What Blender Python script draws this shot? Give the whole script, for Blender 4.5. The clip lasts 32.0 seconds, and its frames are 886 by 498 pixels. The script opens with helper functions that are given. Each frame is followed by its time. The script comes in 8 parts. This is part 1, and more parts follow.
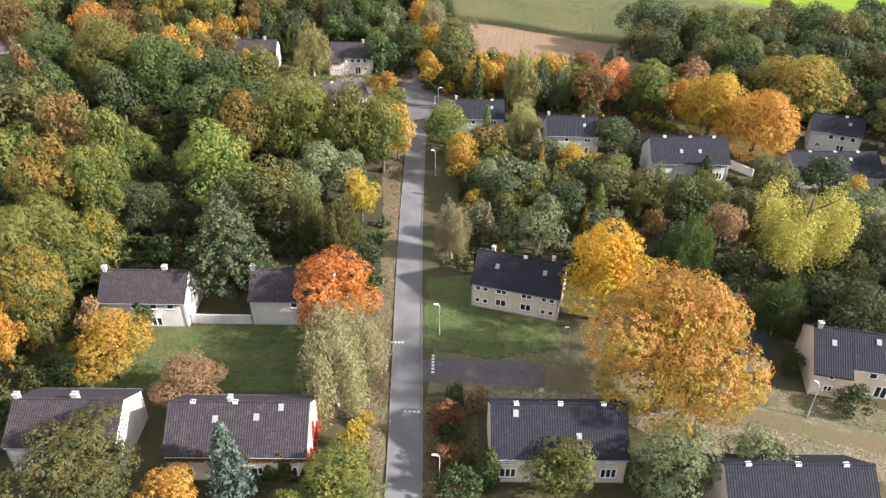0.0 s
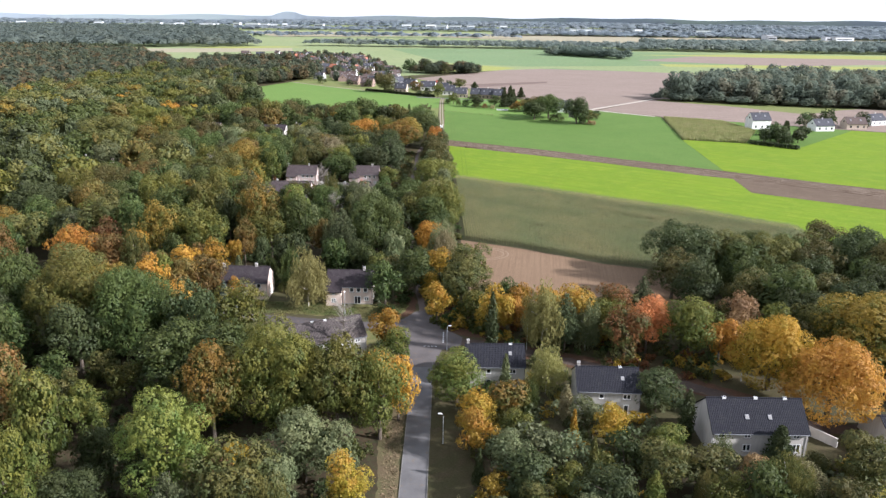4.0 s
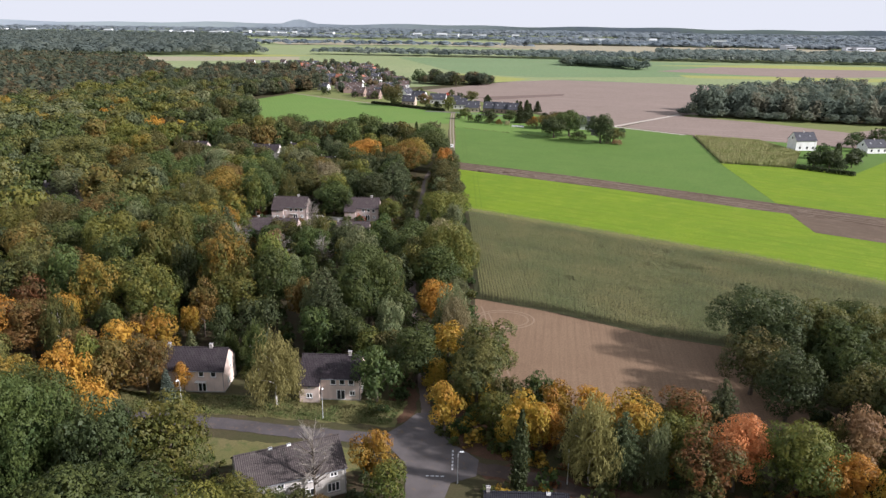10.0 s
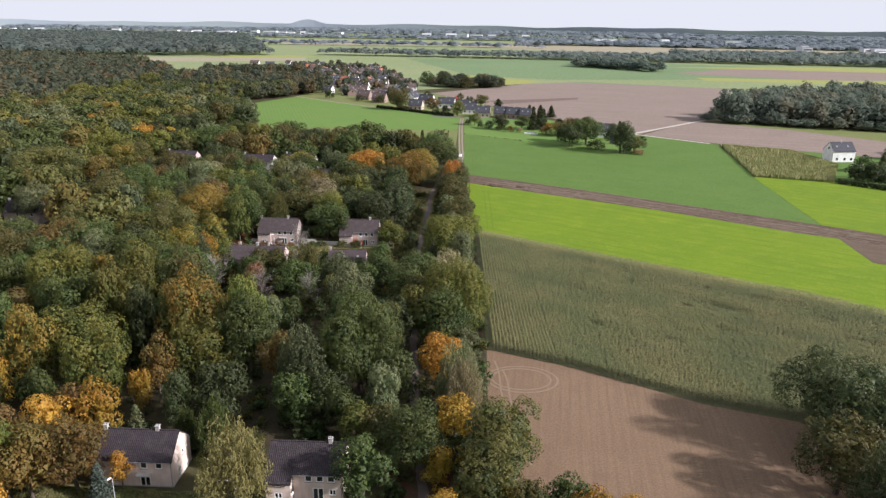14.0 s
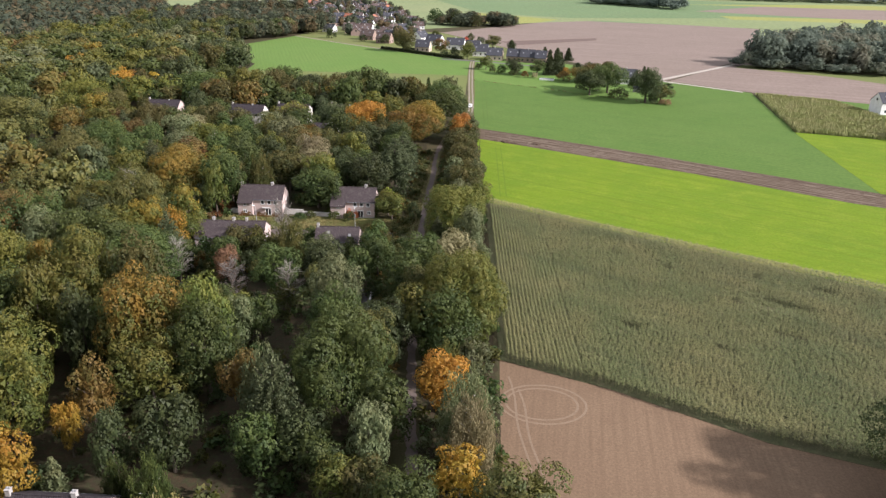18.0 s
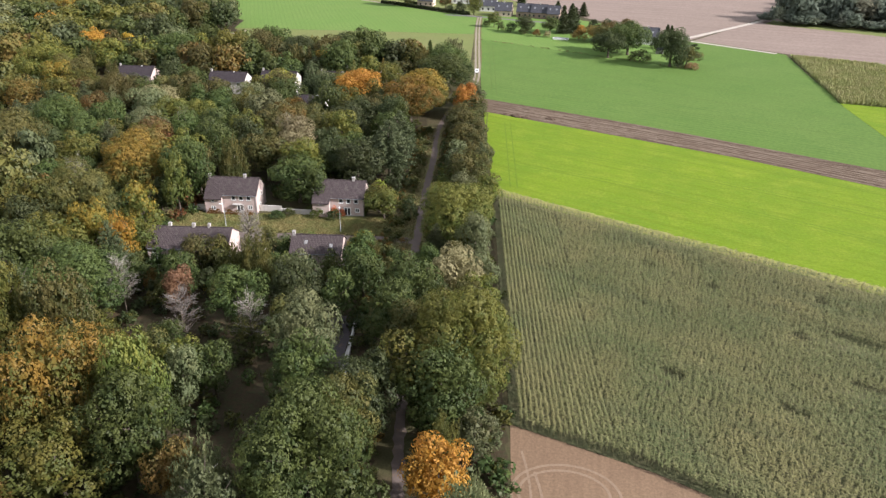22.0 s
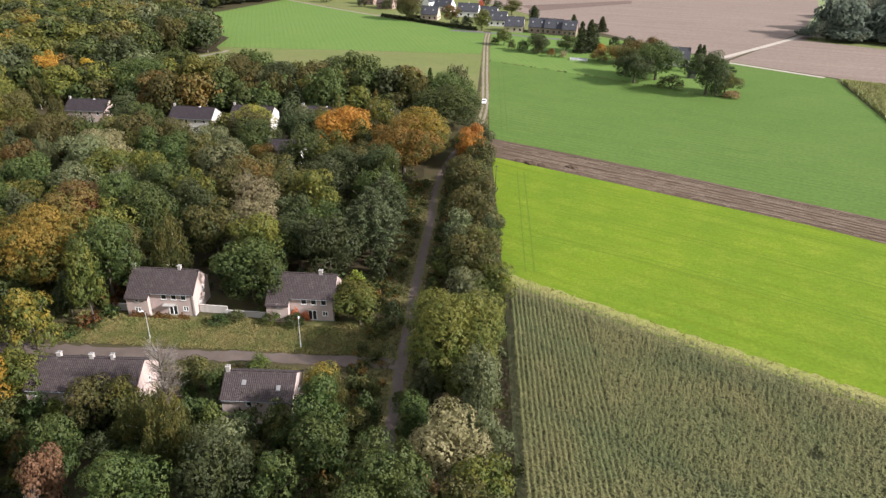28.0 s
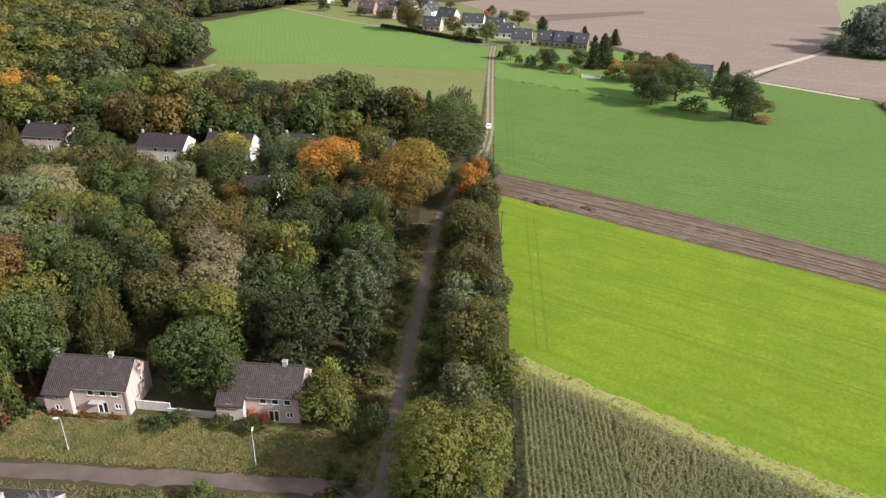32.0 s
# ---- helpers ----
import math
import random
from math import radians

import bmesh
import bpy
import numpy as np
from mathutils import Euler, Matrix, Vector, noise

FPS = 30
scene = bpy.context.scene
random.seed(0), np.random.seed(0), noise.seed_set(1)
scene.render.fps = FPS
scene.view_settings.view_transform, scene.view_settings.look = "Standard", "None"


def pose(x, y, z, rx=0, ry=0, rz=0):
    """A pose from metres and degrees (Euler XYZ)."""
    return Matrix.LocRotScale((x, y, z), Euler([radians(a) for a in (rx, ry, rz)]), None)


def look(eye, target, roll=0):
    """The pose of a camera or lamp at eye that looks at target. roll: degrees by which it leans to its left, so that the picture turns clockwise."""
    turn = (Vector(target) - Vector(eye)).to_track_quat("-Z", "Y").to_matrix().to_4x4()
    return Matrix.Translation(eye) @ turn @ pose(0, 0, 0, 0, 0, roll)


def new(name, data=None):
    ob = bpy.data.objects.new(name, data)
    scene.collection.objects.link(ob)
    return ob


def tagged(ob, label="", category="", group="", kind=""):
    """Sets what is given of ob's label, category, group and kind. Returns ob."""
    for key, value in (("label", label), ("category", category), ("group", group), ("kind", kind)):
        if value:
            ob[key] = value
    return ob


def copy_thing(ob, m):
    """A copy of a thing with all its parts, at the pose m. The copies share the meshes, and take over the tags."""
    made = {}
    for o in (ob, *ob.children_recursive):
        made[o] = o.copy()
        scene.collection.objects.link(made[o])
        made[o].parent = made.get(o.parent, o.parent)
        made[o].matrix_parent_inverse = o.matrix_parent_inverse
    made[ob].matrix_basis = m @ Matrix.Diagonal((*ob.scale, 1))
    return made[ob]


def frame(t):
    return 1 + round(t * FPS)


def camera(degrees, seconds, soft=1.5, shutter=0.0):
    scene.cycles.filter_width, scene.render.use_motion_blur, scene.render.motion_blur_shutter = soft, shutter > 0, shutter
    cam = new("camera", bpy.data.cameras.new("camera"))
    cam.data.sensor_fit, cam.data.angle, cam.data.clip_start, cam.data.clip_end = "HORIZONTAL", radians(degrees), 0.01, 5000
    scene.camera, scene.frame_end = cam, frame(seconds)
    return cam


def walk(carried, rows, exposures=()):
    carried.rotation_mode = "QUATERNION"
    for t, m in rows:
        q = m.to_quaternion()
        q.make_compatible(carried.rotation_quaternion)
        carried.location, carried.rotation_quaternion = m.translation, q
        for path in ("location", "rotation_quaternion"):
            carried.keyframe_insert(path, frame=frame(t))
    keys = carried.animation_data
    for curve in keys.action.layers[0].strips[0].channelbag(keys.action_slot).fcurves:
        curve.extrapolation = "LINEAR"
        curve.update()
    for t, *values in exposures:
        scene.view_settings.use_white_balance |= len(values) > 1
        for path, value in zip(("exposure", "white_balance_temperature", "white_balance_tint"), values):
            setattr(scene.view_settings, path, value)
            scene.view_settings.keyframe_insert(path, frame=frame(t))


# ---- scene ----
cam = camera(63.3, 32.0, soft=1.4)
METRES, EYE, TILT, LEAN, TURN = 240.0, 70.2, -33.4, -0.6, 0.0
ROWS = [
    (0.0, 0.0, 0.0, 0.0, 0.0, 0.0, -0.0),
    (0.5, -0.0001, 0.0123, 0.0077, 0.06, 0.54, -0.05),
    (1.0, -0.0005, 0.0245, 0.0155, 0.11, 1.14, -0.12),
    (1.5, -0.0007, 0.0368, 0.0238, 0.16, 2.56, -0.17),
    (2.0, -0.001, 0.0492, 0.0325, 0.22, 4.9, -0.24),
    (2.5, -0.0006, 0.0619, 0.0403, 0.37, 8.02, -0.25),
    (3.0, -0.001, 0.0747, 0.0483, 0.44, 11.13, -0.27),
    (3.5, -0.0011, 0.0879, 0.0565, 0.53, 14.2, -0.31),
    (5.5, -0.0018, 0.1395, 0.0895, 0.75, 15.78, -0.46),
    (6.0, -0.0022, 0.1525, 0.098, 0.79, 15.77, -0.52),
    (6.5, -0.0024, 0.1657, 0.1064, 0.85, 15.77, -0.56),
    (7.0, -0.0027, 0.1787, 0.115, 0.9, 15.77, -0.61),
    (7.5, -0.0031, 0.1917, 0.1236, 0.95, 15.76, -0.68),
    (8.0, -0.0034, 0.2046, 0.1323, 1.0, 15.74, -0.75),
    (8.5, -0.0038, 0.2177, 0.1407, 1.07, 15.72, -0.8),
    (9.0, -0.004, 0.2296, 0.1486, 1.11, 15.71, -0.85),
    (9.5, -0.0041, 0.2426, 0.1573, 1.18, 15.72, -0.9),
    (10.0, -0.0043, 0.2555, 0.1662, 1.23, 15.71, -0.96),
    (10.5, -0.0044, 0.2686, 0.1752, 1.31, 15.7, -1.02),
    (11.0, -0.0046, 0.2819, 0.184, 1.37, 15.7, -1.08),
    (11.5, -0.0048, 0.2951, 0.1928, 1.44, 15.7, -1.13),
    (12.0, -0.005, 0.3085, 0.2014, 1.51, 15.72, -1.18),
    (12.5, -0.0053, 0.3217, 0.2101, 1.57, 15.72, -1.24),
    (13.0, -0.0055, 0.3348, 0.2188, 1.65, 15.72, -1.29),
    (13.5, -0.0057, 0.3477, 0.2274, 1.72, 15.72, -1.36),
    (14.0, -0.006, 0.3609, 0.236, 1.79, 15.71, -1.42),
    (14.5, -0.0064, 0.374, 0.2445, 1.85, 15.7, -1.46),
    (16.5, -0.0078, 0.427, 0.2782, 2.11, 14.6, -1.78),
    (17.0, -0.0079, 0.4402, 0.2871, 2.2, 13.41, -1.86),
    (17.5, -0.0081, 0.4536, 0.2962, 2.29, 12.18, -1.92),
    (18.0, -0.0081, 0.4668, 0.3053, 2.37, 10.95, -1.97),
    (18.5, -0.0083, 0.4804, 0.3147, 2.44, 9.67, -2.0),
    (19.0, -0.0083, 0.4938, 0.324, 2.51, 8.44, -2.0),
    (19.5, -0.0084, 0.5072, 0.3335, 2.58, 7.44, -2.03),
    (20.0, -0.0086, 0.5206, 0.3428, 2.63, 7.16, -2.06),
    (20.5, -0.0087, 0.534, 0.3517, 2.68, 7.16, -2.08),
    (21.0, -0.0088, 0.5472, 0.3605, 2.74, 7.15, -2.1),
    (21.5, -0.009, 0.5606, 0.3695, 2.79, 7.15, -2.14),
    (22.0, -0.0091, 0.574, 0.3788, 2.86, 7.14, -2.16),
    (22.5, -0.0091, 0.5873, 0.388, 2.93, 7.14, -2.17),
    (23.0, -0.0091, 0.6008, 0.3972, 3.0, 7.15, -2.2),
    (23.5, -0.0092, 0.6143, 0.4064, 3.05, 7.16, -2.24),
    (24.0, -0.0093, 0.628, 0.4152, 3.1, 7.18, -2.3),
    (24.5, -0.0093, 0.6415, 0.4241, 3.13, 7.21, -2.36),
    (26.5, -0.0097, 0.6962, 0.4602, 3.4, 7.29, -2.34),
    (27.0, -0.0101, 0.7094, 0.469, 3.45, 7.32, -2.36),
    (27.5, -0.0104, 0.7221, 0.4777, 3.5, 7.34, -2.38),
    (28.0, -0.0107, 0.7349, 0.4861, 3.53, 7.37, -2.37),
    (28.5, -0.0111, 0.7476, 0.4945, 3.56, 7.41, -2.42),
    (29.0, -0.0114, 0.7604, 0.5025, 3.6, 7.46, -2.42),
    (29.5, -0.0116, 0.7729, 0.5107, 3.63, 7.5, -2.47),
    (30.0, -0.0119, 0.7853, 0.5188, 3.65, 7.54, -2.53),
    (30.5, -0.0123, 0.7976, 0.5269, 3.68, 7.6, -2.58),
    (31.0, -0.0126, 0.81, 0.5349, 3.71, 7.64, -2.65),
    (31.5, -0.0129, 0.8222, 0.543, 3.74, 7.66, -2.73),
    (32.0, -0.0133, 0.8343, 0.5508, 3.79, 7.68, -2.8),
]
walk(cam, [(t, pose(0, 0, EYE, TILT, LEAN, TURN) @ pose(METRES * x, METRES * y, METRES * z, 90 + pitch, roll, yaw)) for t, x, y, z, yaw, pitch, roll in ROWS], [(0, 2.47, 5950, 14), (2, 2.43, 5740, 13), (3.5, 2.08, 5640, 14), (5.5, 1.5, 5840, 16), (16.5, 1.44, 5880, 17), (18.5, 1.69, 5960, 17), (21, 1.79, 5950, 16), (24, 1.74, 6040, 15), (32, 1.6, 6100, 14)])

# ---- world, sun, exposure ----
SUN_FROM = Vector((0.84, -0.23, 0.49)).normalized()
world = bpy.data.worlds.new("hazy_sky")
scene.world = world
world.use_nodes = True
wn, wl = world.node_tree.nodes, world.node_tree.links
sky = wn.new("ShaderNodeTexSky")
sky.sky_type = "NISHITA"
sky.sun_disc = False
sky.sun_elevation = math.asin(SUN_FROM.z)
sky.sun_rotation = math.atan2(SUN_FROM.x, SUN_FROM.y)
sky.air_density, sky.dust_density, sky.ozone_density = 0.7, 0.5, 3.0
haze = wn.new("ShaderNodeHueSaturation")
haze.inputs["Saturation"].default_value = 0.45
wn["Background"].inputs["Strength"].default_value = 0.15
wl.new(sky.outputs[0], haze.inputs["Color"])
veil = wn.new("ShaderNodeMixRGB")
veil.blend_type = "DARKEN"
veil.inputs["Fac"].default_value = 1.0
veil.inputs["Color2"].default_value = (2.04, 2.02, 1.96, 1)
wl.new(haze.outputs[0], veil.inputs["Color1"])
milk = wn.new("ShaderNodeMixRGB")
milk.inputs["Fac"].default_value = 0.55
milk.inputs["Color2"].default_value = (1.98, 2.0, 1.98, 1)
wl.new(veil.outputs[0], milk.inputs["Color1"])
wl.new(milk.outputs[0], wn["Background"].inputs[0])
sun = new("sun", bpy.data.lights.new("sun", "SUN"))
sun.data.energy, sun.data.angle, sun.data.color = 3.1, radians(2.5), (1.0, 0.935, 0.86)
sun.matrix_world = look((0, 0, 0), -SUN_FROM)


# ---- materials ----
class Net:
    """A small helper to wire a material."""

    def __init__(self, name, rough=0.8, spec=0.3):
        self.m = bpy.data.materials.new(name)
        self.m.use_nodes = True
        self.n, self.l = self.m.node_tree.nodes, self.m.node_tree.links
        self.b = self.n["Principled BSDF"]
        self.b.inputs["Roughness"].default_value = rough
        self.b.inputs["Specular IOR Level"].default_value = spec
        self.coord = self.n.new("ShaderNodeTexCoord")

    def put(self, val, sock):
        if hasattr(val, "links"):
            self.l.new(val, sock)
        elif isinstance(val, (tuple, list)) and len(val) == 3 and sock.type == "RGBA":
            sock.default_value = (*val, 1)
        else:
            sock.default_value = val

    def mapped(self, scale=(1, 1, 1), rot=0.0):
        mp = self.n.new("ShaderNodeMapping")
        mp.inputs["Scale"].default_value = scale
        mp.inputs["Rotation"].default_value = (0, 0, rot)
        self.l.new(self.coord.outputs["Object"], mp.inputs[0])
        return mp.outputs[0]

    def noise(self, scale, detail=4, vec=None, rough=0.55):
        t = self.n.new("ShaderNodeTexNoise")
        t.inputs["Scale"].default_value, t.inputs["Detail"].default_value = scale, detail
        t.inputs["Roughness"].default_value = rough
        self.l.new(vec or self.coord.outputs["Object"], t.inputs["Vector"])
        return t.outputs["Fac"]

    def wave(self, scale, distort=0.0, vec=None, axis="X", dscale=1.0):
        t = self.n.new("ShaderNodeTexWave")
        t.bands_direction = axis
        t.inputs["Scale"].default_value, t.inputs["Distortion"].default_value = scale, distort
        t.inputs["Detail Scale"].default_value = dscale
        self.l.new(vec or self.coord.outputs["Object"], t.inputs["Vector"])
        return t.outputs["Fac"]

    def ramp(self, fac, lo, hi, a=0.0, b=1.0):
        r = self.n.new("ShaderNodeMapRange")
        for s, v in zip(r.inputs[:5], (fac, lo, hi, a, b)):
            self.put(v, s)
        return r.outputs[0]

    def mix(self, fac, a, b, mode="MIX"):
        x = self.n.new("ShaderNodeMix")
        x.data_type, x.blend_type = "RGBA", mode
        self.put(fac, x.inputs[0]), self.put(a, x.inputs[6]), self.put(b, x.inputs[7])
        return x.outputs[2]

    def math(self, op, a, b=0.0):
        x = self.n.new("ShaderNodeMath")
        x.operation = op
        self.put(a, x.inputs[0]), self.put(b, x.inputs[1])
        return x.outputs[0]

    def random(self):
        return self.n.new("ShaderNodeObjectInfo").outputs["Random"]

    def island(self):
        return self.n.new("ShaderNodeNewGeometry").outputs["Random Per Island"]

    def color(self, val):
        self.put(val, self.b.inputs["Base Color"])
        return self

    def bump(self, fac, strength=0.4, dist=0.05):
        x = self.n.new("ShaderNodeBump")
        x.inputs["Strength"].default_value, x.inputs["Distance"].default_value = strength, dist
        self.l.new(fac, x.inputs["Height"])
        self.l.new(x.outputs[0], self.b.inputs["Normal"])
        return self


def scaled(c, k):
    return tuple(min(1.0, v * k) for v in c)


def leaf_material(name, c1, c2, through_light=0.38):
    """Leaves: two tones in patches, a tone of its own for every tree and every leaf."""
    w = Net(name, 0.6, 0.25)
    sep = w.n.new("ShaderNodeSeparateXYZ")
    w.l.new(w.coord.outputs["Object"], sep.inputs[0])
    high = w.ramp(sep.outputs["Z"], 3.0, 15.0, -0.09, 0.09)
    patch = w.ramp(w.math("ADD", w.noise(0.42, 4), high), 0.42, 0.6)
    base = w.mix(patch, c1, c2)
    leaf = w.ramp(w.island(), 0, 1, 0.9, 1.1)
    tree = w.ramp(w.random(), 0, 1, 0.8, 1.2)
    hsv = w.n.new("ShaderNodeHueSaturation")
    w.put(w.ramp(w.random(), 0, 1, 0.485, 0.515), hsv.inputs["Hue"])
    w.put(w.math("MULTIPLY", leaf, tree), hsv.inputs["Value"])
    w.put(base, hsv.inputs["Color"])
    w.color(hsv.outputs[0])
    tr = w.n.new("ShaderNodeBsdfTranslucent")
    w.l.new(hsv.outputs[0], tr.inputs[0])
    mx = w.n.new("ShaderNodeMixShader")
    mx.inputs[0].default_value = through_light
    w.l.new(w.b.outputs[0], mx.inputs[1])
    w.l.new(tr.outputs[0], mx.inputs[2])
    w.l.new(mx.outputs[0], w.n["Material Output"].inputs[0])
    return w.m


LEAF = {
    "green": ((0.047, 0.069, 0.019), (0.084, 0.104, 0.026)),
    "dark": ((0.045, 0.059, 0.021), (0.063, 0.074, 0.025)),
    "moss": ((0.076, 0.092, 0.020), (0.142, 0.130, 0.025)),
    "olive": ((0.065, 0.074, 0.022), (0.122, 0.107, 0.030)),
    "sage": ((0.112, 0.130, 0.058), (0.160, 0.165, 0.072)),
    "lime": ((0.098, 0.128, 0.028), (0.168, 0.17, 0.034)),
    "citron": ((0.20, 0.215, 0.032), (0.27, 0.25, 0.040)),
    "lemon": ((0.25, 0.215, 0.045), (0.34, 0.265, 0.055)),
    "yellow": ((0.44, 0.33, 0.025), (0.53, 0.285, 0.024)),
    "gold": ((0.3, 0.215, 0.028), (0.36, 0.2, 0.026)),
    "amber": ((0.40, 0.215, 0.035), (0.36, 0.165, 0.03)),
    "orange": ((0.46, 0.19, 0.035), (0.38, 0.13, 0.03)),
    "bronze": ((0.16, 0.096, 0.026), (0.12, 0.098, 0.027)),
    "honey": ((0.3, 0.225, 0.03), (0.36, 0.18, 0.036)),
    "rust": ((0.17, 0.082, 0.028), (0.125, 0.086, 0.028)),
    "rustgreen": ((0.085, 0.098, 0.025), (0.22, 0.11, 0.034)),
    "ochre": ((0.1, 0.108, 0.024), (0.235, 0.15, 0.026)),
    "red": ((0.36, 0.05, 0.045), (0.24, 0.06, 0.035)),
    "coral": ((0.60, 0.23, 0.085), (0.44, 0.18, 0.07)),
    "tan": ((0.25, 0.155, 0.075), (0.20, 0.118, 0.058)),
    "straw": ((0.25, 0.215, 0.11), (0.21, 0.185, 0.088)),
    "paleyellow": ((0.265, 0.25, 0.085), (0.23, 0.212, 0.07)),
    "pine": ((0.060, 0.078, 0.034), (0.092, 0.106, 0.046)),
    "blue": ((0.10, 0.13, 0.10), (0.14, 0.168, 0.13)),
    "bark": ((0.22, 0.19, 0.16), (0.30, 0.27, 0.23)),
}
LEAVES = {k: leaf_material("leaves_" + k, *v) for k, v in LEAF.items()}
WORDS = {"green": "mid-green", "dark": "dark green", "moss": "yellowing olive-green", "olive": "dull olive-green", "sage": "grey-green",
         "lime": "bright yellow-green", "citron": "fresh yellow-green", "lemon": "lemon-yellow", "yellow": "golden yellow and orange", "gold": "gold-brown", "amber": "amber-orange",
         "orange": "vivid orange-red", "bronze": "bronze-brown", "honey": "golden orange", "rust": "rust-brown", "rustgreen": "green and rust-brown", "ochre": "ochre-yellow",
         "red": "dark red", "coral": "salmon-orange", "tan": "faded tan", "straw": "pale straw-coloured", "paleyellow": "pale yellow-green",
         "pine": "grey-green needled", "blue": "blue-grey needled", "bark": "bare grey"}


def plain(name, c, rough=0.7, var=0.25, scale=3.0, bump=0.2, spec=0.3, dist=0.02):
    w = Net(name, rough, spec)
    f = w.noise(scale, 5)
    g = w.noise(scale * 0.12, 3)
    c1 = w.mix(w.ramp(f, 0.3, 0.7), scaled(c, 1 - var), scaled(c, 1 + var))
    w.color(w.mix(w.ramp(g, 0.35, 0.7, 0, 0.5), c1, scaled(c, 1 - 1.3 * var)))
    if bump:
        w.bump(f, bump, dist)
    return w.m


def render_wall(name, c):
    w = Net(name, 0.9, 0.15)
    streak = w.noise(1.0, 5, w.mapped((1.6, 1.6, 0.22)))
    blot = w.noise(0.35, 4)
    base = w.mix(w.ramp(streak, 0.45, 0.75, 0, 0.55), c, scaled(c, 0.68))
    w.color(w.mix(w.ramp(blot, 0.5, 0.75, 0, 0.4), base, (0.33, 0.30, 0.24)))
    return w.bump(w.noise(9, 3), 0.25, 0.01).m


def roof_tiles(name, c, moss):
    w = Net(name, 0.85, 0.15)
    spots = w.noise(1.3, 6)
    rows = w.wave(1.05, 0.1, None, "X")
    tile = w.mix(w.ramp(w.noise(6.0, 2), 0.3, 0.7), scaled(c, 0.65), scaled(c, 1.4))
    tone = w.mix(w.ramp(rows, 0.0, 0.5, 0.55, 0.0), tile, scaled(c, 0.3))
    tone = w.mix(w.ramp(spots, 0.52, 0.72, 0, 0.7), tone, moss)
    lichen = w.math("MULTIPLY", w.ramp(w.noise(7.0, 3, None, 0.7), 0.58, 0.68), w.ramp(w.noise(0.5, 3), 0.35, 0.65, 0.1, 0.8))
    w.color(w.mix(lichen, tone, scaled(moss, 2.0)))
    return w.bump(rows, 0.7, 0.05).m


WALL_CREAM = render_wall("cream_render", (0.60, 0.49, 0.385))
WALL_ROSE = render_wall("rose_cream_render", (0.66, 0.53, 0.45))
WALL_WHITE = render_wall("white_render", (0.52, 0.485, 0.44))
WALL_PINK = render_wall("pinkish_render", (0.48, 0.375, 0.335))
WALL_GREY = render_wall("weathered_grey_render", (0.42, 0.40, 0.36))
ROOF_SLATE = roof_tiles("blue_black_tiles", (0.018, 0.018, 0.023), (0.029, 0.029, 0.029))
ROOF_BROWN = roof_tiles("brown_violet_tiles", (0.038, 0.030, 0.033), (0.062, 0.056, 0.053))
ROOF_MOSSY = roof_tiles("mossy_brown_tiles", (0.060, 0.046, 0.046), (0.094, 0.082, 0.073))
ROOF_GREY = roof_tiles("weathered_grey_tiles", (0.066, 0.054, 0.051), (0.098, 0.086, 0.076))
FRAME = plain("white_window_paint", (0.78, 0.77, 0.74), 0.5, 0.06, 4, 0.05)
SILL = plain("sill_slate", (0.22, 0.21, 0.20), 0.7, 0.15, 4)
CHIMNEY = plain("chimney_render", (0.38, 0.35, 0.32), 0.9, 0.2, 3)
DOORPAINT = plain("pale_door_paint", (0.55, 0.58, 0.60), 0.5, 0.1, 3, 0.05)
LEAD = plain("zinc_grey", (0.20, 0.205, 0.21), 0.7, 0.15, 5, 0.1)
gl = Net("dark_window_glass", 0.08, 0.6)
GLASS = gl.color(gl.mix(gl.ramp(gl.random(), 0, 1), (0.012, 0.013, 0.015), (0.05, 0.055, 0.06))).m
BARK = plain("brown_bark", (0.10, 0.08, 0.06), 0.95, 0.35, 4, 0.6)
BIRCHBARK = plain("white_birch_bark", (0.50, 0.47, 0.42), 0.85, 0.3, 3, 0.3)
METAL = plain("galvanised_steel", (0.42, 0.43, 0.43), 0.5, 0.12, 5, 0.05)
LAMPHEAD = plain("white_lamp_housing", (0.75, 0.75, 0.73), 0.4, 0.05, 5, 0.02)
CONCRETE = plain("stained_concrete", (0.40, 0.38, 0.35), 0.9, 0.25, 1.5, 0.2)
KERBSTONE = plain("mossy_kerb_stone", (0.15, 0.14, 0.125), 0.9, 0.3, 2, 0.3)
PAINT = plain("worn_road_paint", (0.50, 0.50, 0.49), 0.8, 0.3, 5, 0.1)


def asphalt_material(name, c, leafy):
    w = Net(name, 0.9, 0.2)
    a = w.noise(0.25, 6)
    fine = w.noise(14, 3)
    base = w.mix(w.ramp(a, 0.35, 0.7), scaled(c, 0.8), scaled(c, 1.25))
    base = w.mix(w.ramp(fine, 0.3, 0.7, 0, 0.35), base, scaled(c, 1.6))
    w.color(w.mix(w.ramp(w.noise(0.8, 6, None, 0.7), 0.56, 0.72, 0, leafy), base, (0.16, 0.11, 0.06)))
    return w.bump(fine, 0.3, 0.01).m


ASPHALT = asphalt_material("grey_asphalt", (0.106, 0.101, 0.099), 0.45)
ASPHALT_DARK = asphalt_material("dark_patched_asphalt", (0.083, 0.073, 0.069), 0.6)
LANE_SURFACE = asphalt_material("brown_leafy_asphalt", (0.098, 0.076, 0.064), 0.9)
ASPHALT_LEAFY = asphalt_material("leaf_covered_asphalt", (0.060, 0.044, 0.036), 0.95)
ASPHALT_OLD = asphalt_material("leaf_strewn_asphalt", (0.066, 0.057, 0.056), 0.9)


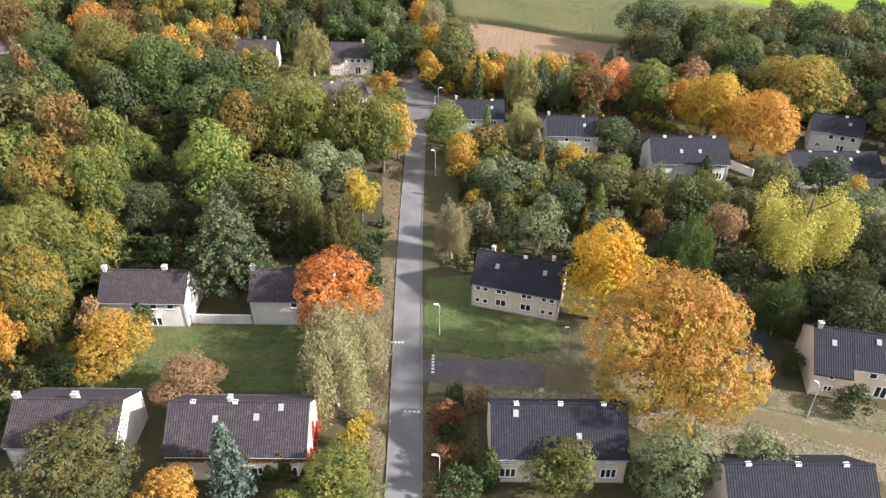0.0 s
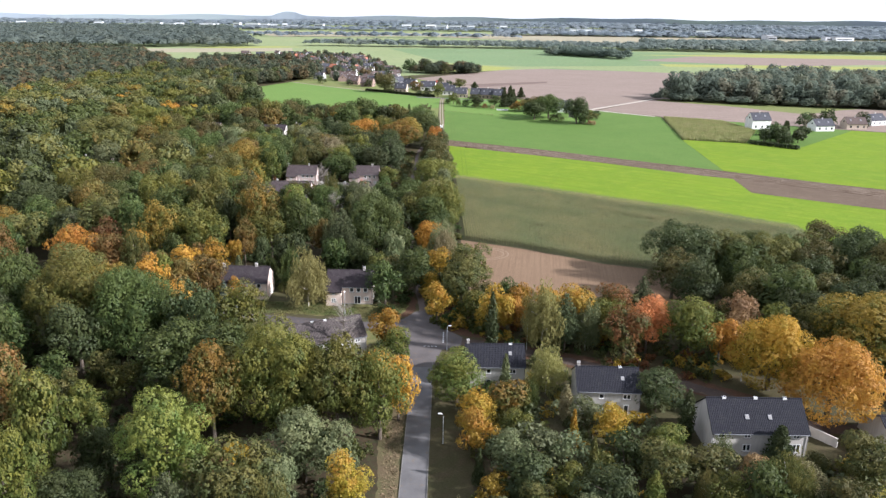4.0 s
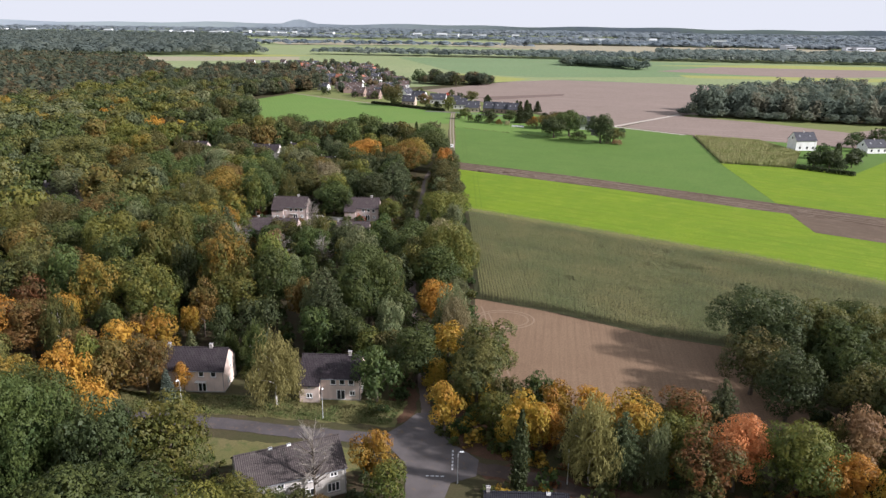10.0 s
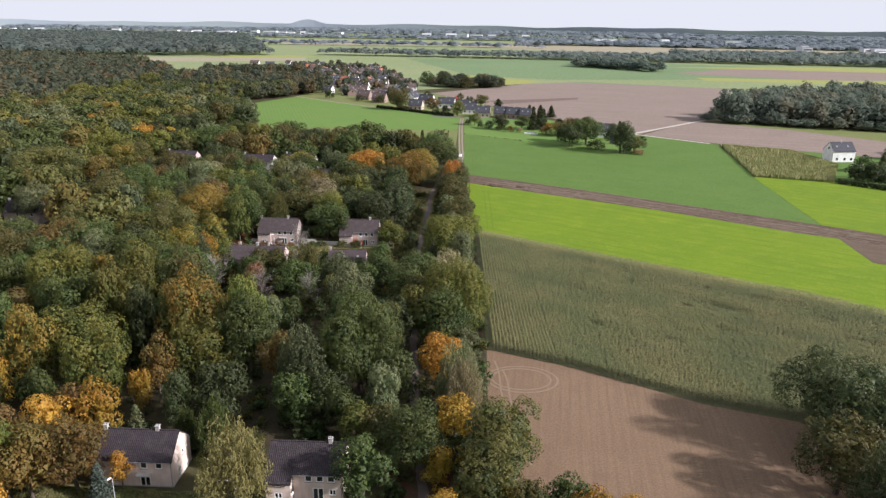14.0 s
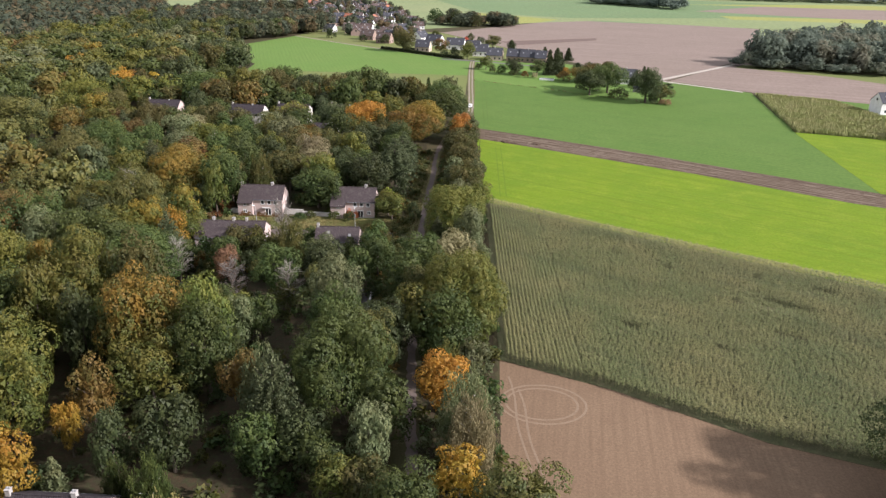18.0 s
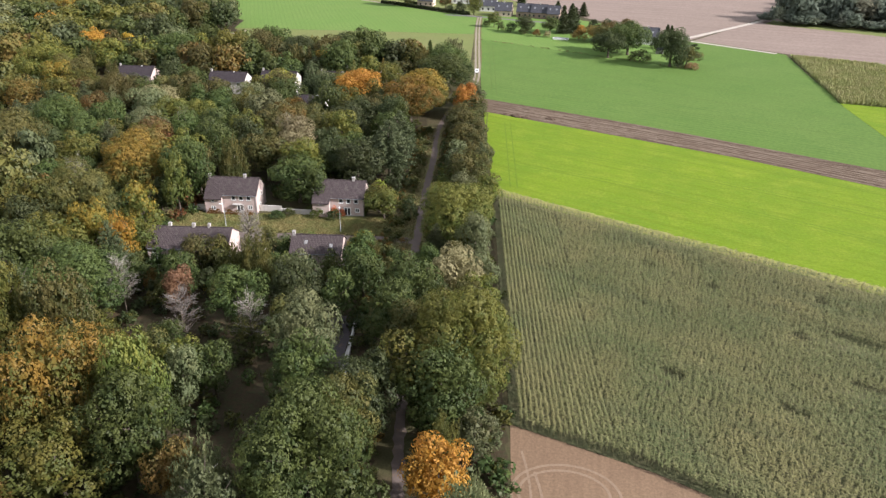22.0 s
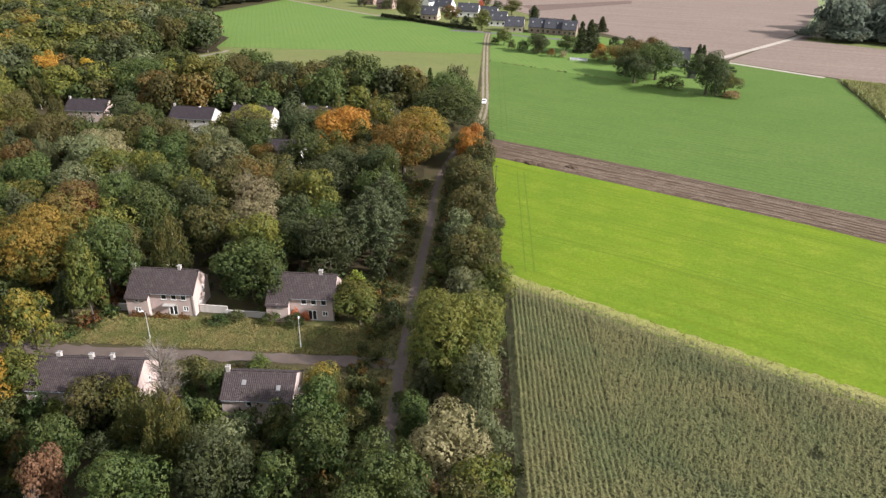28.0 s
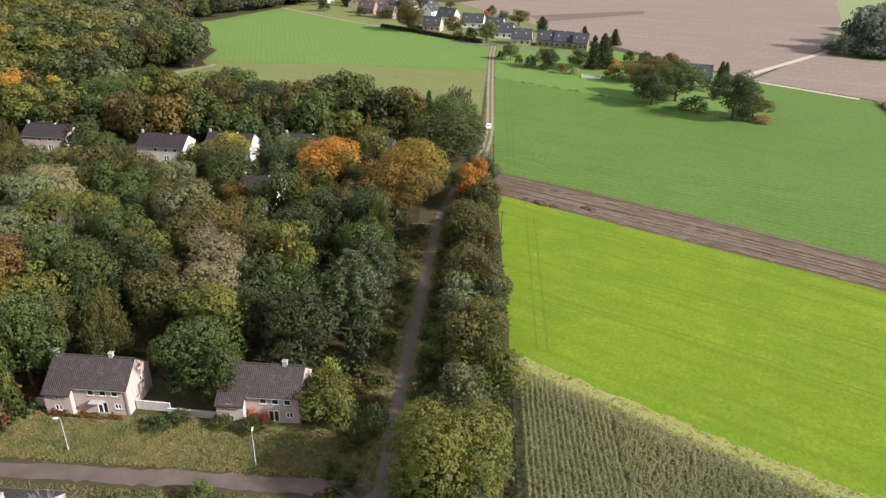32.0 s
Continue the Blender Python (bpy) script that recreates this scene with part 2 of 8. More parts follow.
def turf(name, a, b, c, scale=0.08, patch=(0.5, 0.7), fine_scale=3.0, rot=0.0, lines=0.0, bump=0.5, line_tone=0.78, streak=0.4, streak_tone=0.72, grain=9):
    """Grass or soil: two tones in broad patches, a third in spots, and rows where a machine has left them."""
    w = Net(name, 0.95, 0.1)
    big = w.noise(scale, 5)
    fine = w.noise(fine_scale, 4, None, 0.7)
    spot = w.noise(scale * 4.2, 5, None, 0.65)
    base = w.mix(w.ramp(big, 0.35, 0.65), a, b)
    base = w.mix(w.ramp(spot, patch[0], patch[1], 0, 0.8), base, c)
    if lines:
        ln = w.wave(lines, 0.5, w.mapped((1, 1, 1), rot), "X", 0.15)
        fade = w.ramp(w.noise(scale * 1.7, 3), 0.35, 0.65, 0.15, 0.7)
        base = w.mix(w.math("MULTIPLY", w.ramp(ln, 0.72, 1.0), fade), base, scaled(a, line_tone))
        st = w.n.new("ShaderNodeMapping")
        st.inputs["Scale"].default_value = (lines * grain, lines * grain * 0.04, 1)
        w.l.new(w.mapped((1, 1, 1), rot), st.inputs[0])
        drag = w.noise(1.0, 5, st.outputs[0], 0.65)
        base = w.mix(w.ramp(drag, 0.40, 0.68, 0, streak), base, scaled(c, streak_tone))
    w.color(w.mix(w.ramp(fine, 0.35, 0.7, 0, 0.55), base, scaled(a, 0.45)))
    return w.bump(fine, bump, 0.15).m


GROUND = turf("rough_ground", (0.058, 0.058, 0.025), (0.075, 0.06, 0.032), (0.09, 0.066, 0.04))
FOREST_FLOOR = turf("leaf_litter", (0.042, 0.034, 0.020), (0.066, 0.046, 0.026), (0.045, 0.052, 0.022), 0.25, (0.48, 0.6), 2.0)
LAWN = turf("mossy_lawn", (0.062, 0.088, 0.027), (0.092, 0.098, 0.036), (0.135, 0.108, 0.055), 0.10, (0.5, 0.66))
ROUGH_GRASS = turf("rough_weedy_grass", (0.12, 0.117, 0.043), (0.155, 0.13, 0.058), (0.085, 0.10, 0.034), 0.16, (0.5, 0.62))
DRY_GRASS = turf("dry_grass", (0.135, 0.11, 0.068), (0.09, 0.088, 0.042), (0.19, 0.155, 0.11), 0.12)
VERGE = turf("brown_verge", (0.12, 0.09, 0.052), (0.105, 0.098, 0.044), (0.14, 0.10, 0.064), 0.2)
WEEDS = turf("pale_weeds", (0.24, 0.25, 0.07), (0.29, 0.27, 0.10), (0.20, 0.23, 0.05), 0.15)
SOIL = turf("brown_soil", (0.19, 0.126, 0.078), (0.21, 0.142, 0.088), (0.16, 0.104, 0.065), 0.05, (0.5, 0.8), 2.5, 0.12, 0.17, 0.25, 0.88, 0.35, 0.8)
SOIL_FAR = turf("pale_ploughed_soil", (0.24, 0.185, 0.15), (0.26, 0.20, 0.165), (0.20, 0.152, 0.122), 0.012, (0.5, 0.8), 0.5, -1.25, 0.03, 0.3, 0.8, 0.5, 0.8)
STRIP_SOIL = turf("harrowed_strip", (0.145, 0.105, 0.072), (0.12, 0.085, 0.058), (0.185, 0.138, 0.098), 0.05, (0.48, 0.68), 1.4, -1.02, 0.16, 0.9, 0.55, 0.8, 0.40, 9)
BRIGHT = turf("young_mustard_green", (0.150, 0.222, 0.012), (0.116, 0.19, 0.013), (0.195, 0.248, 0.022), 0.035, (0.45, 0.7), 1.3, -1.02, 0.052, 0.8, 0.75, 0.35, 0.62)
MEADOW = turf("meadow_green", (0.098, 0.166, 0.034), (0.113, 0.175, 0.040), (0.082, 0.148, 0.030), 0.02, (0.5, 0.75), 0.9, -1.05, 0.12, 0.3, 0.74, 0.4, 0.72)
MEADOW_PALE = turf("yellowish_meadow", (0.16, 0.182, 0.058), (0.18, 0.182, 0.07), (0.13, 0.168, 0.05), 0.03, (0.5, 0.75), 0.9, -1.5, 0.1, 0.3)
MEADOW_LIGHT = turf("fresh_meadow", (0.125, 0.205, 0.045), (0.14, 0.21, 0.05), (0.11, 0.19, 0.04), 0.03, (0.5, 0.75), 0.9, -0.3, 0.12, 0.3, 0.75, 0.3, 0.8)
TRACK_PALE = turf("pale_gravel_track", (0.42, 0.37, 0.31), (0.46, 0.41, 0.35), (0.34, 0.29, 0.22), 0.2)
TRACK = turf("sandy_track", (0.25, 0.21, 0.16), (0.30, 0.26, 0.20), (0.15, 0.14, 0.07), 0.2)
# FAR_GREEN, FAR_TEAL and FAR_STUBBLE are lightened and blued to carry haze.
FAR_GREEN = turf("hazed_far_pasture", (0.205, 0.245, 0.11), (0.235, 0.26, 0.125), (0.18, 0.225, 0.11), 0.006, (0.5, 0.75), 0.2)
FAR_TEAL = turf("hazed_far_beet", (0.145, 0.205, 0.095), (0.16, 0.22, 0.105), (0.17, 0.21, 0.10), 0.006, (0.5, 0.75), 0.2)
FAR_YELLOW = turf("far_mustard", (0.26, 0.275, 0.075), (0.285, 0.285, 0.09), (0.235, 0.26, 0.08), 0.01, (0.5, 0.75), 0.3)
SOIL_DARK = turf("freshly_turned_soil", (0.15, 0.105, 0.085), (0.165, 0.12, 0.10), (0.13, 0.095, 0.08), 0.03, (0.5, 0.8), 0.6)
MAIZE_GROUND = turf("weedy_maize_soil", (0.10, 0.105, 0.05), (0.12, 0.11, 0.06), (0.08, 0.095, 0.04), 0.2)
FAR_STUBBLE = turf("hazed_far_stubble", (0.29, 0.255, 0.17), (0.32, 0.28, 0.19), (0.26, 0.25, 0.155), 0.006, (0.5, 0.75), 0.2)


# ---- mesh helpers ----
def mesh_of(name, verts, faces, mat=None):
    me = bpy.data.meshes.new(name)
    me.from_pydata([tuple(v) for v in verts], [], [tuple(f) for f in faces])
    if mat:
        me.materials.append(mat)
    return me


def quads(name, pts, mat=None):
    """A mesh of loose quads or triangles from an array of n x 4 x 3 or n x 3 x 3."""
    pts = np.asarray(pts, np.float32)
    n, k = pts.shape[:2]
    me = bpy.data.meshes.new(name)
    me.vertices.add(n * k)
    me.vertices.foreach_set("co", pts.reshape(-1))
    me.loops.add(n * k)
    me.loops.foreach_set("vertex_index", np.arange(n * k, dtype=np.int32))
    me.polygons.add(n)
    me.polygons.foreach_set("loop_start", np.arange(0, n * k, k, dtype=np.int32))
    me.update(calc_edges=True)
    if mat:
        me.materials.append(mat)
    return me


def box(bm, x0, x1, y0, y1, z0, z1):
    v = [bm.verts.new((x, y, z)) for z in (z0, z1) for y in (y0, y1) for x in (x0, x1)]
    for f in ((0, 2, 3, 1), (4, 5, 7, 6), (0, 1, 5, 4), (2, 6, 7, 3), (0, 4, 6, 2), (1, 3, 7, 5)):
        bm.faces.new([v[i] for i in f])


def tube(bm, pts, radii, sides=6):
    """A tapered, bent tube through pts."""
    rings = []
    for i, (p, r) in enumerate(zip(pts, radii)):
        d = (Vector(pts[min(i + 1, len(pts) - 1)]) - Vector(pts[max(i - 1, 0)])).normalized()
        a = d.orthogonal().normalized()
        b = d.cross(a)
        rings.append([bm.verts.new(Vector(p) + r * (math.cos(t) * a + math.sin(t) * b)) for t in (2 * math.pi * k / sides for k in range(sides))])
    for r0, r1 in zip(rings, rings[1:]):
        for k in range(sides):
            bm.faces.new((r0[k], r0[(k + 1) % sides], r1[(k + 1) % sides], r1[k]))
    bm.faces.new(rings[-1])
    bm.faces.new(rings[0][::-1])


def done(bm, name, mat):
    me = bpy.data.meshes.new(name)
    bmesh.ops.remove_doubles(bm, verts=bm.verts[:], dist=0.001)
    bmesh.ops.recalc_face_normals(bm, faces=bm.faces[:])
    bm.to_mesh(me)
    bm.free()
    me.materials.append(mat)
    return me


def part(name, bm, mat, parent, label=""):
    """One mesh object under a thing or a part."""
    ob = new(name, done(bm, name, mat) if isinstance(bm, bmesh.types.BMesh) else bm)
    ob.parent = parent
    if label:
        tagged(ob, label)
    return ob


def thing(name, m, label, category, group="", kind=""):
    ob = new(name)
    ob.empty_display_size = 0.3
    ob.matrix_basis = m
    return tagged(ob, label, category, group, kind)


def sheet(name, pts, z, mat, label, category="ground", ragged=0.0):
    """A flat piece of land with a given outline; ragged: how far its edge strays, in metres."""
    if ragged:
        rng, out = random.Random(len(pts) * 7 + int(pts[0][1])), []
        for (x0, y0), (x1, y1) in zip(pts, pts[1:] + pts[:1]):
            n = max(1, int(math.hypot(x1 - x0, y1 - y0) / 1.3))
            out += [(x0 + (x1 - x0) * i / n + rng.uniform(-ragged, ragged), y0 + (y1 - y0) * i / n + rng.uniform(-ragged, ragged)) for i in range(n)]
        pts = out
    bm = bmesh.new()
    f = bm.faces.new([bm.verts.new((x, y, z)) for x, y in pts])
    f.normal_update()
    if f.normal.z < 0:
        f.normal_flip()
    bmesh.ops.triangulate(bm, faces=[f])
    me = bpy.data.meshes.new(name)
    bm.to_mesh(me)
    bm.free()
    me.materials.append(mat)
    return tagged(new(name, me), label, category, kind="structure")


def ribbon(pts, w0, z, wiggle=0.0):
    """The left and right edge of a way along pts; w0 is its width."""
    out = []
    P = [Vector((x, y, 0)) for x, y in pts]
    for i, p in enumerate(P):
        d = (P[min(i + 1, len(P) - 1)] - P[max(i - 1, 0)]).normalized()
        s = Vector((d.y, -d.x, 0)) * w0 / 2
        out.append((p - s + Vector((0, 0, z)), p + s + Vector((0, 0, z))))
    return out


def smooth_line(pts, step=3.0):
    """pts with points put in along a smooth curve."""
    P = [np.array(p, float) for p in pts]
    P = [2 * P[0] - P[1]] + P + [2 * P[-1] - P[-2]]
    out = []
    for i in range(1, len(P) - 2):
        n = max(1, int(np.linalg.norm(P[i + 1] - P[i]) / step))
        for k in range(n):
            t = k / n
            out.append(tuple(0.5 * (2 * P[i] + (P[i + 1] - P[i - 1]) * t + (2 * P[i - 1] - 5 * P[i] + 4 * P[i + 1] - P[i + 2]) * t * t
                                    + (3 * P[i] - P[i - 1] - 3 * P[i + 1] + P[i + 2]) * t ** 3)))
    return out + [tuple(P[-2])]


def road(name, pts, width, z, mat, label, kerb=True, category="road", ragged=0.0):
    line = smooth_line(pts, 1.2 if ragged else 3.0)
    rng = random.Random(len(line))
    bm = bmesh.new()
    prev = None
    for i, (a, b) in enumerate(ribbon(line, width, z)):
        s = (a - b).normalized()
        va, vb = bm.verts.new(a + s * rng.uniform(-ragged, ragged)), bm.verts.new(b + s * rng.uniform(-ragged, ragged))
        if prev:
            bm.faces.new((prev[0], prev[1], vb, va))
        prev = (va, vb)
    ob = tagged(new(name, done(bm, name, mat)), label, category, kind="structure")
    for f in ob.data.polygons:
        if f.normal.z < 0:
            ob.data.flip_normals()
            break
    if kerb:
        for side in (-1, 1):
            bm = bmesh.new()
            prev = None
            for a, b in ribbon(line, width, 0):
                p = a if side < 0 else b
                q = p + (a - b).normalized() * (0.14 if side < 0 else -0.14)
                ring = [bm.verts.new(v) for v in (p, p + Vector((0, 0, z + 0.10)), q + Vector((0, 0, z + 0.10)), q)]
                if prev:
                    for k in range(3):
                        bm.faces.new((prev[k], prev[k + 1], ring[k + 1], ring[k]))
                prev = ring
            part("kerb", bm, KERBSTONE, ob)
    return ob


# ---- the land ----
sheet("ground", [(-6000, -900), (6000, -900), (6000, 5400), (-6000, 5400)], 0, GROUND, "flat rough grassland reaching to the horizon")
sheet("forest_floor", [(-340, 94), (-9.5, 94), (-9.5, 178), (-45, 180.5), (-340, 183)], 0.02, FOREST_FLOOR, "dark leaf litter under the wood", "forest floor", ragged=0.45)
sheet("forest_floor", [(-340, 204), (-12, 204), (-20, 285), (-22, 291), (-75, 291), (-340, 285)], 0.02, FOREST_FLOOR, "dark leaf litter under the wood", "forest floor", ragged=0.45)
sheet("forest_floor", [(-340, 330), (-21, 332), (-22, 430), (-340, 428)], 0.02, FOREST_FLOOR, "dark leaf litter under the wood", "forest floor", ragged=0.45)
sheet("forest_floor", [(-1500, 455), (-20, 455), (-20, 499), (-150, 519), (-168, 534), (-142, 570), (-150, 612), (-216, 679), (-300, 900), (-700, 1300), (-1500, 1300)], 0.02, FOREST_FLOOR, "dark leaf litter under the wood", "forest floor", ragged=0.45)
sheet("forest_floor", [(4, 98), (68, 98), (68, 131), (4, 134)], 0.02, FOREST_FLOOR, "leaf litter under overgrown gardens", "forest floor", ragged=0.45)
sheet("forest_floor", [(-9, 206), (3, 206), (3, 250), (0, 342), (-5, 438), (-12, 436), (-10, 250)], 0.02, FOREST_FLOOR, "leaf litter under the hedgerow trees", "forest floor", ragged=0.45)
sheet("forest_floor", [(62, 168), (190, 160), (190, 238), (95, 226), (63, 221)], 0.02, FOREST_FLOOR, "leaf litter under the copse", "forest floor", ragged=0.45)
sheet("lawn", [(-2, 98), (-1.6, 80.5), (7, 78.3), (18, 80.5), (19, 100)], 0.03, LAWN, "mown green lawn beside the road", "lawn", ragged=0.45)
sheet("lawn", [(-56, 85), (-9, 85), (-9, 71), (-56, 71)], 0.03, LAWN, "patchy lawn between two rows of houses", "lawn", ragged=0.45)
sheet("lawn", [(-70, 182.5), (-14, 179), (-14, 172), (-70, 174)], 0.03, ROUGH_GRASS, "overgrown grass beside the side road", "lawn", ragged=0.45)
sheet("lawn", [(-70, 197), (-10, 195), (-12, 186), (-45, 189), (-70, 190.5)], 0.03, ROUGH_GRASS, "rough grass in front of two houses", "lawn", ragged=0.45)
sheet("lawn", [(-153, 413), (-92, 411), (-92, 441), (-153, 441)], 0.03, ROUGH_GRASS, "weedy grass before far houses", "lawn", ragged=0.45)
sheet("lawn", [(-78, 322), (-20, 323.5), (-20, 313), (-78, 313)], 0.03, ROUGH_GRASS, "weedy grass in front of two houses", "lawn", ragged=0.45)
sheet("dry_grass", [(-1, 80), (7, 77.6), (19, 80), (34, 76), (60, 68), (62, 55), (34, 60), (24, 66), (8, 70), (-1, 71)], 0.026, DRY_GRASS, "bleached dry grass and gravel", "grass", ragged=0.45)
sheet("verge", [(-9.4, 40), (-6, 40), (-7.3, 100), (-8, 150), (-10, 178), (-12.5, 150), (-9.6, 96)], 0.028, VERGE, "brown leaf-covered road verge", "verge", ragged=0.45)
sheet("verge", [(-1.7, 40), (3.5, 40), (3.5, 70), (-1.7, 70)], 0.028, VERGE, "brown leaf-covered road verge", "verge", ragged=0.45)
sheet("verge", [(-26, 272), (-14, 272), (-14, 300), (-14.5, 345), (-15, 400), (-24, 400), (-22, 330), (-20, 300)], 0.028, ROUGH_GRASS, "rough brown grass beside the lane", "verge", ragged=0.45)
sheet("ploughed_field", [(3, 203), (3.5, 249.5), (23, 241), (45, 228), (61, 222.5), (66, 205), (74, 186), (40, 191), (18, 196)], 0.03, SOIL, "bare brown sown field with tyre marks", "field")
sheet("corn_ground", [(3.5, 249.6), (23, 241.1), (45, 228.1), (61, 222.6), (95, 226), (119, 249), (119, 266), (89, 288), (36, 319), (1, 341)], 0.035, MAIZE_GROUND, "dark soil between maize stalks", "field")
sheet("mustard_field", [(1, 341.1), (36, 319.1), (89, 288.1), (119.1, 266), (119.1, 249), (110, 238), (185, 225), (212, 265), (150, 303), (124, 319), (126, 345), (114, 351), (74, 378), (48, 392.5), (-2.5, 421)], 0.04, BRIGHT, "vivid yellow-green field of young mustard", "field")
sheet("harrowed_strip", [(-2.6, 421.1), (48, 392.6), (74, 378.1), (114, 351.1), (126.1, 345), (124.1, 319.1), (150, 303.1), (230, 256), (262, 285), (168, 336), (120, 367), (51, 410), (-3.5, 440)], 0.045, STRIP_SOIL, "brown harrowed strip between green fields", "field")
sheet("green_field", [(-3.5, 440.1), (51, 410.1), (128, 362), (134, 443), (149, 545), (112, 578), (98, 574), (90, 560), (46, 545), (-6.5, 578)], 0.034, MEADOW, "smooth green field of winter crop", "field")
sheet("green_field", [(128.1, 362), (168, 336.1), (262, 285.1), (470, 410), (256, 491), (191, 424), (138, 464), (134.1, 443)], 0.04, BRIGHT, "light green field of young crop", "field")
sheet("crop_plot", [(149.2, 538.8), (183.6, 523.6), (190.0, 481.2), (168.1, 438.7), (135.5, 448.4)], 0.05, MEADOW_PALE, "ground of a pale standing crop", "field")
sheet("field_margin", [(172, 646), (222, 612), (262, 568), (300, 594), (325, 606), (230, 632), (182, 660)], 0.06, MEADOW_PALE, "grassy margin before a copse", "field", ragged=0.5)
sheet("farm_garden", [(134, 446), (138, 463), (192, 424.2), (257, 491), (202, 521), (151, 546)], 0.03, MEADOW, "grass round a white farmhouse", "field")
sheet("pasture", [(-164, 778), (-84, 706), (-10, 651), (48, 671), (-40, 831), (-150, 852)], 0.03, MEADOW_PALE, "garden grass between village houses", "field")
sheet("pasture", [(232, 792), (291, 939), (520, 959), (700, 999), (5000, 599), (700, 560), (520, 521), (640, 690), (480, 770), (330, 795), (240, 745), (183, 672)], 0.028, FAR_GREEN, "pasture beyond a copse, paled by haze in its colour", "field")
sheet("orchard_grass", [(-6.5, 566), (28, 545), (50, 531), (81, 510), (93, 504), (97, 520), (99, 552), (108, 577), (86, 611), (45, 655), (-6, 652)], 0.045, MEADOW_LIGHT, "orchard grass behind the village houses", "field")
sheet("ploughed_field", [(-40, 832), (48, 672), (110, 580), (181, 673), (236, 790), (290, 940), (136, 1003), (60, 960)], 0.04, SOIL_FAR, "wide pale ploughed field beyond the village", "field")
sheet("ploughed_field", [(111, 578.6), (151, 546), (256, 493), (470, 412), (520, 520), (317, 604), (230, 626), (182, 672)], 0.045, SOIL_FAR, "pale ploughed field in front of a copse", "field")
sheet("meadow", [(-9.5, 582), (-80, 583), (-147, 582), (-150, 610), (-190, 650), (-216, 678), (-189, 707), (-164, 776), (-84, 704), (-45, 675), (-9.5, 648)], 0.04, MEADOW_LIGHT, "green meadow below the village", "field")
sheet("meadow", [(-9.5, 581.8), (-80, 582.8), (-147, 581.8), (-141, 572), (-169, 534), (-150, 518), (-53, 500), (-9.5, 500)], 0.04, MEADOW_PALE, "yellowed strip of grass beside the meadow", "field")
sheet("ploughed_field", [(14, 770), (24, 742), (99, 795), (102, 813)], 0.055, SOIL_DARK, "strip of freshly turned dark soil", "field")
road("field_path", [(-172, 531), (-155, 547), (-141, 566), (-138, 575)], 2.4, 0.06, TRACK, "worn earth path along the wood's edge", False, ragged=0.5)
road("field_path", [(-164, 777), (-120, 736), (-82, 704), (-37, 668), (-10, 648)], 2.6, 0.06, TRACK, "pale gravel path behind gardens", False)
road("village_road", [(-30, 652), (-9.6, 647), (6, 641), (20, 634), (34, 630)], 4.0, 0.062, ASPHALT, "grey village road", False)

sheet("paved_yard", [(-28.5, 263), (-24.1, 261), (-24.2, 277), (-28.6, 278)], 0.05, ASPHALT_OLD, "grey leaf-strewn paved yard in the wood", "pavement", ragged=0.3)
RED_LITTER = turf("fallen_beech_leaves", (0.085, 0.048, 0.030), (0.11, 0.060, 0.036), (0.06, 0.05, 0.026), 0.2)
sheet("leaf_litter", [(-3.6, 182), (-1.5, 180.5), (2, 177.5), (9, 176), (13, 183), (9, 200), (3, 206), (-7.5, 207), (-5, 192)], 0.029, RED_LITTER, "red-brown fallen leaves beside the junction", "leaf litter", ragged=0.4)
sheet("leaf_litter", [(-9.4, 188), (-12.5, 186.5), (-15, 190), (-13, 206), (-10.2, 207), (-8, 196)], 0.029, RED_LITTER, "red-brown fallen leaves along the lane", "leaf litter", ragged=0.4)
sheet("leaf_litter", [(3, 172), (24, 163.5), (47, 153), (60, 143), (66, 147), (48, 160), (24, 170), (8, 176)], 0.029, RED_LITTER, "fallen leaves beside the shaded side road", "leaf litter", ragged=0.4)
MAIN = [(-3.8, 5), (-3.9, 54), (-4.2, 70), (-4.9, 96), (-5.3, 120), (-5.4, 150), (-5.55, 164)]
LANE = [(-6.4, 190), (-9, 211), (-11, 229), (-13, 252), (-15.2, 284), (-16, 304), (-16.8, 335), (-16.6, 368), (-17.3, 394), (-14, 424), (-8.2, 445)]
street = road("road", MAIN, 4.1, 0.06, ASPHALT, "grey patched asphalt street with low kerbs")
road("lane", LANE, 1.7, 0.05, LANE_SURFACE, "narrow leaf-strewn asphalt lane", False, ragged=0.22)
sheet("track_verge", [(-10.0, 447), (-8.4, 470), (-8.2, 520), (-9.8, 580), (-9.6, 647), (-5.6, 647), (-5.6, 580), (-4.4, 520), (-4.4, 447)], 0.052, ROUGH_GRASS, "rough grass beside a farm track", "verge", ragged=0.3)
for dx in (-0.85, 0.85):
    road("farm_track", [(-8.2 + dx, 445), (-6.2 + dx, 470), (-6 + dx, 493), (-7 + dx, 540), (-8.0 + dx, 612), (-7.5 + dx, 647)], 0.9, 0.06, TRACK, "sandy wheel rut of a farm track", False, ragged=0.12)
road("side_road", [(-2.2, 75.3), (2, 75.4), (9, 75), (15, 74.2)], 5.0, 0.052, ASPHALT_OLD, "cracked asphalt side road", False, ragged=0.22)
road("dirt_road", [(15, 74.2), (30, 70.5), (46, 65), (58, 60.5), (90, 50)], 3.4, 0.045, VERGE, "overgrown dirt road", False, ragged=0.22)
road("side_road", [(-6.2, 182), (-12, 182), (-28, 183.4), (-45, 186), (-68, 187.5), (-130, 190)], 3.6, 0.056, ASPHALT_OLD, "narrow asphalt side road", False, ragged=0.22)
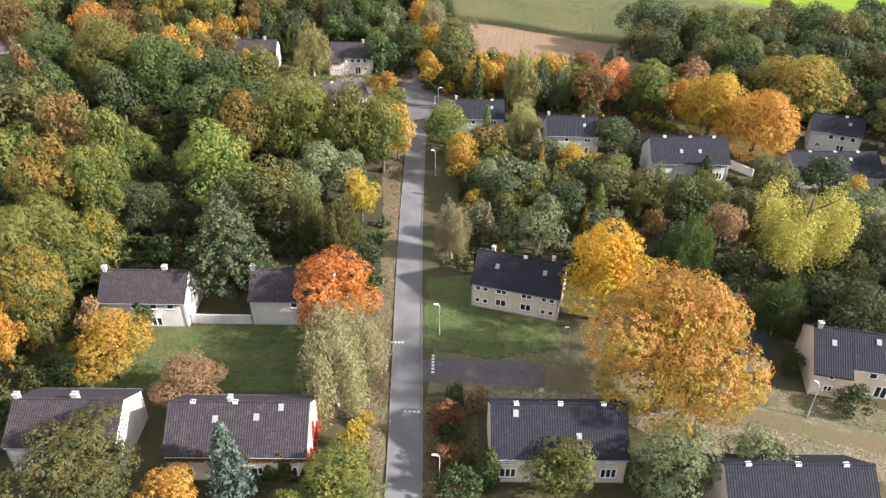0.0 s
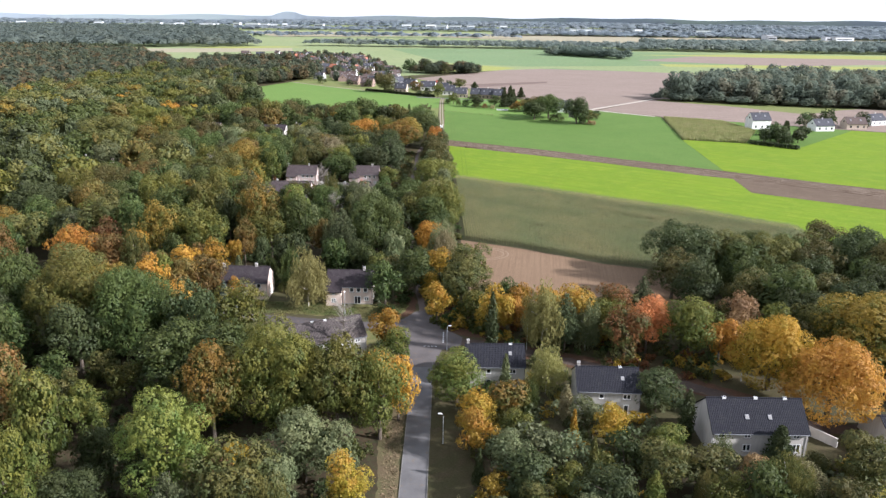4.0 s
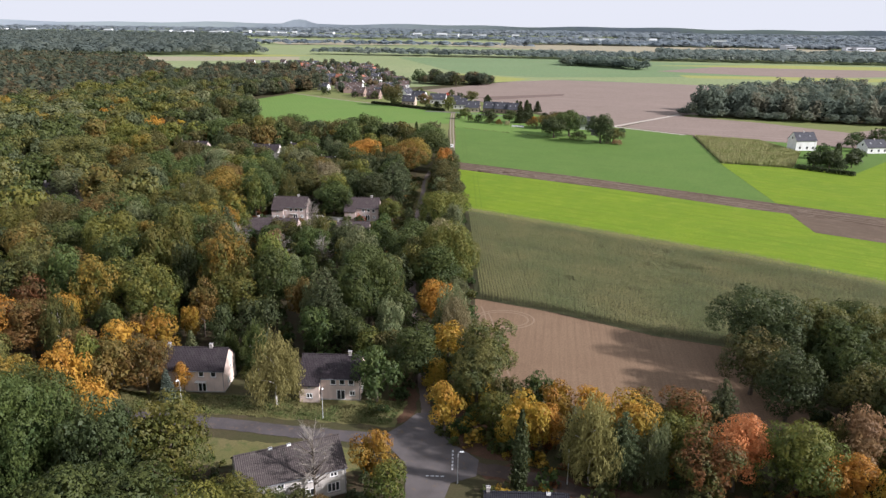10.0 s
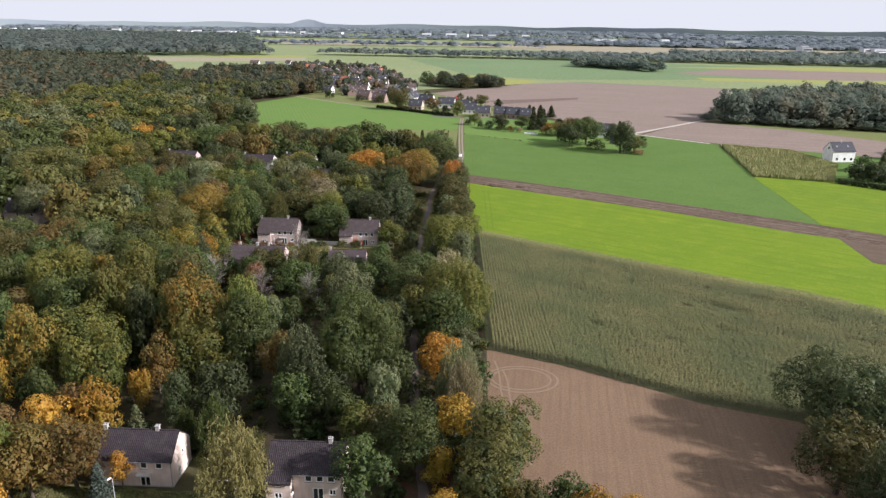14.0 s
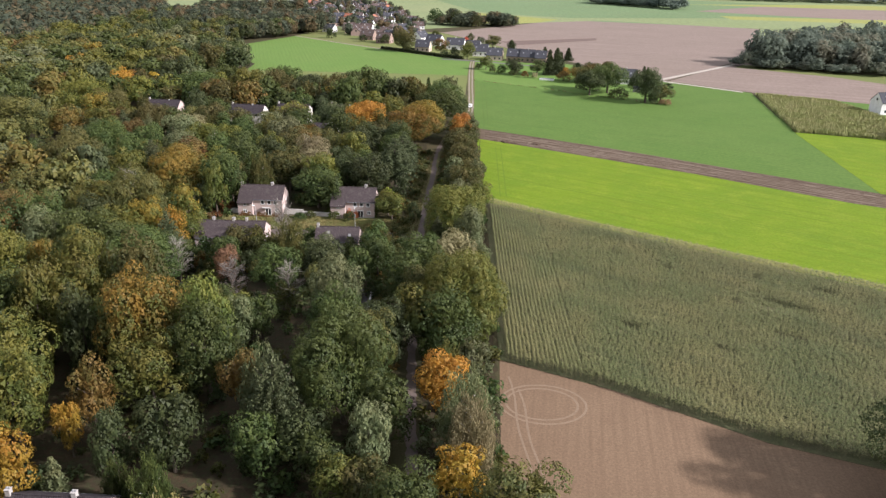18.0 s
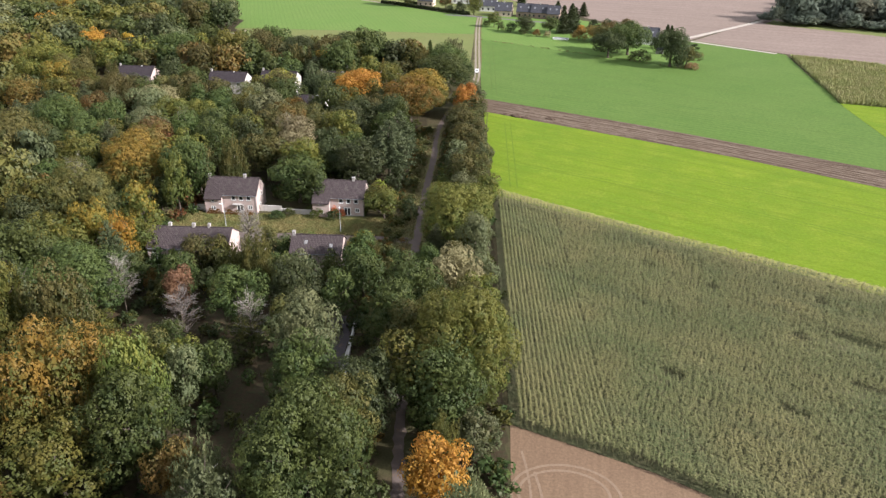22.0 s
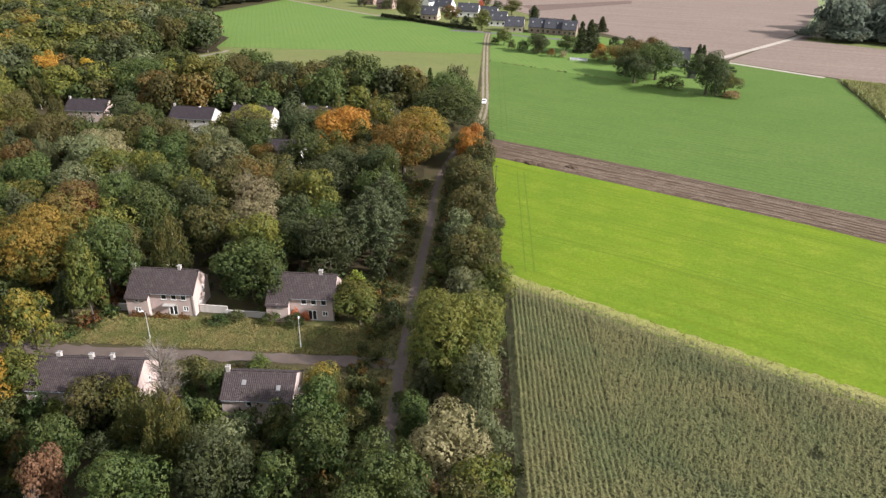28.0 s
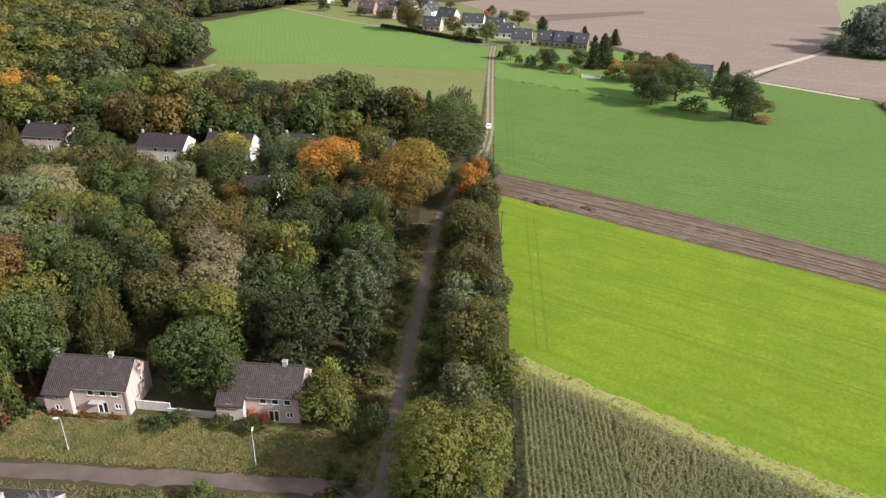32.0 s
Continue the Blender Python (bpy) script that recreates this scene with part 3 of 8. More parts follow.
road("side_road", [(-4, 174.5), (8, 173), (24, 166), (47, 156), (66, 141.5), (82, 142), (120, 144)], 3.2, 0.054, ASPHALT_LEAFY, "shaded leaf-strewn asphalt side road", False, ragged=0.22)
road("side_road", [(-16, 310.6), (-37, 310.8), (-53, 310.3), (-70, 310), (-140, 308)], 2.9, 0.057, LANE_SURFACE, "weedy purple-brown asphalt side road", False, ragged=0.35)
road("field_path", [(105, 581), (135, 614), (176, 660)], 3.4, 0.068, TRACK_PALE, "pale field path", False)
road("field_path", [(105, 580), (122, 566), (145, 547)], 2.8, 0.072, TRACK_PALE, "pale field path", False)
sheet("junction", [(-8.1, 162), (-3.4, 162), (-1.6, 170), (2.5, 172), (3, 176.5), (-1.2, 181), (-4.8, 191), (-8.2, 191), (-10.5, 187), (-13, 184), (-12.5, 180), (-9.2, 175)], 0.064, ASPHALT_DARK, "grey asphalt road junction", "road")

# dashed give-way lines
for n, (x0, x1, y0, y1, alongx) in enumerate([(-6.9, -4.9, 81.0, 81.35, True), (-0.9, -0.5, 74.7, 78.8, False), (-4.4, -2.1, 67.2, 67.5, True), (-5.6, -2.4, 171.6, 171.9, True), (-1.5, -1.2, 173.5, 179.5, False)]):
    k = 4 if alongx else 6
    mk = thing("road_marking", pose(0, 0, 0), "worn white dashed line painted on asphalt", "road marking", "dashed road lines", "structure")
    for i in range(k):
        bm = bmesh.new()
        if alongx:
            s = (x1 - x0) / k
            box(bm, x0 + i * s, x0 + (i + 0.62) * s, y0, y1, 0.05, 0.072)
        else:
            s = (y1 - y0) / k
            box(bm, x0, x1, y0 + i * s, y0 + (i + 0.62) * s, 0.05, 0.072)
        part("dash", bm, PAINT, mk)

# tyre circle and wheel tracks in the sown field
TYRE = turf("tyre_pressed_soil", (0.235, 0.168, 0.112), (0.245, 0.175, 0.118), (0.20, 0.14, 0.09), 0.3)
for cx, cy, rx, ry in ((10.5, 236, 7.2, 5.6), (10.3, 236, 6.0, 4.5)):
    bm = bmesh.new()
    n = 48
    prev = first = None
    for i in range(n + 1):
        a = 2 * math.pi * i / n
        q = [bm.verts.new((cx + (rx + d) * math.cos(a), cy + (ry + d) * math.sin(a), 0.05)) for d in (-0.2, 0.2)]
        if prev:
            bm.faces.new((prev[0], prev[1], q[1], q[0]))
        prev = q
    tagged(new("tyre_track", done(bm, "tyre_track", TYRE)), "curved tyre track pressed into bare soil", "tyre track", "tyre tracks in the field", "structure")
for x0, y0, x1, y1 in ((5, 244, 8.5, 206), (6.6, 240, 10.2, 206)):
    bm = bmesh.new()
    prev = None
    for a, b in ribbon([(x0 + (x1 - x0) * i / 12 + 0.3 * math.sin(i), y0 + (y1 - y0) * i / 12) for i in range(13)], 0.35, 0.046):
        q = (bm.verts.new(a), bm.verts.new(b))
        if prev:
            bm.faces.new((prev[0], prev[1], q[1], q[0]))
        prev = q
    tagged(new("tyre_track", done(bm, "tyre_track", TYRE)), "straight tyre track pressed into bare soil", "tyre track", "tyre tracks in the field", "structure")


def wheel_line(pts, width, z, mat, label):
    bm = bmesh.new()
    prev = None
    for a, b in ribbon(smooth_line(pts, 4.0), width, z):
        q = (bm.verts.new(a), bm.verts.new(b))
        if prev:
            bm.faces.new((prev[0], prev[1], q[1], q[0]))
        prev = q
    tagged(new("wheel_mark", done(bm, "wheel_mark", mat)), label, "wheel mark", "wheel marks in the crop", "structure")


TRODDEN_MUSTARD = turf("trodden_mustard", (0.105, 0.165, 0.013), (0.125, 0.18, 0.016), (0.085, 0.14, 0.012), 0.3)
TRODDEN_CROP = turf("trodden_crop", (0.082, 0.132, 0.028), (0.095, 0.142, 0.03), (0.10, 0.128, 0.036), 0.3)
for lift in (0, 18, -17):
    for gap in (0, 1.9):
        wheel_line([(14 + 0.4 * lift + 0.52 * gap, 379.9 + 0.9 * lift + 0.85 * gap), (40 + 0.4 * lift + 0.52 * gap, 367.5 + 0.9 * lift + 0.85 * gap), (76 + 0.4 * lift, 347.3 + 0.9 * lift + gap), (100 + 0.4 * lift, 332.4 + 0.9 * lift + gap)], 0.34, 0.047, TRODDEN_MUSTARD, "pressed wheel line in young mustard")
for x in (5.6, 7.5):
    wheel_line([(x, 346), (x - 0.2, 370), (x - 0.6, 408)], 0.34, 0.052, TRODDEN_MUSTARD, "pressed wheel line in young mustard")
for lift in (0, 24, 48, 72):
    for gap in (0, 1.9):
        wheel_line([(4, 451 + lift + gap), (34, 440.5 + lift + gap), (66, 430 + lift + gap), (104, 411 + lift + gap), (124, 400 + lift + gap)], 0.3, 0.041, TRODDEN_CROP, "pressed wheel line in a green crop")
for x in (0.5, 2.4):
    wheel_line([(x, 446), (x - 0.8, 500), (x - 1.8, 552)], 0.32, 0.046, TRODDEN_CROP, "pressed wheel line in a green crop")

# furrows along the harrowed strip, with a few heaps of clods
FURROW_PALE = turf("dry_crumbly_soil", (0.19, 0.145, 0.105), (0.225, 0.175, 0.13), (0.15, 0.11, 0.078), 0.12, (0.45, 0.65), 2.0)
FURROW_DARK = turf("damp_turned_soil", (0.10, 0.068, 0.047), (0.085, 0.06, 0.042), (0.13, 0.092, 0.064), 0.12, (0.45, 0.65), 2.0)


def furrows(mat, count, seed, label):
    rng = np.random.default_rng(seed)
    xs = np.arange(1.0, 214, 1.6)
    south = np.interp(xs, [-2.6, 48, 74, 114, 126, 230], [421.1, 392.6, 378.1, 351.1, 345, 276])
    north = np.interp(xs, [-3.5, 51, 120, 168, 262], [440, 410, 367, 336, 285])
    verts, faces = [], []
    for k in range(count):
        f = (k + rng.uniform(0.2, 0.8)) / count
        a = int(rng.integers(0, 24)) if k % 3 else 0
        wob = np.cumsum(rng.normal(0, 0.05, len(xs)))
        wob -= np.linspace(0, wob[-1], len(xs))
        y = south + 0.7 + (north - south - 1.4) * f + wob
        w = rng.uniform(0.16, 0.42, len(xs))
        h = rng.uniform(0.05, 0.16, len(xs))
        base = len(verts)
        for x, yy, ww, hh in zip(xs[a:], y[a:], w[a:], h[a:]):
            verts += [(x - 0.5 * ww, yy - ww, 0.03), (x, yy, 0.05 + hh), (x + 0.5 * ww, yy + ww, 0.03)]
        for i in range(len(xs) - a - 1):
            b = base + 3 * i
            faces += [(b, b + 3, b + 4, b + 1), (b + 1, b + 4, b + 5, b + 2)]
    tagged(new("furrows", mesh_of("furrows", verts, faces, mat)), label, "furrows", kind="stuff")


furrows(FURROW_PALE, 17, 1, "low crumbly ridges of dry brown soil")
furrows(FURROW_DARK, 13, 2, "damp dark furrows of turned soil")
for x, y, r, seed in ((9.3, 415.9, 1.5, 1), (12.4, 414.6, 1.1, 2), (21.1, 413.7, 1.2, 3), (5.6, 418.2, 0.9, 4)):
    rng = random.Random(seed)
    bm = bmesh.new()
    bmesh.ops.create_icosphere(bm, subdivisions=3, radius=1)
    for v in bm.verts:
        n = v.co.copy()
        k = 1 + 0.22 * math.sin(5 * n.x + seed) * math.sin(4 * n.y) + rng.uniform(-0.09, 0.09)
        v.co = Vector((n.x * r * 1.5 * k, n.y * r * k, max(-0.05, n.z * 0.45 * r * k)))
    heap = new("soil_heap", done(bm, "soil_heap", FURROW_DARK))
    heap.matrix_basis = pose(x, y, 0.04, 0, 0, rng.uniform(-40, 10))
    tagged(heap, "dark heap of turned clods on bare soil", "soil heap", "heaps on the strip")


# ---- houses ----
def pierced(bm, p0, ux, uz, w, h, holes, depth):
    """A rectangular wall face with holes and their reveals; p0 its lower left corner seen from outside, inwards is -(ux x uz)."""
    n = ux.cross(uz)
    xs = sorted({0, w, *[v for a in holes for v in (a[0], a[0] + a[2])]})
    zs = sorted({0, h, *[v for a in holes for v in (a[1], a[1] + a[3])]})
    at = lambda x, z, d=0.0: p0 + ux * x + uz * z - n * d
    for x0, x1 in zip(xs, xs[1:]):
        for z0, z1 in zip(zs, zs[1:]):
            cx, cz = (x0 + x1) / 2, (z0 + z1) / 2
            if any(a[0] < cx < a[0] + a[2] and a[1] < cz < a[1] + a[3] for a in holes):
                continue
            bm.faces.new([bm.verts.new(at(*q)) for q in ((x0, z0), (x1, z0), (x1, z1), (x0, z1))])
    for x, z, ww, hh in holes:
        c = [(x, z), (x + ww, z), (x + ww, z + hh), (x, z + hh)]
        for a, b in zip(c, c[1:] + c[:1]):
            bm.faces.new([bm.verts.new(v) for v in (at(*a), at(*a, depth), at(*b, depth), at(*b))])


WINDOW_CACHE = {}


def window(parent, m, w, h, panes=1, door=False):
    """A window set in a hole: frame, panes, sill. Its origin is the hole's lower left corner, x along the wall, -y outwards."""
    key = (round(w, 2), round(h, 2), panes, door)
    if key not in WINDOW_CACHE:
        f = 0.15
        bm = bmesh.new()
        pitch = (w - f) / panes
        pierced(bm, Vector((0, -0.015, 0)), Vector((1, 0, 0)), Vector((0, 0, 1)), w, h, [(i * pitch + f, f, pitch - f, h - 2 * f) for i in range(panes)], 0.07)
        fr = done(bm, "window_frame", FRAME)
        gs = []
        for i in range(panes):
            bm = bmesh.new()
            x = (w - f) * i / panes
            box(bm, x + f - 0.01, x + (w - f) / panes + 0.01, 0.08, 0.1, f - 0.01, h - f + 0.01)
            gs.append(done(bm, "pane", GLASS))
        bm = bmesh.new()
        box(bm, -0.08, w + 0.08, -0.08, 0.1, -0.07, -0.005)
        WINDOW_CACHE[key] = (fr, gs, done(bm, "sill", SILL))
    fr, gs, sl = WINDOW_CACHE[key]
    ob = new("door" if door else "window", fr)
    ob.parent = parent
    ob.matrix_basis = m
    for g in gs:
        part("pane", g, None, ob)
    if not door:
        part("sill", sl, None, ob)
    return ob


def roof_mesh(L, D, eave, ridge, over, mat, wing=None):
    """Two slopes of overlapping tile courses, with thickness and a ridge roll. wing: (x0, x1, reach) of a stretch whose front slope runs further down."""
    bm = bmesh.new()
    slope = (ridge - eave) / (D / 2)
    hx = L / 2 + 0.18

    def side(s, x0, x1, run):
        n = max(6, int(run / 0.36))
        for i in range(n):
            y0, y1 = run * i / n, run * (i + 1) / n
            z0, z1 = ridge - slope * y0 + 0.10, ridge - slope * y1 + 0.12
            v = [bm.verts.new((x, s * y, z)) for x, y, z in ((x0, y0, z0), (x1, y0, z0), (x1, y1, z1), (x0, y1, z1))]
            bm.faces.new(v)
            v2 = [bm.verts.new((x, s * y1, z)) for x, z in ((x0, z1), (x1, z1), (x1, z1 - 0.02), (x0, z1 - 0.02))]
            bm.faces.new(v2)
        zt, zb = ridge - 0.02, ridge - slope * run - 0.06
        u = [bm.verts.new((x, s * y, z)) for x, y, z in ((x0, 0, zt), (x1, 0, zt), (x1, run, zb), (x0, run, zb))]
        bm.faces.new(u)
        for x in (x0, x1):
            bm.faces.new([bm.verts.new(q) for q in ((x, 0, zt), (x, 0, zt + 0.14), (x, s * run, zb + 0.2), (x, s * run, zb))])
        bm.faces.new([bm.verts.new(q) for q in ((x0, s * run, zb), (x1, s * run, zb), (x1, s * run, zb + 0.2), (x0, s * run, zb + 0.2))])

    run = D / 2 + over
    side(1, -hx, hx, run)
    if wing:
        side(-1, wing[0] - 0.15, wing[1] + 0.15, run + wing[2])
        if wing[0] - 0.15 > -hx + 0.3:
            side(-1, -hx, wing[0] - 0.16, run)
        if wing[1] + 0.15 < hx - 0.3:
            side(-1, wing[1] + 0.16, hx, run)
    else:
        side(-1, -hx, hx, run)
    tube(bm, [(-hx, 0, ridge + 0.12), (hx, 0, ridge + 0.12)], [0.13, 0.13], 6)
    return done(bm, "roof", mat)


FRONT_LONG = [(0.06, 3.4, 1.2, 0.85, 1), (0.33, 3.4, 1.2, 0.85, 2), (0.62, 3.4, 1.2, 0.85, 2), (0.84, 3.4, 1.2, 0.85, 2), (0.06, 0.75, 2.0, 1.7, 3), (0.33, 0.9, 1.4, 1.4, 2), (0.6, 0.9, 1.4, 1.4, 2), (0.81, 0.75, 2.0, 1.7, 3)]
FRONT_PAIRS = [(u, z, w, h, n) for z in (0.85, 3.15) for u, w, h, n in ((0.04, 0.9, 0.95, 1), (0.13, 0.9, 0.95, 1), (0.28, 1.8, 1.4, 2), (0.57, 1.8, 1.4, 2), (0.80, 0.9, 0.95, 1), (0.89, 0.9, 0.95, 1))]
FRONT_WING = [(0.50, 3.2, 1.15, 1.2, 1), (0.65, 3.2, 1.15, 1.2, 1), (0.80, 3.2, 1.15, 1.2, 1), (0.60, 0.05, 1.7, 2.15, 2), (0.82, 0.95, 1.1, 1.1, 2)]
FRONT_THREE = [(0.36, 3.2, 1.15, 1.2, 1), (0.58, 3.2, 1.15, 1.2, 1), (0.78, 3.2, 1.15, 1.2, 1), (0.56, 0.05, 1.7, 2.15, 2), (0.15, 1.0, 1.2, 1.2, 2)]
FRONT_LOW = [(0.1, 0.9, 1.4, 1.2, 2), (0.4, 0.9, 1.4, 1.2, 2), (0.7, 0.9, 1.4, 1.2, 2)]
FRONT_TWO = [(0.34, 3.2, 1.0, 1.1, 1), (0.72, 3.2, 1.5, 1.1, 2), (0.34, 0.9, 1.0, 1.2, 1), (0.74, 0.05, 1.0, 2.1, 1)]
GABLE_ONE = [(0.55, 3.2, 0.8, 1.0, 1), (0.3, 0.9, 1.0, 1.2, 2)]
HOUSES = []


def on_house(x, y, gap):
    """Whether a spot lies on or within gap of a house."""
    return any(abs((x - a) * c + (y - b) * s) < hx + gap and abs((y - b) * c - (x - a) * s) < hy + gap for a, b, hx, hy, c, s in HOUSES)


def house(cx, cy, rot, L, D, wall, roof, front, label, eave=4.8, ridge=7.6, wing=0.0, chimneys=(), vents=(), lights=(), gable=GABLE_ONE, porch=False, name="house", aerials=()):
    """A two-storey house with a saddle roof. The front looks to -y before it is turned. wing: how far a left-hand front wing stands forward."""
    HOUSES.append((cx, cy, L / 2 + 0.4, D / 2 + 0.4 + wing, math.cos(radians(rot)), math.sin(radians(rot))))
    ob = thing(name, pose(cx, cy, 0, 0, 0, rot), label, "house")
    X, Y, Z = Vector((1, 0, 0)), Vector((0, 1, 0)), Vector((0, 0, 1))
    hl, hd = L / 2, D / 2
    wl_ = 0.33 * L if wing else 0.0
    bm = bmesh.new()
    holes = [(u * L, z, w, h) for u, z, w, h, n in front]
    slope = (ridge - eave) / hd
    if wing:
        we = eave - slope * wing
        pierced(bm, Vector((-hl + wl_, -hd, 0)), X, Z, L - wl_, eave, [(x - wl_, z, w, h) for x, z, w, h in holes], 0.14)
        wh = [(wl_ * 0.4, 3.0, 0.8, 0.9), (wl_ * 0.35, 0.9, 1.2, 1.1)]
        pierced(bm, Vector((-hl, -hd - wing, 0)), X, Z, wl_, we, wh, 0.14)
        for x in (-hl, -hl + wl_):
            bm.faces.new([bm.verts.new(q) for q in ((x, -hd - wing, 0), (x, -hd, 0), (x, -hd, eave), (x, -hd - wing, we))])
    else:
        pierced(bm, Vector((-hl, -hd, 0)), X, Z, L, eave, holes, 0.14)
    pierced(bm, Vector((hl, hd, 0)), -X, Z, L, eave, [(L * u, z, 1.1, 1.1) for u in (0.2, 0.7) for z in (0.9, 3.3) if z + 1.2 < eave], 0.14)
    gh = [(u * D, z, w, h) for u, z, w, h, n in gable]
    pierced(bm, Vector((hl, -hd, 0)), Y, Z, D, eave, gh, 0.14)
    pierced(bm, Vector((-hl, hd, 0)), -Y, Z, D, eave, [], 0.14)
    for x in (-hl, hl):
        bm.faces.new([bm.verts.new(q) for q in ((x, -hd, eave), (x, hd, eave), (x, 0, ridge))])
    part("wall", bm, wall, ob)
    part("roof", roof_mesh(L, D, eave, ridge, 0.35, roof, (-hl, -hl + wl_, wing) if wing else None), None, ob)
    # plinth and gutter
    bm = bmesh.new()
    box(bm, -hl - 0.02, hl + 0.02, -hd - 0.03, hd + 0.03, -0.1, 0.22)
    part("plinth", bm, CONCRETE, ob)
    for s in (-1, 1):
        bm = bmesh.new()
        x0 = -hl + wl_ + 0.2 if s < 0 else -hl
        y = s * (hd + 0.42)
        z = eave - slope * 0.36 + 0.02
        tube(bm, [(x0, y, z), (hl, y, z)], [0.07, 0.07], 6)
        part("gutter", bm, LEAD, ob)
    for x in (-hl + wl_ + 0.12, hl - 0.12):
        bm = bmesh.new()
        tube(bm, [(x, -hd - 0.1, 0), (x, -hd - 0.1, eave - 0.2)], [0.05, 0.05], 5)
        part("downpipe", bm, LEAD, ob)
    for (u, z, w, h, n) in front:
        window(ob, pose(-hl + u * L, -hd, z), w, h, n, door=z < 0.2)
    if wing:
        for x, z, w, h in wh:
            window(ob, pose(-hl + x, -hd - wing, z), w, h, 2 if w > 1 else 1)
    for u in (0.2, 0.7):
        for z in (0.9, 3.3):
            if z + 1.2 < eave:
                window(ob, pose(hl - L * u, hd, z, 0, 0, 180), 1.1, 1.1, 2)
    for (u, z, w, h, n) in gable:
        window(ob, pose(hl, -hd + u * D, z, 0, 0, 90), w, h, n)
    for u, y, w in chimneys:
        bm = bmesh.new()
        zt = ridge + 0.75
        box(bm, u - w / 2, u + w / 2, y - 0.3, y + 0.3, ridge - 1.2, zt)
        box(bm, u - w / 2 - 0.06, u + w / 2 + 0.06, y - 0.36, y + 0.36, zt, zt + 0.1)
        ch = part("chimney", bm, CHIMNEY, ob)
        for k in (-0.18, 0.18):
            bm = bmesh.new()
            tube(bm, [(u + k, y, zt + 0.08), (u + k, y, zt + 0.32)], [0.09, 0.075], 6)
            part("chimney_pot", bm, LEAD, ch)
    for u in vents:
        bm = bmesh.new()
        box(bm, u - 0.3, u + 0.3, -0.22, 0.22, ridge - 0.1, ridge + 0.26)
        v = part("roof_vent", bm, FRAME, ob)
        for k in (-0.2, 0.2):
            bm = bmesh.new()
            box(bm, u + k * 0.75 - 0.11, u + k * 0.75 + 0.11, -0.14, 0.14, ridge + 0.255, ridge + 0.28)
            part("flue", bm, GLASS, v)
    for u, d in lights:
        z = ridge - slope * d + 0.13
        bm = bmesh.new()
        box(bm, -0.32, 0.32, -0.42, 0.42, 0, 0.09)
        v = part("roof_light", bm, LEAD, ob)
        v.matrix_basis = pose(u, -d, z, math.degrees(math.atan(slope)), 0, 0)
        bm = bmesh.new()
        box(bm, -0.24, 0.24, -0.33, 0.33, 0.08, 0.1)
        part("pane", bm, SILL, v)
    for u in aerials:
        bm = bmesh.new()
        tube(bm, [(u, 0.1, ridge), (u, 0.1, ridge + 2.6)], [0.022, 0.016], 5)
        for k in range(4):
            box(bm, u - 0.36 + 0.04 * k, u + 0.36 - 0.04 * k, 0.09, 0.11, ridge + 2.0 + 0.16 * k, ridge + 2.02 + 0.16 * k)
        part("aerial", bm, SILL, ob)
    if porch:
        bm = bmesh.new()
        x = -hl + 0.56 * L
        box(bm, x - 0.3, x + 1.9, -hd - 1.0, -hd, 2.35, 2.47)
        part("canopy", bm, CONCRETE, ob)
    return ob


DARK = "house with cream render and a blue-black tiled roof"
house(14.3, 60.7, 0, 15.8, 9, WALL_CREAM, ROOF_SLATE, FRONT_LONG, "long two-storey " + DARK, eave=4.6, ridge=8.4, vents=(-5.0, 0.2, 5.3), lights=((2.2, 2.9), (-5.1, 0.9)), aerials=(-2.2,))
house(12.9, 92.4, -16.6, 13.6, 8.4, WALL_CREAM, ROOF_SLATE, FRONT_PAIRS, "two-storey cream house with blue-black roof beside a lawn", eave=4.6, ridge=7.9, vents=(0.6,), chimneys=((-4.6, 0.5, 0.5), (4.9, 0.4, 0.5)), lights=((-3.4, 1.8), (4.0, 1.6)), aerials=(-0.4,))
house(39.2, 52.0, 0, 16, 9, WALL_CREAM, ROOF_SLATE, FRONT_LONG, "long cream house with dark tiles beside dry grass", eave=4.6, ridge=8.4, vents=(-5.6, -0.2, 5.0), lights=((-2.4, 3.1), (1.9, 3.2)))
house(58.6, 75.0, -13, 14, 8.4, WALL_CREAM, ROOF_SLATE, FRONT_WING, "two-storey cream house with a front wing and dark roof", ridge=7.6, wing=1.2, chimneys=((-6.4, 0, 0.6),), lights=((-4.6, 1.8), (1, 1.0)))
house(51.4, 136.7, 0, 15.8, 9, WALL_WHITE, ROOF_SLATE, FRONT_LONG, "long white-rendered house with a dark roof among trees", eave=4.6, ridge=8.3, vents=(-5, 0.3, 5.2), lights=((-1.8, 2.6), (2.0, 2.6)))
house(29.2, 148.6, -2, 11.4, 8, WALL_GREY, ROOF_SLATE, FRONT_TWO, "weathered grey house with a dark roof in an overgrown garden", eave=4.9, ridge=7.6, vents=(2.4,), chimneys=((-5.2, 0.2, 0.5),), lights=((2.6, 2.0),))
house(9.0, 157.6, 0, 11.4, 8, WALL_GREY, ROOF_SLATE, FRONT_TWO, "weathered grey house with a dark roof beside the street", eave=4.9, ridge=7.6, vents=(3.0,), chimneys=((-5.3, 0.2, 0.5),), lights=((2.9, 1.8),))
house(89.4, 150.6, -22, 10.5, 7.6, WALL_WHITE, ROOF_SLATE, FRONT_THREE, "white house with a dark roof beyond the gardens", ridge=7.4, vents=(1.5,), lights=((2.4, 1.6),))
house(82.0, 136.0, 0, 18, 11, WALL_GREY, ROOF_SLATE, FRONT_LOW, "low house with a dark roof hidden by a hedge", eave=2.6, ridge=5.6, vents=(-5, 0.2, 5.0), lights=((-2, 1.8), (3, 1.8)), gable=())
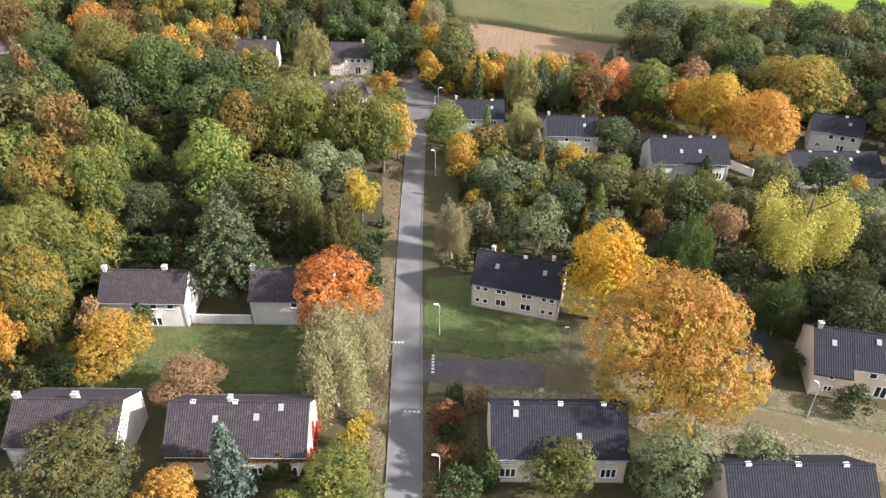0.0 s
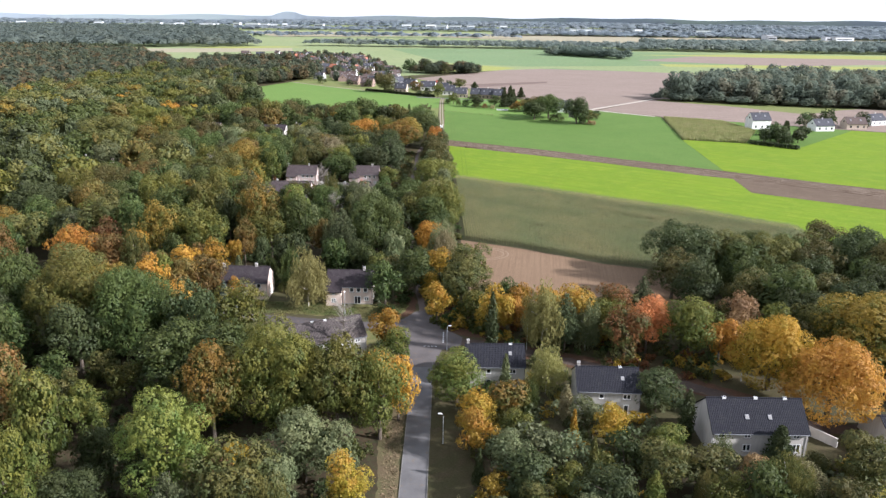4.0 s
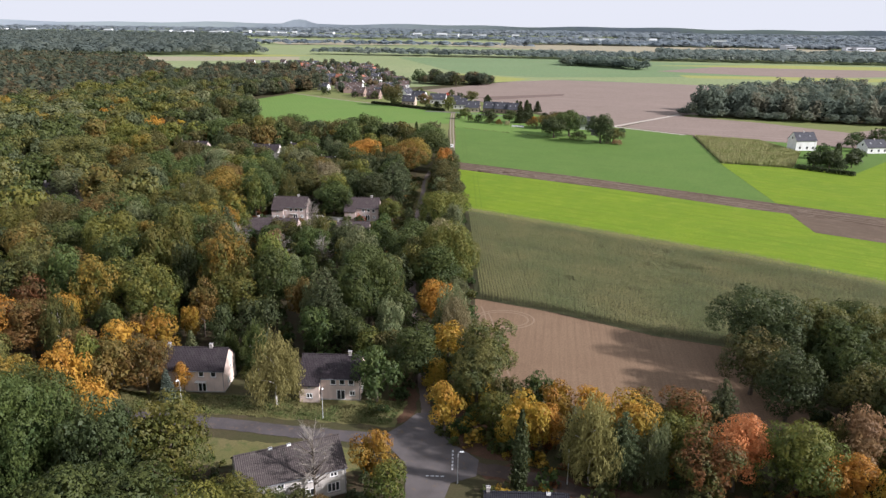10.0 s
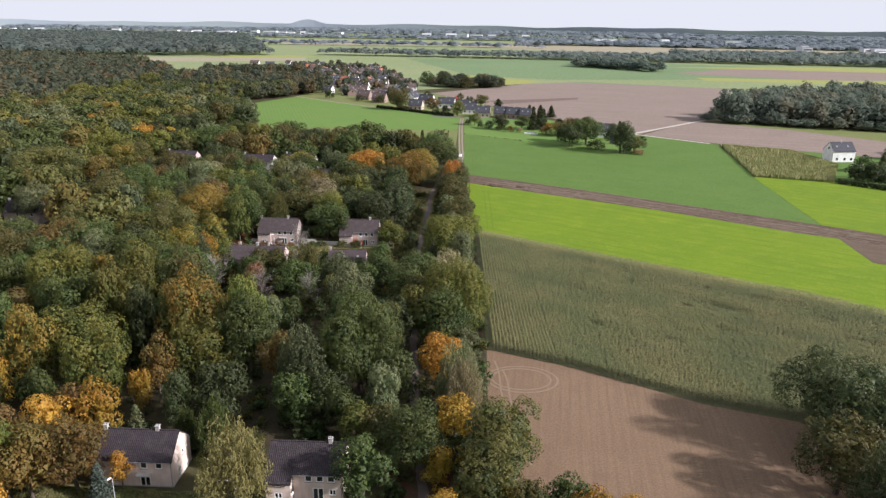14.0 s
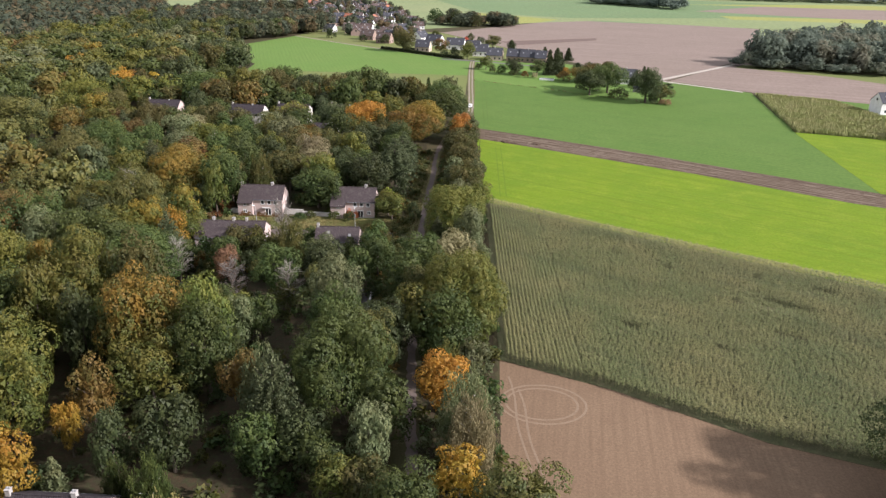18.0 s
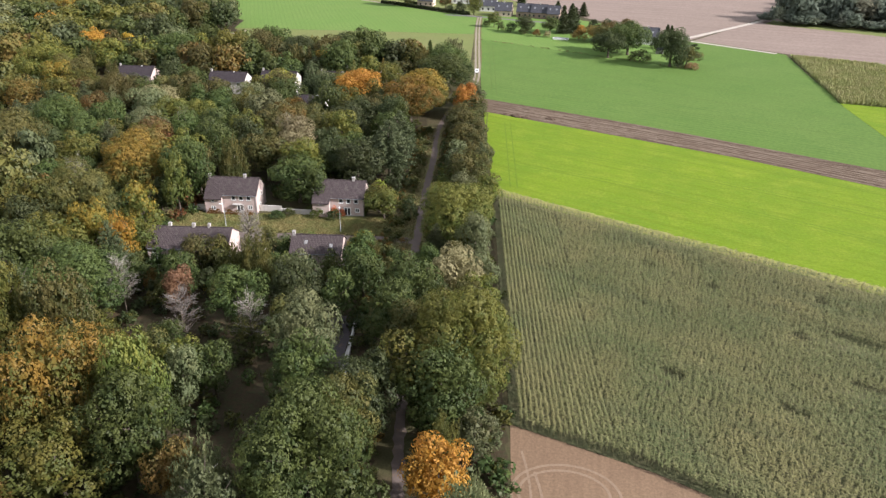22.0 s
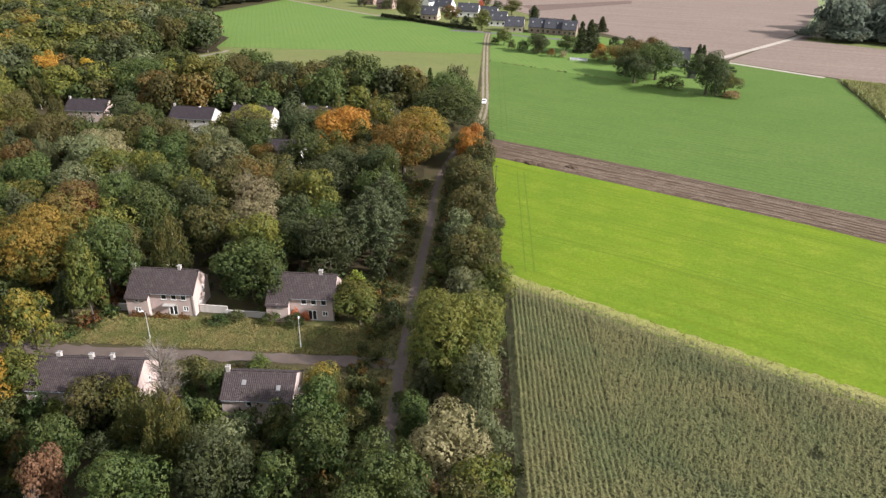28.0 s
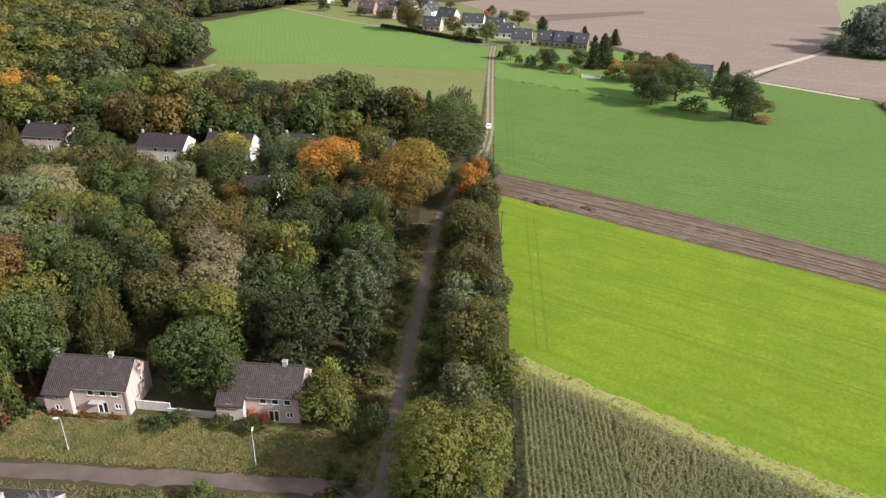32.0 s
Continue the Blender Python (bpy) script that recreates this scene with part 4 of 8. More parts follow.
BROWN = "white-rendered house with a brown-violet tiled roof"
house(-44.0, 88.2, 0, 12.6, 7.4, WALL_WHITE, ROOF_BROWN, FRONT_THREE, "two-storey " + BROWN, ridge=7.7, chimneys=((-6.0, 0, 0.6), (2.9, 0.2, 0.7)), porch=True)
house(-22.2, 88.8, 0, 12, 7.4, WALL_WHITE, ROOF_BROWN, FRONT_WING, BROWN + " behind an orange maple", ridge=7.7, chimneys=((-5.8, 0, 0.6),))
house(-44.0, 61.6, 0, 12.8, 9, WALL_WHITE, ROOF_BROWN, FRONT_THREE, "white house with a grooved brown tiled roof", ridge=7.6, chimneys=((-6.1, 0.2, 0.6), (0.8, 0.3, 0.7)), vents=(), gable=())
house(-23.4, 60.8, 0, 16.4, 9.2, WALL_CREAM, ROOF_BROWN, FRONT_LONG, "long house with brown tiles and red creeper on the gable", eave=4.6, ridge=8.2, vents=(-5.4, -0.4), chimneys=((-1.0, 0.2, 0.5),), lights=((-2.6, 1.6), (2.2, 1.4), (5, 0.5)))
house(-51.9, 200.6, 0, 11.8, 7.4, WALL_ROSE, ROOF_BROWN, FRONT_THREE, "two-storey cream house with a brown-violet roof on rough lawn", ridge=7.7, chimneys=((-5.6, 0.0, 0.6), (2.6, 0.1, 0.6)), porch=True)
house(-25.0, 198.8, 0, 11.4, 7.4, WALL_ROSE, ROOF_BROWN, FRONT_WING, BROWN + " and a front wing", ridge=7.7, wing=1.2, chimneys=((3.4, 0.1, 0.6),))
house(-26.5, 167.6, 24.8, 15.7, 8.6, WALL_WHITE, ROOF_GREY, FRONT_LONG, "long white house with a grey-brown roof behind a bare tree", ridge=7.7, vents=(-2.6, 0.2))
house(-62.4, 326.4, 0, 12.4, 7.4, WALL_PINK, ROOF_MOSSY, FRONT_WING, "pinkish two-storey house with a mossy brown roof", ridge=7.7, wing=1.0, chimneys=((-5.9, 0, 0.6), (2.7, 0.1, 0.6)), porch=True)
house(-36.3, 327.0, 0, 12.2, 7.4, WALL_PINK, ROOF_MOSSY, FRONT_WING, "pinkish two-storey house with ivy and a brown roof", ridge=7.7, wing=1.3, chimneys=((-5.8, 0, 0.6), (3.2, 0.1, 0.7)))
house(-61.8, 297.6, 2, 16.5, 8.6, WALL_PINK, ROOF_MOSSY, FRONT_LONG, "long house with a brown-violet roof behind trees", ridge=7.5, chimneys=((-4.6, 0.2, 0.6), (0.4, 0.1, 0.6), (3.6, 0.1, 0.5)))
house(-35.4, 297.4, 2, 10.4, 7.2, WALL_PINK, ROOF_MOSSY, FRONT_TWO, "small house with a grooved brown-violet roof behind trees", eave=4.6, ridge=6.9, chimneys=((-4.9, 0, 0.6),), lights=((3.0, 2.2), (-2.2, 1.6)))
for x, y, L, r in ((-140.5, 445, 14, 0), (-101.5, 439.5, 14.5, -3), (-82.5, 443, 14, -3), (-60, 444.5, 13, -3), (-38.5, 444, 10, -3), (-62, 407.5, 10, -6)):
    house(x, y, r, L, 8.5, WALL_PINK if x < -130 else WALL_WHITE, ROOF_BROWN, FRONT_THREE, "far pale house with a brown roof at the wood's edge", ridge=7.5, chimneys=((-L / 2 + 0.4, 0, 0.6),), vents=(2,), aerials=(L * 0.32,) if x > -110 else ())
for x, y, L, r in ((-155.5, 341, 12, 0), (-232, 471, 12, 0), (-187, 331, 12, 0), (-134, 213, 12, 0)):
    house(x, y, r, L, 8.0, WALL_PINK, ROOF_BROWN, FRONT_THREE, "pinkish house with a brown roof deep in the wood", ridge=7.7, chimneys=((-L / 2 + 0.4, 0, 0.6),))


def low_wall(pts, h, label, t=0.2):
    for (x0, y0), (x1, y1) in zip(pts, pts[1:]):
        bm = bmesh.new()
        l = math.hypot(x1 - x0, y1 - y0)
        box(bm, 0, l, -t / 2, t / 2, 0, h)
        box(bm, -0.03, l + 0.03, -t / 2 - 0.04, t / 2 + 0.04, h, h + 0.06)
        ob = new("garden_wall", done(bm, "garden_wall", WALL_GREY if h < 1.2 else WALL_WHITE))
        ob.matrix_basis = pose(x0, y0, 0, 0, 0, math.degrees(math.atan2(y1 - y0, x1 - x0)))
        tagged(ob, label, "wall")


low_wall([(-23.6, 258.7), (-23.8, 274.4)], 0.7, "low pale wall beside a paved yard in the wood", 0.3)
low_wall([(-37.5, 85.4), (-33.6, 85.3), (-28.4, 85.3)], 1.6, "white rendered garden wall between two houses")
low_wall([(-56, 324.4), (-50.6, 324.2)], 1.5, "pale rendered garden wall with dark stains")
low_wall([(-50.6, 323.4), (-42.5, 323.2)], 1.2, "pale rendered garden wall with dark stains")
low_wall([(-72.5, 323.6), (-68.9, 323.6)], 1.4, "pale rendered garden wall with dark stains")
low_wall([(-22.6, 256), (-24, 274)], 1.1, "long pale garden wall under trees")
low_wall([(-25.6, 358), (-26, 378)], 1.1, "long pale garden wall under trees")
low_wall([(60.6, 142), (66, 135)], 1.7, "pale garden wall joined to a house")

# small garage
gar = thing("garage", pose(45.6, 78.2, 0, 0, 0, -12), "small white garage with a flat grey roof", "garage")
bm = bmesh.new()
pierced(bm, Vector((-1.6, -3, 0)), Vector((1, 0, 0)), Vector((0, 0, 1)), 3.2, 2.4, [(0.3, 0.02, 2.6, 2.1)], 0.12)
pierced(bm, Vector((1.6, -3, 0)), Vector((0, 1, 0)), Vector((0, 0, 1)), 6, 2.4, [], 0.1)
pierced(bm, Vector((1.6, 3, 0)), Vector((-1, 0, 0)), Vector((0, 0, 1)), 3.2, 2.4, [], 0.1)
pierced(bm, Vector((-1.6, 3, 0)), Vector((0, -1, 0)), Vector((0, 0, 1)), 6, 2.4, [], 0.1)
part("wall", bm, WALL_WHITE, gar)
bm = bmesh.new()
box(bm, -1.75, 1.75, -3.2, 3.2, 2.4, 2.58)
part("roof", bm, ROOF_SLATE, gar)
for k in range(7):
    bm = bmesh.new()
    box(bm, -1.28, 1.28, -2.92, -2.88, 0.04 + k * 0.3, 0.31 + k * 0.3)
    part("door_slat", bm, DOORPAINT, gar)


# ---- street lamps ----
def street_lamp():
    ob = thing("street_lamp", pose(0, 0, 0), "grey steel street lamp with a white head", "street lamp", "street lamps")
    bm = bmesh.new()
    tube(bm, [(0, 0, 0), (0, 0, 1.1)], [0.09, 0.085], 8)
    part("base", bm, METAL, ob)
    bm = bmesh.new()
    tube(bm, [(0, 0, 1.1), (0, 0, 5.4)], [0.06, 0.045], 8)
    part("pole", bm, METAL, ob)
    bm = bmesh.new()
    tube(bm, [(0, 0, 5.35), (0.06, 0, 5.6), (0.3, 0, 5.75)], [0.045, 0.04, 0.04], 6)
    part("bracket", bm, METAL, ob)
    bm = bmesh.new()
    tube(bm, [(0.2, 0, 5.74), (0.35, 0, 5.8), (0.8, 0, 5.83), (0.95, 0, 5.8)], [0.06, 0.13, 0.12, 0.04], 8)
    part("lamp_head", bm, LAMPHEAD, ob)
    return ob


lamp = street_lamp()
lamp.matrix_basis = pose(0.2, 83, 0, 0, 0, 180)
for x, y, r in ((-0.9, 134.5, 180), (18.6, 78.2, 200), (48.8, 67, 120), (0.3, 55.2, 180), (-61.2, 314.4, 200), (-34.2, 314.2, 100), (-52.2, 191, 250), (-25.2, 188.2, 90), (-0.5, 170, 0), (16.8, 170.5, 90), (58.5, 158, 90)):
    copy_thing(lamp, pose(x, y, 0, 0, 0, r))


# ---- trees ----
def leaf_quads(rng, centres, radii, counts, size, flat=0.34, stretch=1.0, up=0.35, droop=0.0, face=None):
    """Leaf sprays, as triangles, over small clumps: they lie along each clump's outside, with some disorder. face: which way each clump turns."""
    C = np.repeat(centres, counts, axis=0)
    R = np.repeat(radii, counts)[:, None]
    n = len(C)
    d = rng.normal(size=(n, 3))
    d[:, 2] += up
    if face is not None:
        d += 0.9 * np.repeat(face, counts, axis=0)
    d /= np.linalg.norm(d, axis=1)[:, None]
    p = C + d * R * rng.uniform(0.72, 1.1, (n, 1)) * np.array([1, 1, stretch])
    nrm = d + rng.normal(scale=flat, size=(n, 3))
    if face is not None:
        nrm += 1.1 * np.repeat(face, counts, axis=0)
    nrm /= np.linalg.norm(nrm, axis=1)[:, None]
    a = np.cross(nrm, rng.normal(size=(n, 3)))
    if droop:
        a = a * 0.5 - np.array([0, 0, droop])
    a /= np.linalg.norm(a, axis=1)[:, None] + 1e-6
    b = np.cross(nrm, a)
    s = size * rng.uniform(0.55, 1.3, (n, 1))
    a, b = a * s * (1.25 if droop else 0.62), b * s * (0.3 if droop else 0.5)
    return np.stack([p + a, p - a * 0.5 + b, p - a * 0.5 - b], axis=1)


def lobed_crown(rng, R, mid, half, leaf, lobes, sub):
    """Leaves on clumps, clumps on boughs, boughs round the crown: an uneven outline with dark gaps between the boughs."""
    d = fib(lobes, rng, 0.24)
    d = d[d[:, 2] > -0.78]
    out = []
    for e in d:
        rl = R * rng.uniform(0.27, 0.54) * (14 / lobes) ** 0.33
        reach = rng.uniform(0.88, 1.10) - 0.8 * rl / R
        c = np.array([0, 0, mid]) + e * reach * np.array([R, R, half])
        rs = max(sub, 1.1 * leaf)
        f = fib(max(8, int(5.0 * (rl / rs) ** 2)), rng, 0.2)
        f = f[f @ (0.8 * e + np.array([0, 0, 0.45])) > -0.3]
        q = c + f * rl * rng.uniform(0.78, 0.98, (len(f), 1)) * np.array([1, 1, 0.8])
        r = rs * rng.uniform(0.65, 1.2, len(f))
        out.append(leaf_quads(rng, q, r, np.maximum(4, (2.7 / leaf ** 2 * r ** 2).astype(int)), leaf, 0.22, 0.8, 0.3, face=f))
    return np.concatenate(out)


def lumpy_core(rng, centre, rad, lumps=0.18):
    """An uneven inner body of twigs and leaves, as triangles over a coarse ball."""
    out = []
    nu, nv = 8, 5
    ph = rng.uniform(0, 6, 4)

    def at(i, j):
        u, v = 2 * math.pi * i / nu, math.pi * j / nv
        k = 1 + lumps * math.sin(3 * u + ph[0]) * math.sin(2 * v + ph[1]) + lumps * math.sin(2 * u + ph[2] + 3 * v)
        return centre + rad * k * np.array([math.sin(v) * math.cos(u), math.sin(v) * math.sin(u), math.cos(v)])
    for i in range(nu):
        for j in range(nv):
            a, b, c, d = at(i, j), at(i, j + 1), at(i + 1, j + 1), at(i + 1, j)
            out += [[a, b, c], [a, c, d]]
    return np.array(out)


def fib(n, rng, jitter=0.15):
    i = np.arange(n) + 0.5
    z = 1 - 2 * i / n
    a = i * 2.399963 + rng.uniform(0, 6)
    r = np.sqrt(1 - z * z)
    d = np.stack([r * np.cos(a), r * np.sin(a), z], 1) + rng.normal(scale=jitter, size=(n, 3))
    return d / np.linalg.norm(d, axis=1)[:, None]


def crown_mesh(shape, seed, R, H, leaf):
    """The leaves of a tree H high with a crown R in radius; leaf: the length of a spray."""
    rng = np.random.default_rng(seed)
    q = []
    k = R / 6
    if shape == "oak":
        q.append(lobed_crown(rng, R, 0.54 * H, 0.46 * H, leaf, int(15 * k ** 0.75), 0.43 * k ** 0.3))
        inner = np.array([0, 0, 0.54 * H]) + fib(16, rng, 0.3) * np.array([0.45 * R, 0.45 * R, 0.22 * H])
        q.append(leaf_quads(rng, inner, np.full(16, 0.28 * R), np.full(16, max(10, int(0.9 * (R / (2.2 * leaf)) ** 2))), leaf * 2.2, 1.0))
    elif shape == "weep":
        for j in range(15):
            a, rr = j * 2.4 + rng.uniform(-0.5, 0.5), R * 0.74 * math.sqrt(j / 15)
            top = H * rng.uniform(0.72, 1.0) * (1 - 0.3 * (rr / R) ** 2)
            m = 11
            z = np.linspace(0.1 * H + rng.uniform(0, 0.14) * H, top, m) + rng.normal(scale=0.25, size=m)
            reach = rr * (1.15 - 0.45 * z / H)
            w = R * (0.17 * np.sin(np.linspace(0.75, 3.0, m)) + 0.05) * rng.uniform(0.8, 1.2)
            c = np.stack([reach * math.cos(a) + rng.normal(scale=0.42, size=m), reach * math.sin(a) + rng.normal(scale=0.42, size=m), z], 1)
            q.append(leaf_quads(rng, c, w, np.maximum(6, (7.5 / leaf ** 2 * w ** 2).astype(int)), leaf, 0.5, 1.7, 0.2, 1.2))
    elif shape == "poplar":
        for j in range(15):
            a, rr = j * 2.4 + rng.uniform(-0.4, 0.4), R * (0.78 * math.sqrt(j / 15) + 0.04)
            top = H * rng.uniform(0.7, 1.0) * (1 - 0.25 * (rr / R) ** 2)
            m = 9
            z = np.linspace(0.2 * H + rr * 0.35, top, m)
            w = R * (0.2 * np.sin(np.linspace(0.6, 2.9, m)) + 0.05) * rng.uniform(0.8, 1.25)
            reach = rr * (0.5 + 0.55 * z / H)
            c = np.stack([reach * math.cos(a) + rng.normal(scale=0.5, size=m), reach * math.sin(a) + rng.normal(scale=0.5, size=m), z], 1)
            q.append(leaf_quads(rng, c, w, np.maximum(8, (3.6 / leaf ** 2 * w ** 2).astype(int)), leaf, 0.5, 1.0))
    elif shape in ("spruce", "column"):
        m = 26
        for j in range(m):
            f = j / m
            z = 0.04 * H + 0.94 * H * f
            w = (0.93 * R * (1 - f) ** 0.85 + 0.15) if shape == "spruce" else 0.9 * R * min(1.0, (1.02 - f) * 2.4) * (0.75 + 0.25 * min(1, f * 5))
            nb = max(4, int(11 * (1 - 0.6 * f)))
            a = np.arange(nb) * 6.283 / nb + rng.uniform(0, 6)
            ww = w * rng.uniform(0.7, 1.05, nb)
            for s in (0.45, 0.95):
                c = np.stack([ww * s * np.cos(a), ww * s * np.sin(a), np.full(nb, z - 0.22 * w * s * (shape == "spruce"))], 1)
                q.append(leaf_quads(rng, c, np.full(nb, 0.24 * w + 0.1), np.full(nb, 8), leaf, 0.6, 0.45 if shape == "spruce" else 1.4))
    elif shape == "pine":
        tiers = 13
        for j in range(tiers):
            f = j / (tiers - 1)
            z = H * (0.26 + 0.70 * f)
            w = 1.0 * R * (1 - 0.86 * f ** 2.1) * (0.8 + 0.2 * min(1, 4 * f))
            nb = max(4, int(9 * w / R + 2))
            for a in np.arange(nb) * 6.283 / nb + rng.uniform(0, 6):
                ln = w * rng.uniform(0.7, 1.05)
                m = max(2, int(ln / 0.75))
                u = (np.arange(m) + 0.7) / m
                c = np.stack([ln * u * math.cos(a), ln * u * math.sin(a), z + 0.10 * ln * u ** 2 - 0.12 * ln * u + rng.normal(scale=0.18, size=m)], 1)
                q.append(leaf_quads(rng, c, np.full(m, 0.62) * (0.8 + 0.5 * u), np.full(m, 22), leaf, 0.6, 0.5, 0.6))
    elif shape == "shrub":
        n = 26
        d = fib(n, rng, 0.3)
        d[:, 2] = np.abs(d[:, 2])
        c = d * np.array([0.73 * R, 0.73 * R, 0.68 * H]) * rng.uniform(0.65, 1.0, (n, 1)) + np.array([0, 0, 0.14 * H])
        r = rng.uniform(0.5, 1.0, n)
        q.append(leaf_quads(rng, c, r, (52 * r).astype(int) + 8, leaf, 0.5, 0.9))
    elif shape == "bare":
        for j in range(52):
            a, el, h = rng.uniform(0, 6.28), rng.uniform(0.15, 1.0), rng.uniform(0.3, 0.88) * H
            dirn = np.array([math.cos(a) * math.cos(el), math.sin(a) * math.cos(el), math.sin(el)])
            base = np.array([0, 0, h])
            tip = base + dirn * R * (1.15 - 0.75 * h / H) * rng.uniform(0.7, 1.1)
            s = np.cross(dirn, rng.normal(size=3))
            s *= 0.05 / (np.linalg.norm(s) + 1e-6)
            q.append(np.array([[base - s, base + s, tip]]))
            for m in range(22):
                p = base + (tip - base) * rng.uniform(0.3, 1.0)
                d2 = dirn + rng.normal(scale=0.6, size=3)
                s = np.cross(d2, rng.normal(size=3))
                s *= 0.022 / (np.linalg.norm(s) + 1e-6)
                q.append(np.array([[p - s, p + s, p + d2 * rng.uniform(0.4, 1.0)]]))
    return np.concatenate(q)


def trunk_mesh(shape, seed, mat):
    rng = random.Random(seed)
    bm = bmesh.new()
    if shape == "shrub":
        for k in range(4):
            a = k * 1.6 + rng.random()
            tube(bm, [(0, 0, 0), (0.5 * math.cos(a), 0.5 * math.sin(a), 1.2), (1.2 * math.cos(a), 1.2 * math.sin(a), 2.6)], [0.09, 0.06, 0.02], 5)
    else:
        top = 13 if shape in ("spruce", "column", "poplar", "bare", "pine") else 9.5
        bend = [(rng.uniform(-0.25, 0.25), rng.uniform(-0.25, 0.25)) for _ in range(4)]
        tube(bm, [(0, 0, -0.1), (*bend[0], top * 0.3), (*bend[1], top * 0.6), (*bend[2], top)], [0.2, 0.17, 0.12, 0.03] if shape in ("weep", "bare") else [0.42, 0.3, 0.2, 0.04], 7)
        if shape not in ("spruce", "column"):
            for k in range(12 if shape == "bare" else 7):
                a, z = k * 2.4 + rng.random(), top * rng.uniform(0.28, 0.8)
                l = rng.uniform(2.4, 4.2)
                c, s = math.cos(a), math.sin(a)
                bm.verts.ensure_lookup_table()
                n0 = len(bm.verts)
                tube(bm, [(0, 0, z), (l * 0.5 * c, l * 0.5 * s, z + 1.2), (l * c, l * s, z + (2.6 if shape != "weep" else 2.0))], [0.15, 0.09, 0.025], 5)
                bm.verts.ensure_lookup_table()
                bm.faces.new((bm.verts[7 + k % 7], bm.verts[n0], bm.verts[n0 + 1]))
    return done(bm, "trunk", mat)


# crown templates: shape, then (radius, height) of each size
SIZES = {"oak": ((4, 9.5), (6, 13.5), (10, 17)), "weep": ((4.6, 14),), "poplar": ((9.4, 18),), "spruce": ((3, 12),), "column": ((1.5, 10),), "pine": ((7, 17),), "shrub": ((3, 5),), "bare": ((4.2, 13),)}
LEAF_SIZE = {"oak": 0.285, "weep": 0.31, "poplar": 0.23, "spruce": 0.5, "column": 0.35, "pine": 0.42, "shrub": 0.32, "bare": 1}
CROWNS, CROWNS_MID, CROWNS_FINE, CROWNS_FAR = {}, {}, {}, {}
for s, sizes in SIZES.items():
    for n, (R, H) in enumerate(sizes):
        CROWNS[s, n] = [quads("crown", crown_mesh(s, 17 * i + len(s) * 101 + 7 + n, R, H, LEAF_SIZE[s]), LEAVES["green"]) for i in range({"oak": 4, "weep": 3, "shrub": 3}.get(s, 2))]
        CROWNS_MID[s, n] = [quads("crown", crown_mesh(s, 31 * i + 407 + n, R, H, LEAF_SIZE[s] * 1.12), LEAVES["green"]) for i in range(4)] if s in ("oak", "weep") else CROWNS[s, n]
    if s in ("oak", "weep"):
        for n, (R, H) in enumerate(sizes):
            CROWNS_FINE[s, n] = [quads("crown", crown_mesh(s, 53 * i + 211 + n, R, H, 0.205), LEAVES["green"]) for i in range(3 if s == "oak" else 2)]
            CROWNS_FAR[s, n] = [quads("crown", crown_mesh(s, 67 * i + 93 + n, R, H, 0.78), LEAVES["green"]) for i in range(3)]
COARSE = [crown_mesh("oak", 900 + i, 6, 14, 0.92) for i in range(5)]
MASS = {}
TRUNKS = {s: trunk_mesh(s, len(s) * 7, BIRCHBARK if s == "weep" else BARK) for s in SIZES}
CATEGORY = {"shrub": "shrub", "bare": "bare tree"}
KIND_WORDS = {"oak": "broad-crowned tree in {} foliage", "weep": "birch with drooping {} foliage", "poplar": "tall poplar in {} foliage", "spruce": "conical spruce tree with {} branches", "column": "slim columnar conifer in {} leaf",
              "pine": "tall pine with a {} crown", "shrub": "bushy shrub in {} leaf", "bare": "leafless tree with {} twigs"}
PLANTED = []
dice = random.Random(5)


def tree(x, y, h, r, shape, colour, lod=1, where=""):
    PLANTED.append((x, y, r))
    if lod < 0.6:
        k, a = dice.choice(COARSE), dice.uniform(0, 6.28)
        ca, sa = math.cos(a) * r / 6, math.sin(a) * r / 6
        MASS.setdefault(colour, []).append(np.stack([k[..., 0] * ca - k[..., 1] * sa + x, k[..., 0] * sa + k[..., 1] * ca + y, k[..., 2] * h / 14], -1))
        return None
    size = min(range(len(SIZES[shape])), key=lambda i: abs(math.log(SIZES[shape][i][0] / r)))
    R0, H0 = SIZES[shape][size]
    name = {"shrub": "shrub", "spruce": "spruce", "pine": "pine", "weep": "birch", "poplar": "poplar", "column": "conifer", "bare": "bare_tree"}.get(shape)
    name = name or ("maple" if colour in ("honey", "orange", "amber", "red", "coral", "yellow") else "beech" if colour in ("gold", "bronze", "rust", "ochre", "tan", "rustgreen") else {"moss": "hornbeam", "olive": "oak", "green": "linden", "dark": "alder"}.get(colour, "broadleaf_tree"))
    level = CROWNS
    if shape in ("oak", "weep"):
        level = CROWNS_FAR if lod < 0.65 else CROWNS_MID if lod < 0.9 and not (y < 140 and -62 < x < 60) else CROWNS_FINE if y < 118 and lod == 1 else CROWNS
    m = pose(x, y, 0, 0, 0, dice.uniform(0, 360)) @ Matrix.Diagonal((r / R0, r / R0, h / H0, 1))
    ob = thing(name, m, KIND_WORDS[shape].format(WORDS[colour]) + where, CATEGORY.get(shape, "tree"), "trees and shrubs")
    tk = part("trunk", TRUNKS[shape], None, ob)
    tk.matrix_basis = Matrix.Diagonal((R0 / 6, R0 / 6, H0 / 14, 1)) if shape != "shrub" else Matrix()
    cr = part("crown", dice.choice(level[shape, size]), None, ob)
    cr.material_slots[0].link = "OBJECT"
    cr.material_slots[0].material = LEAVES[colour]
    return ob


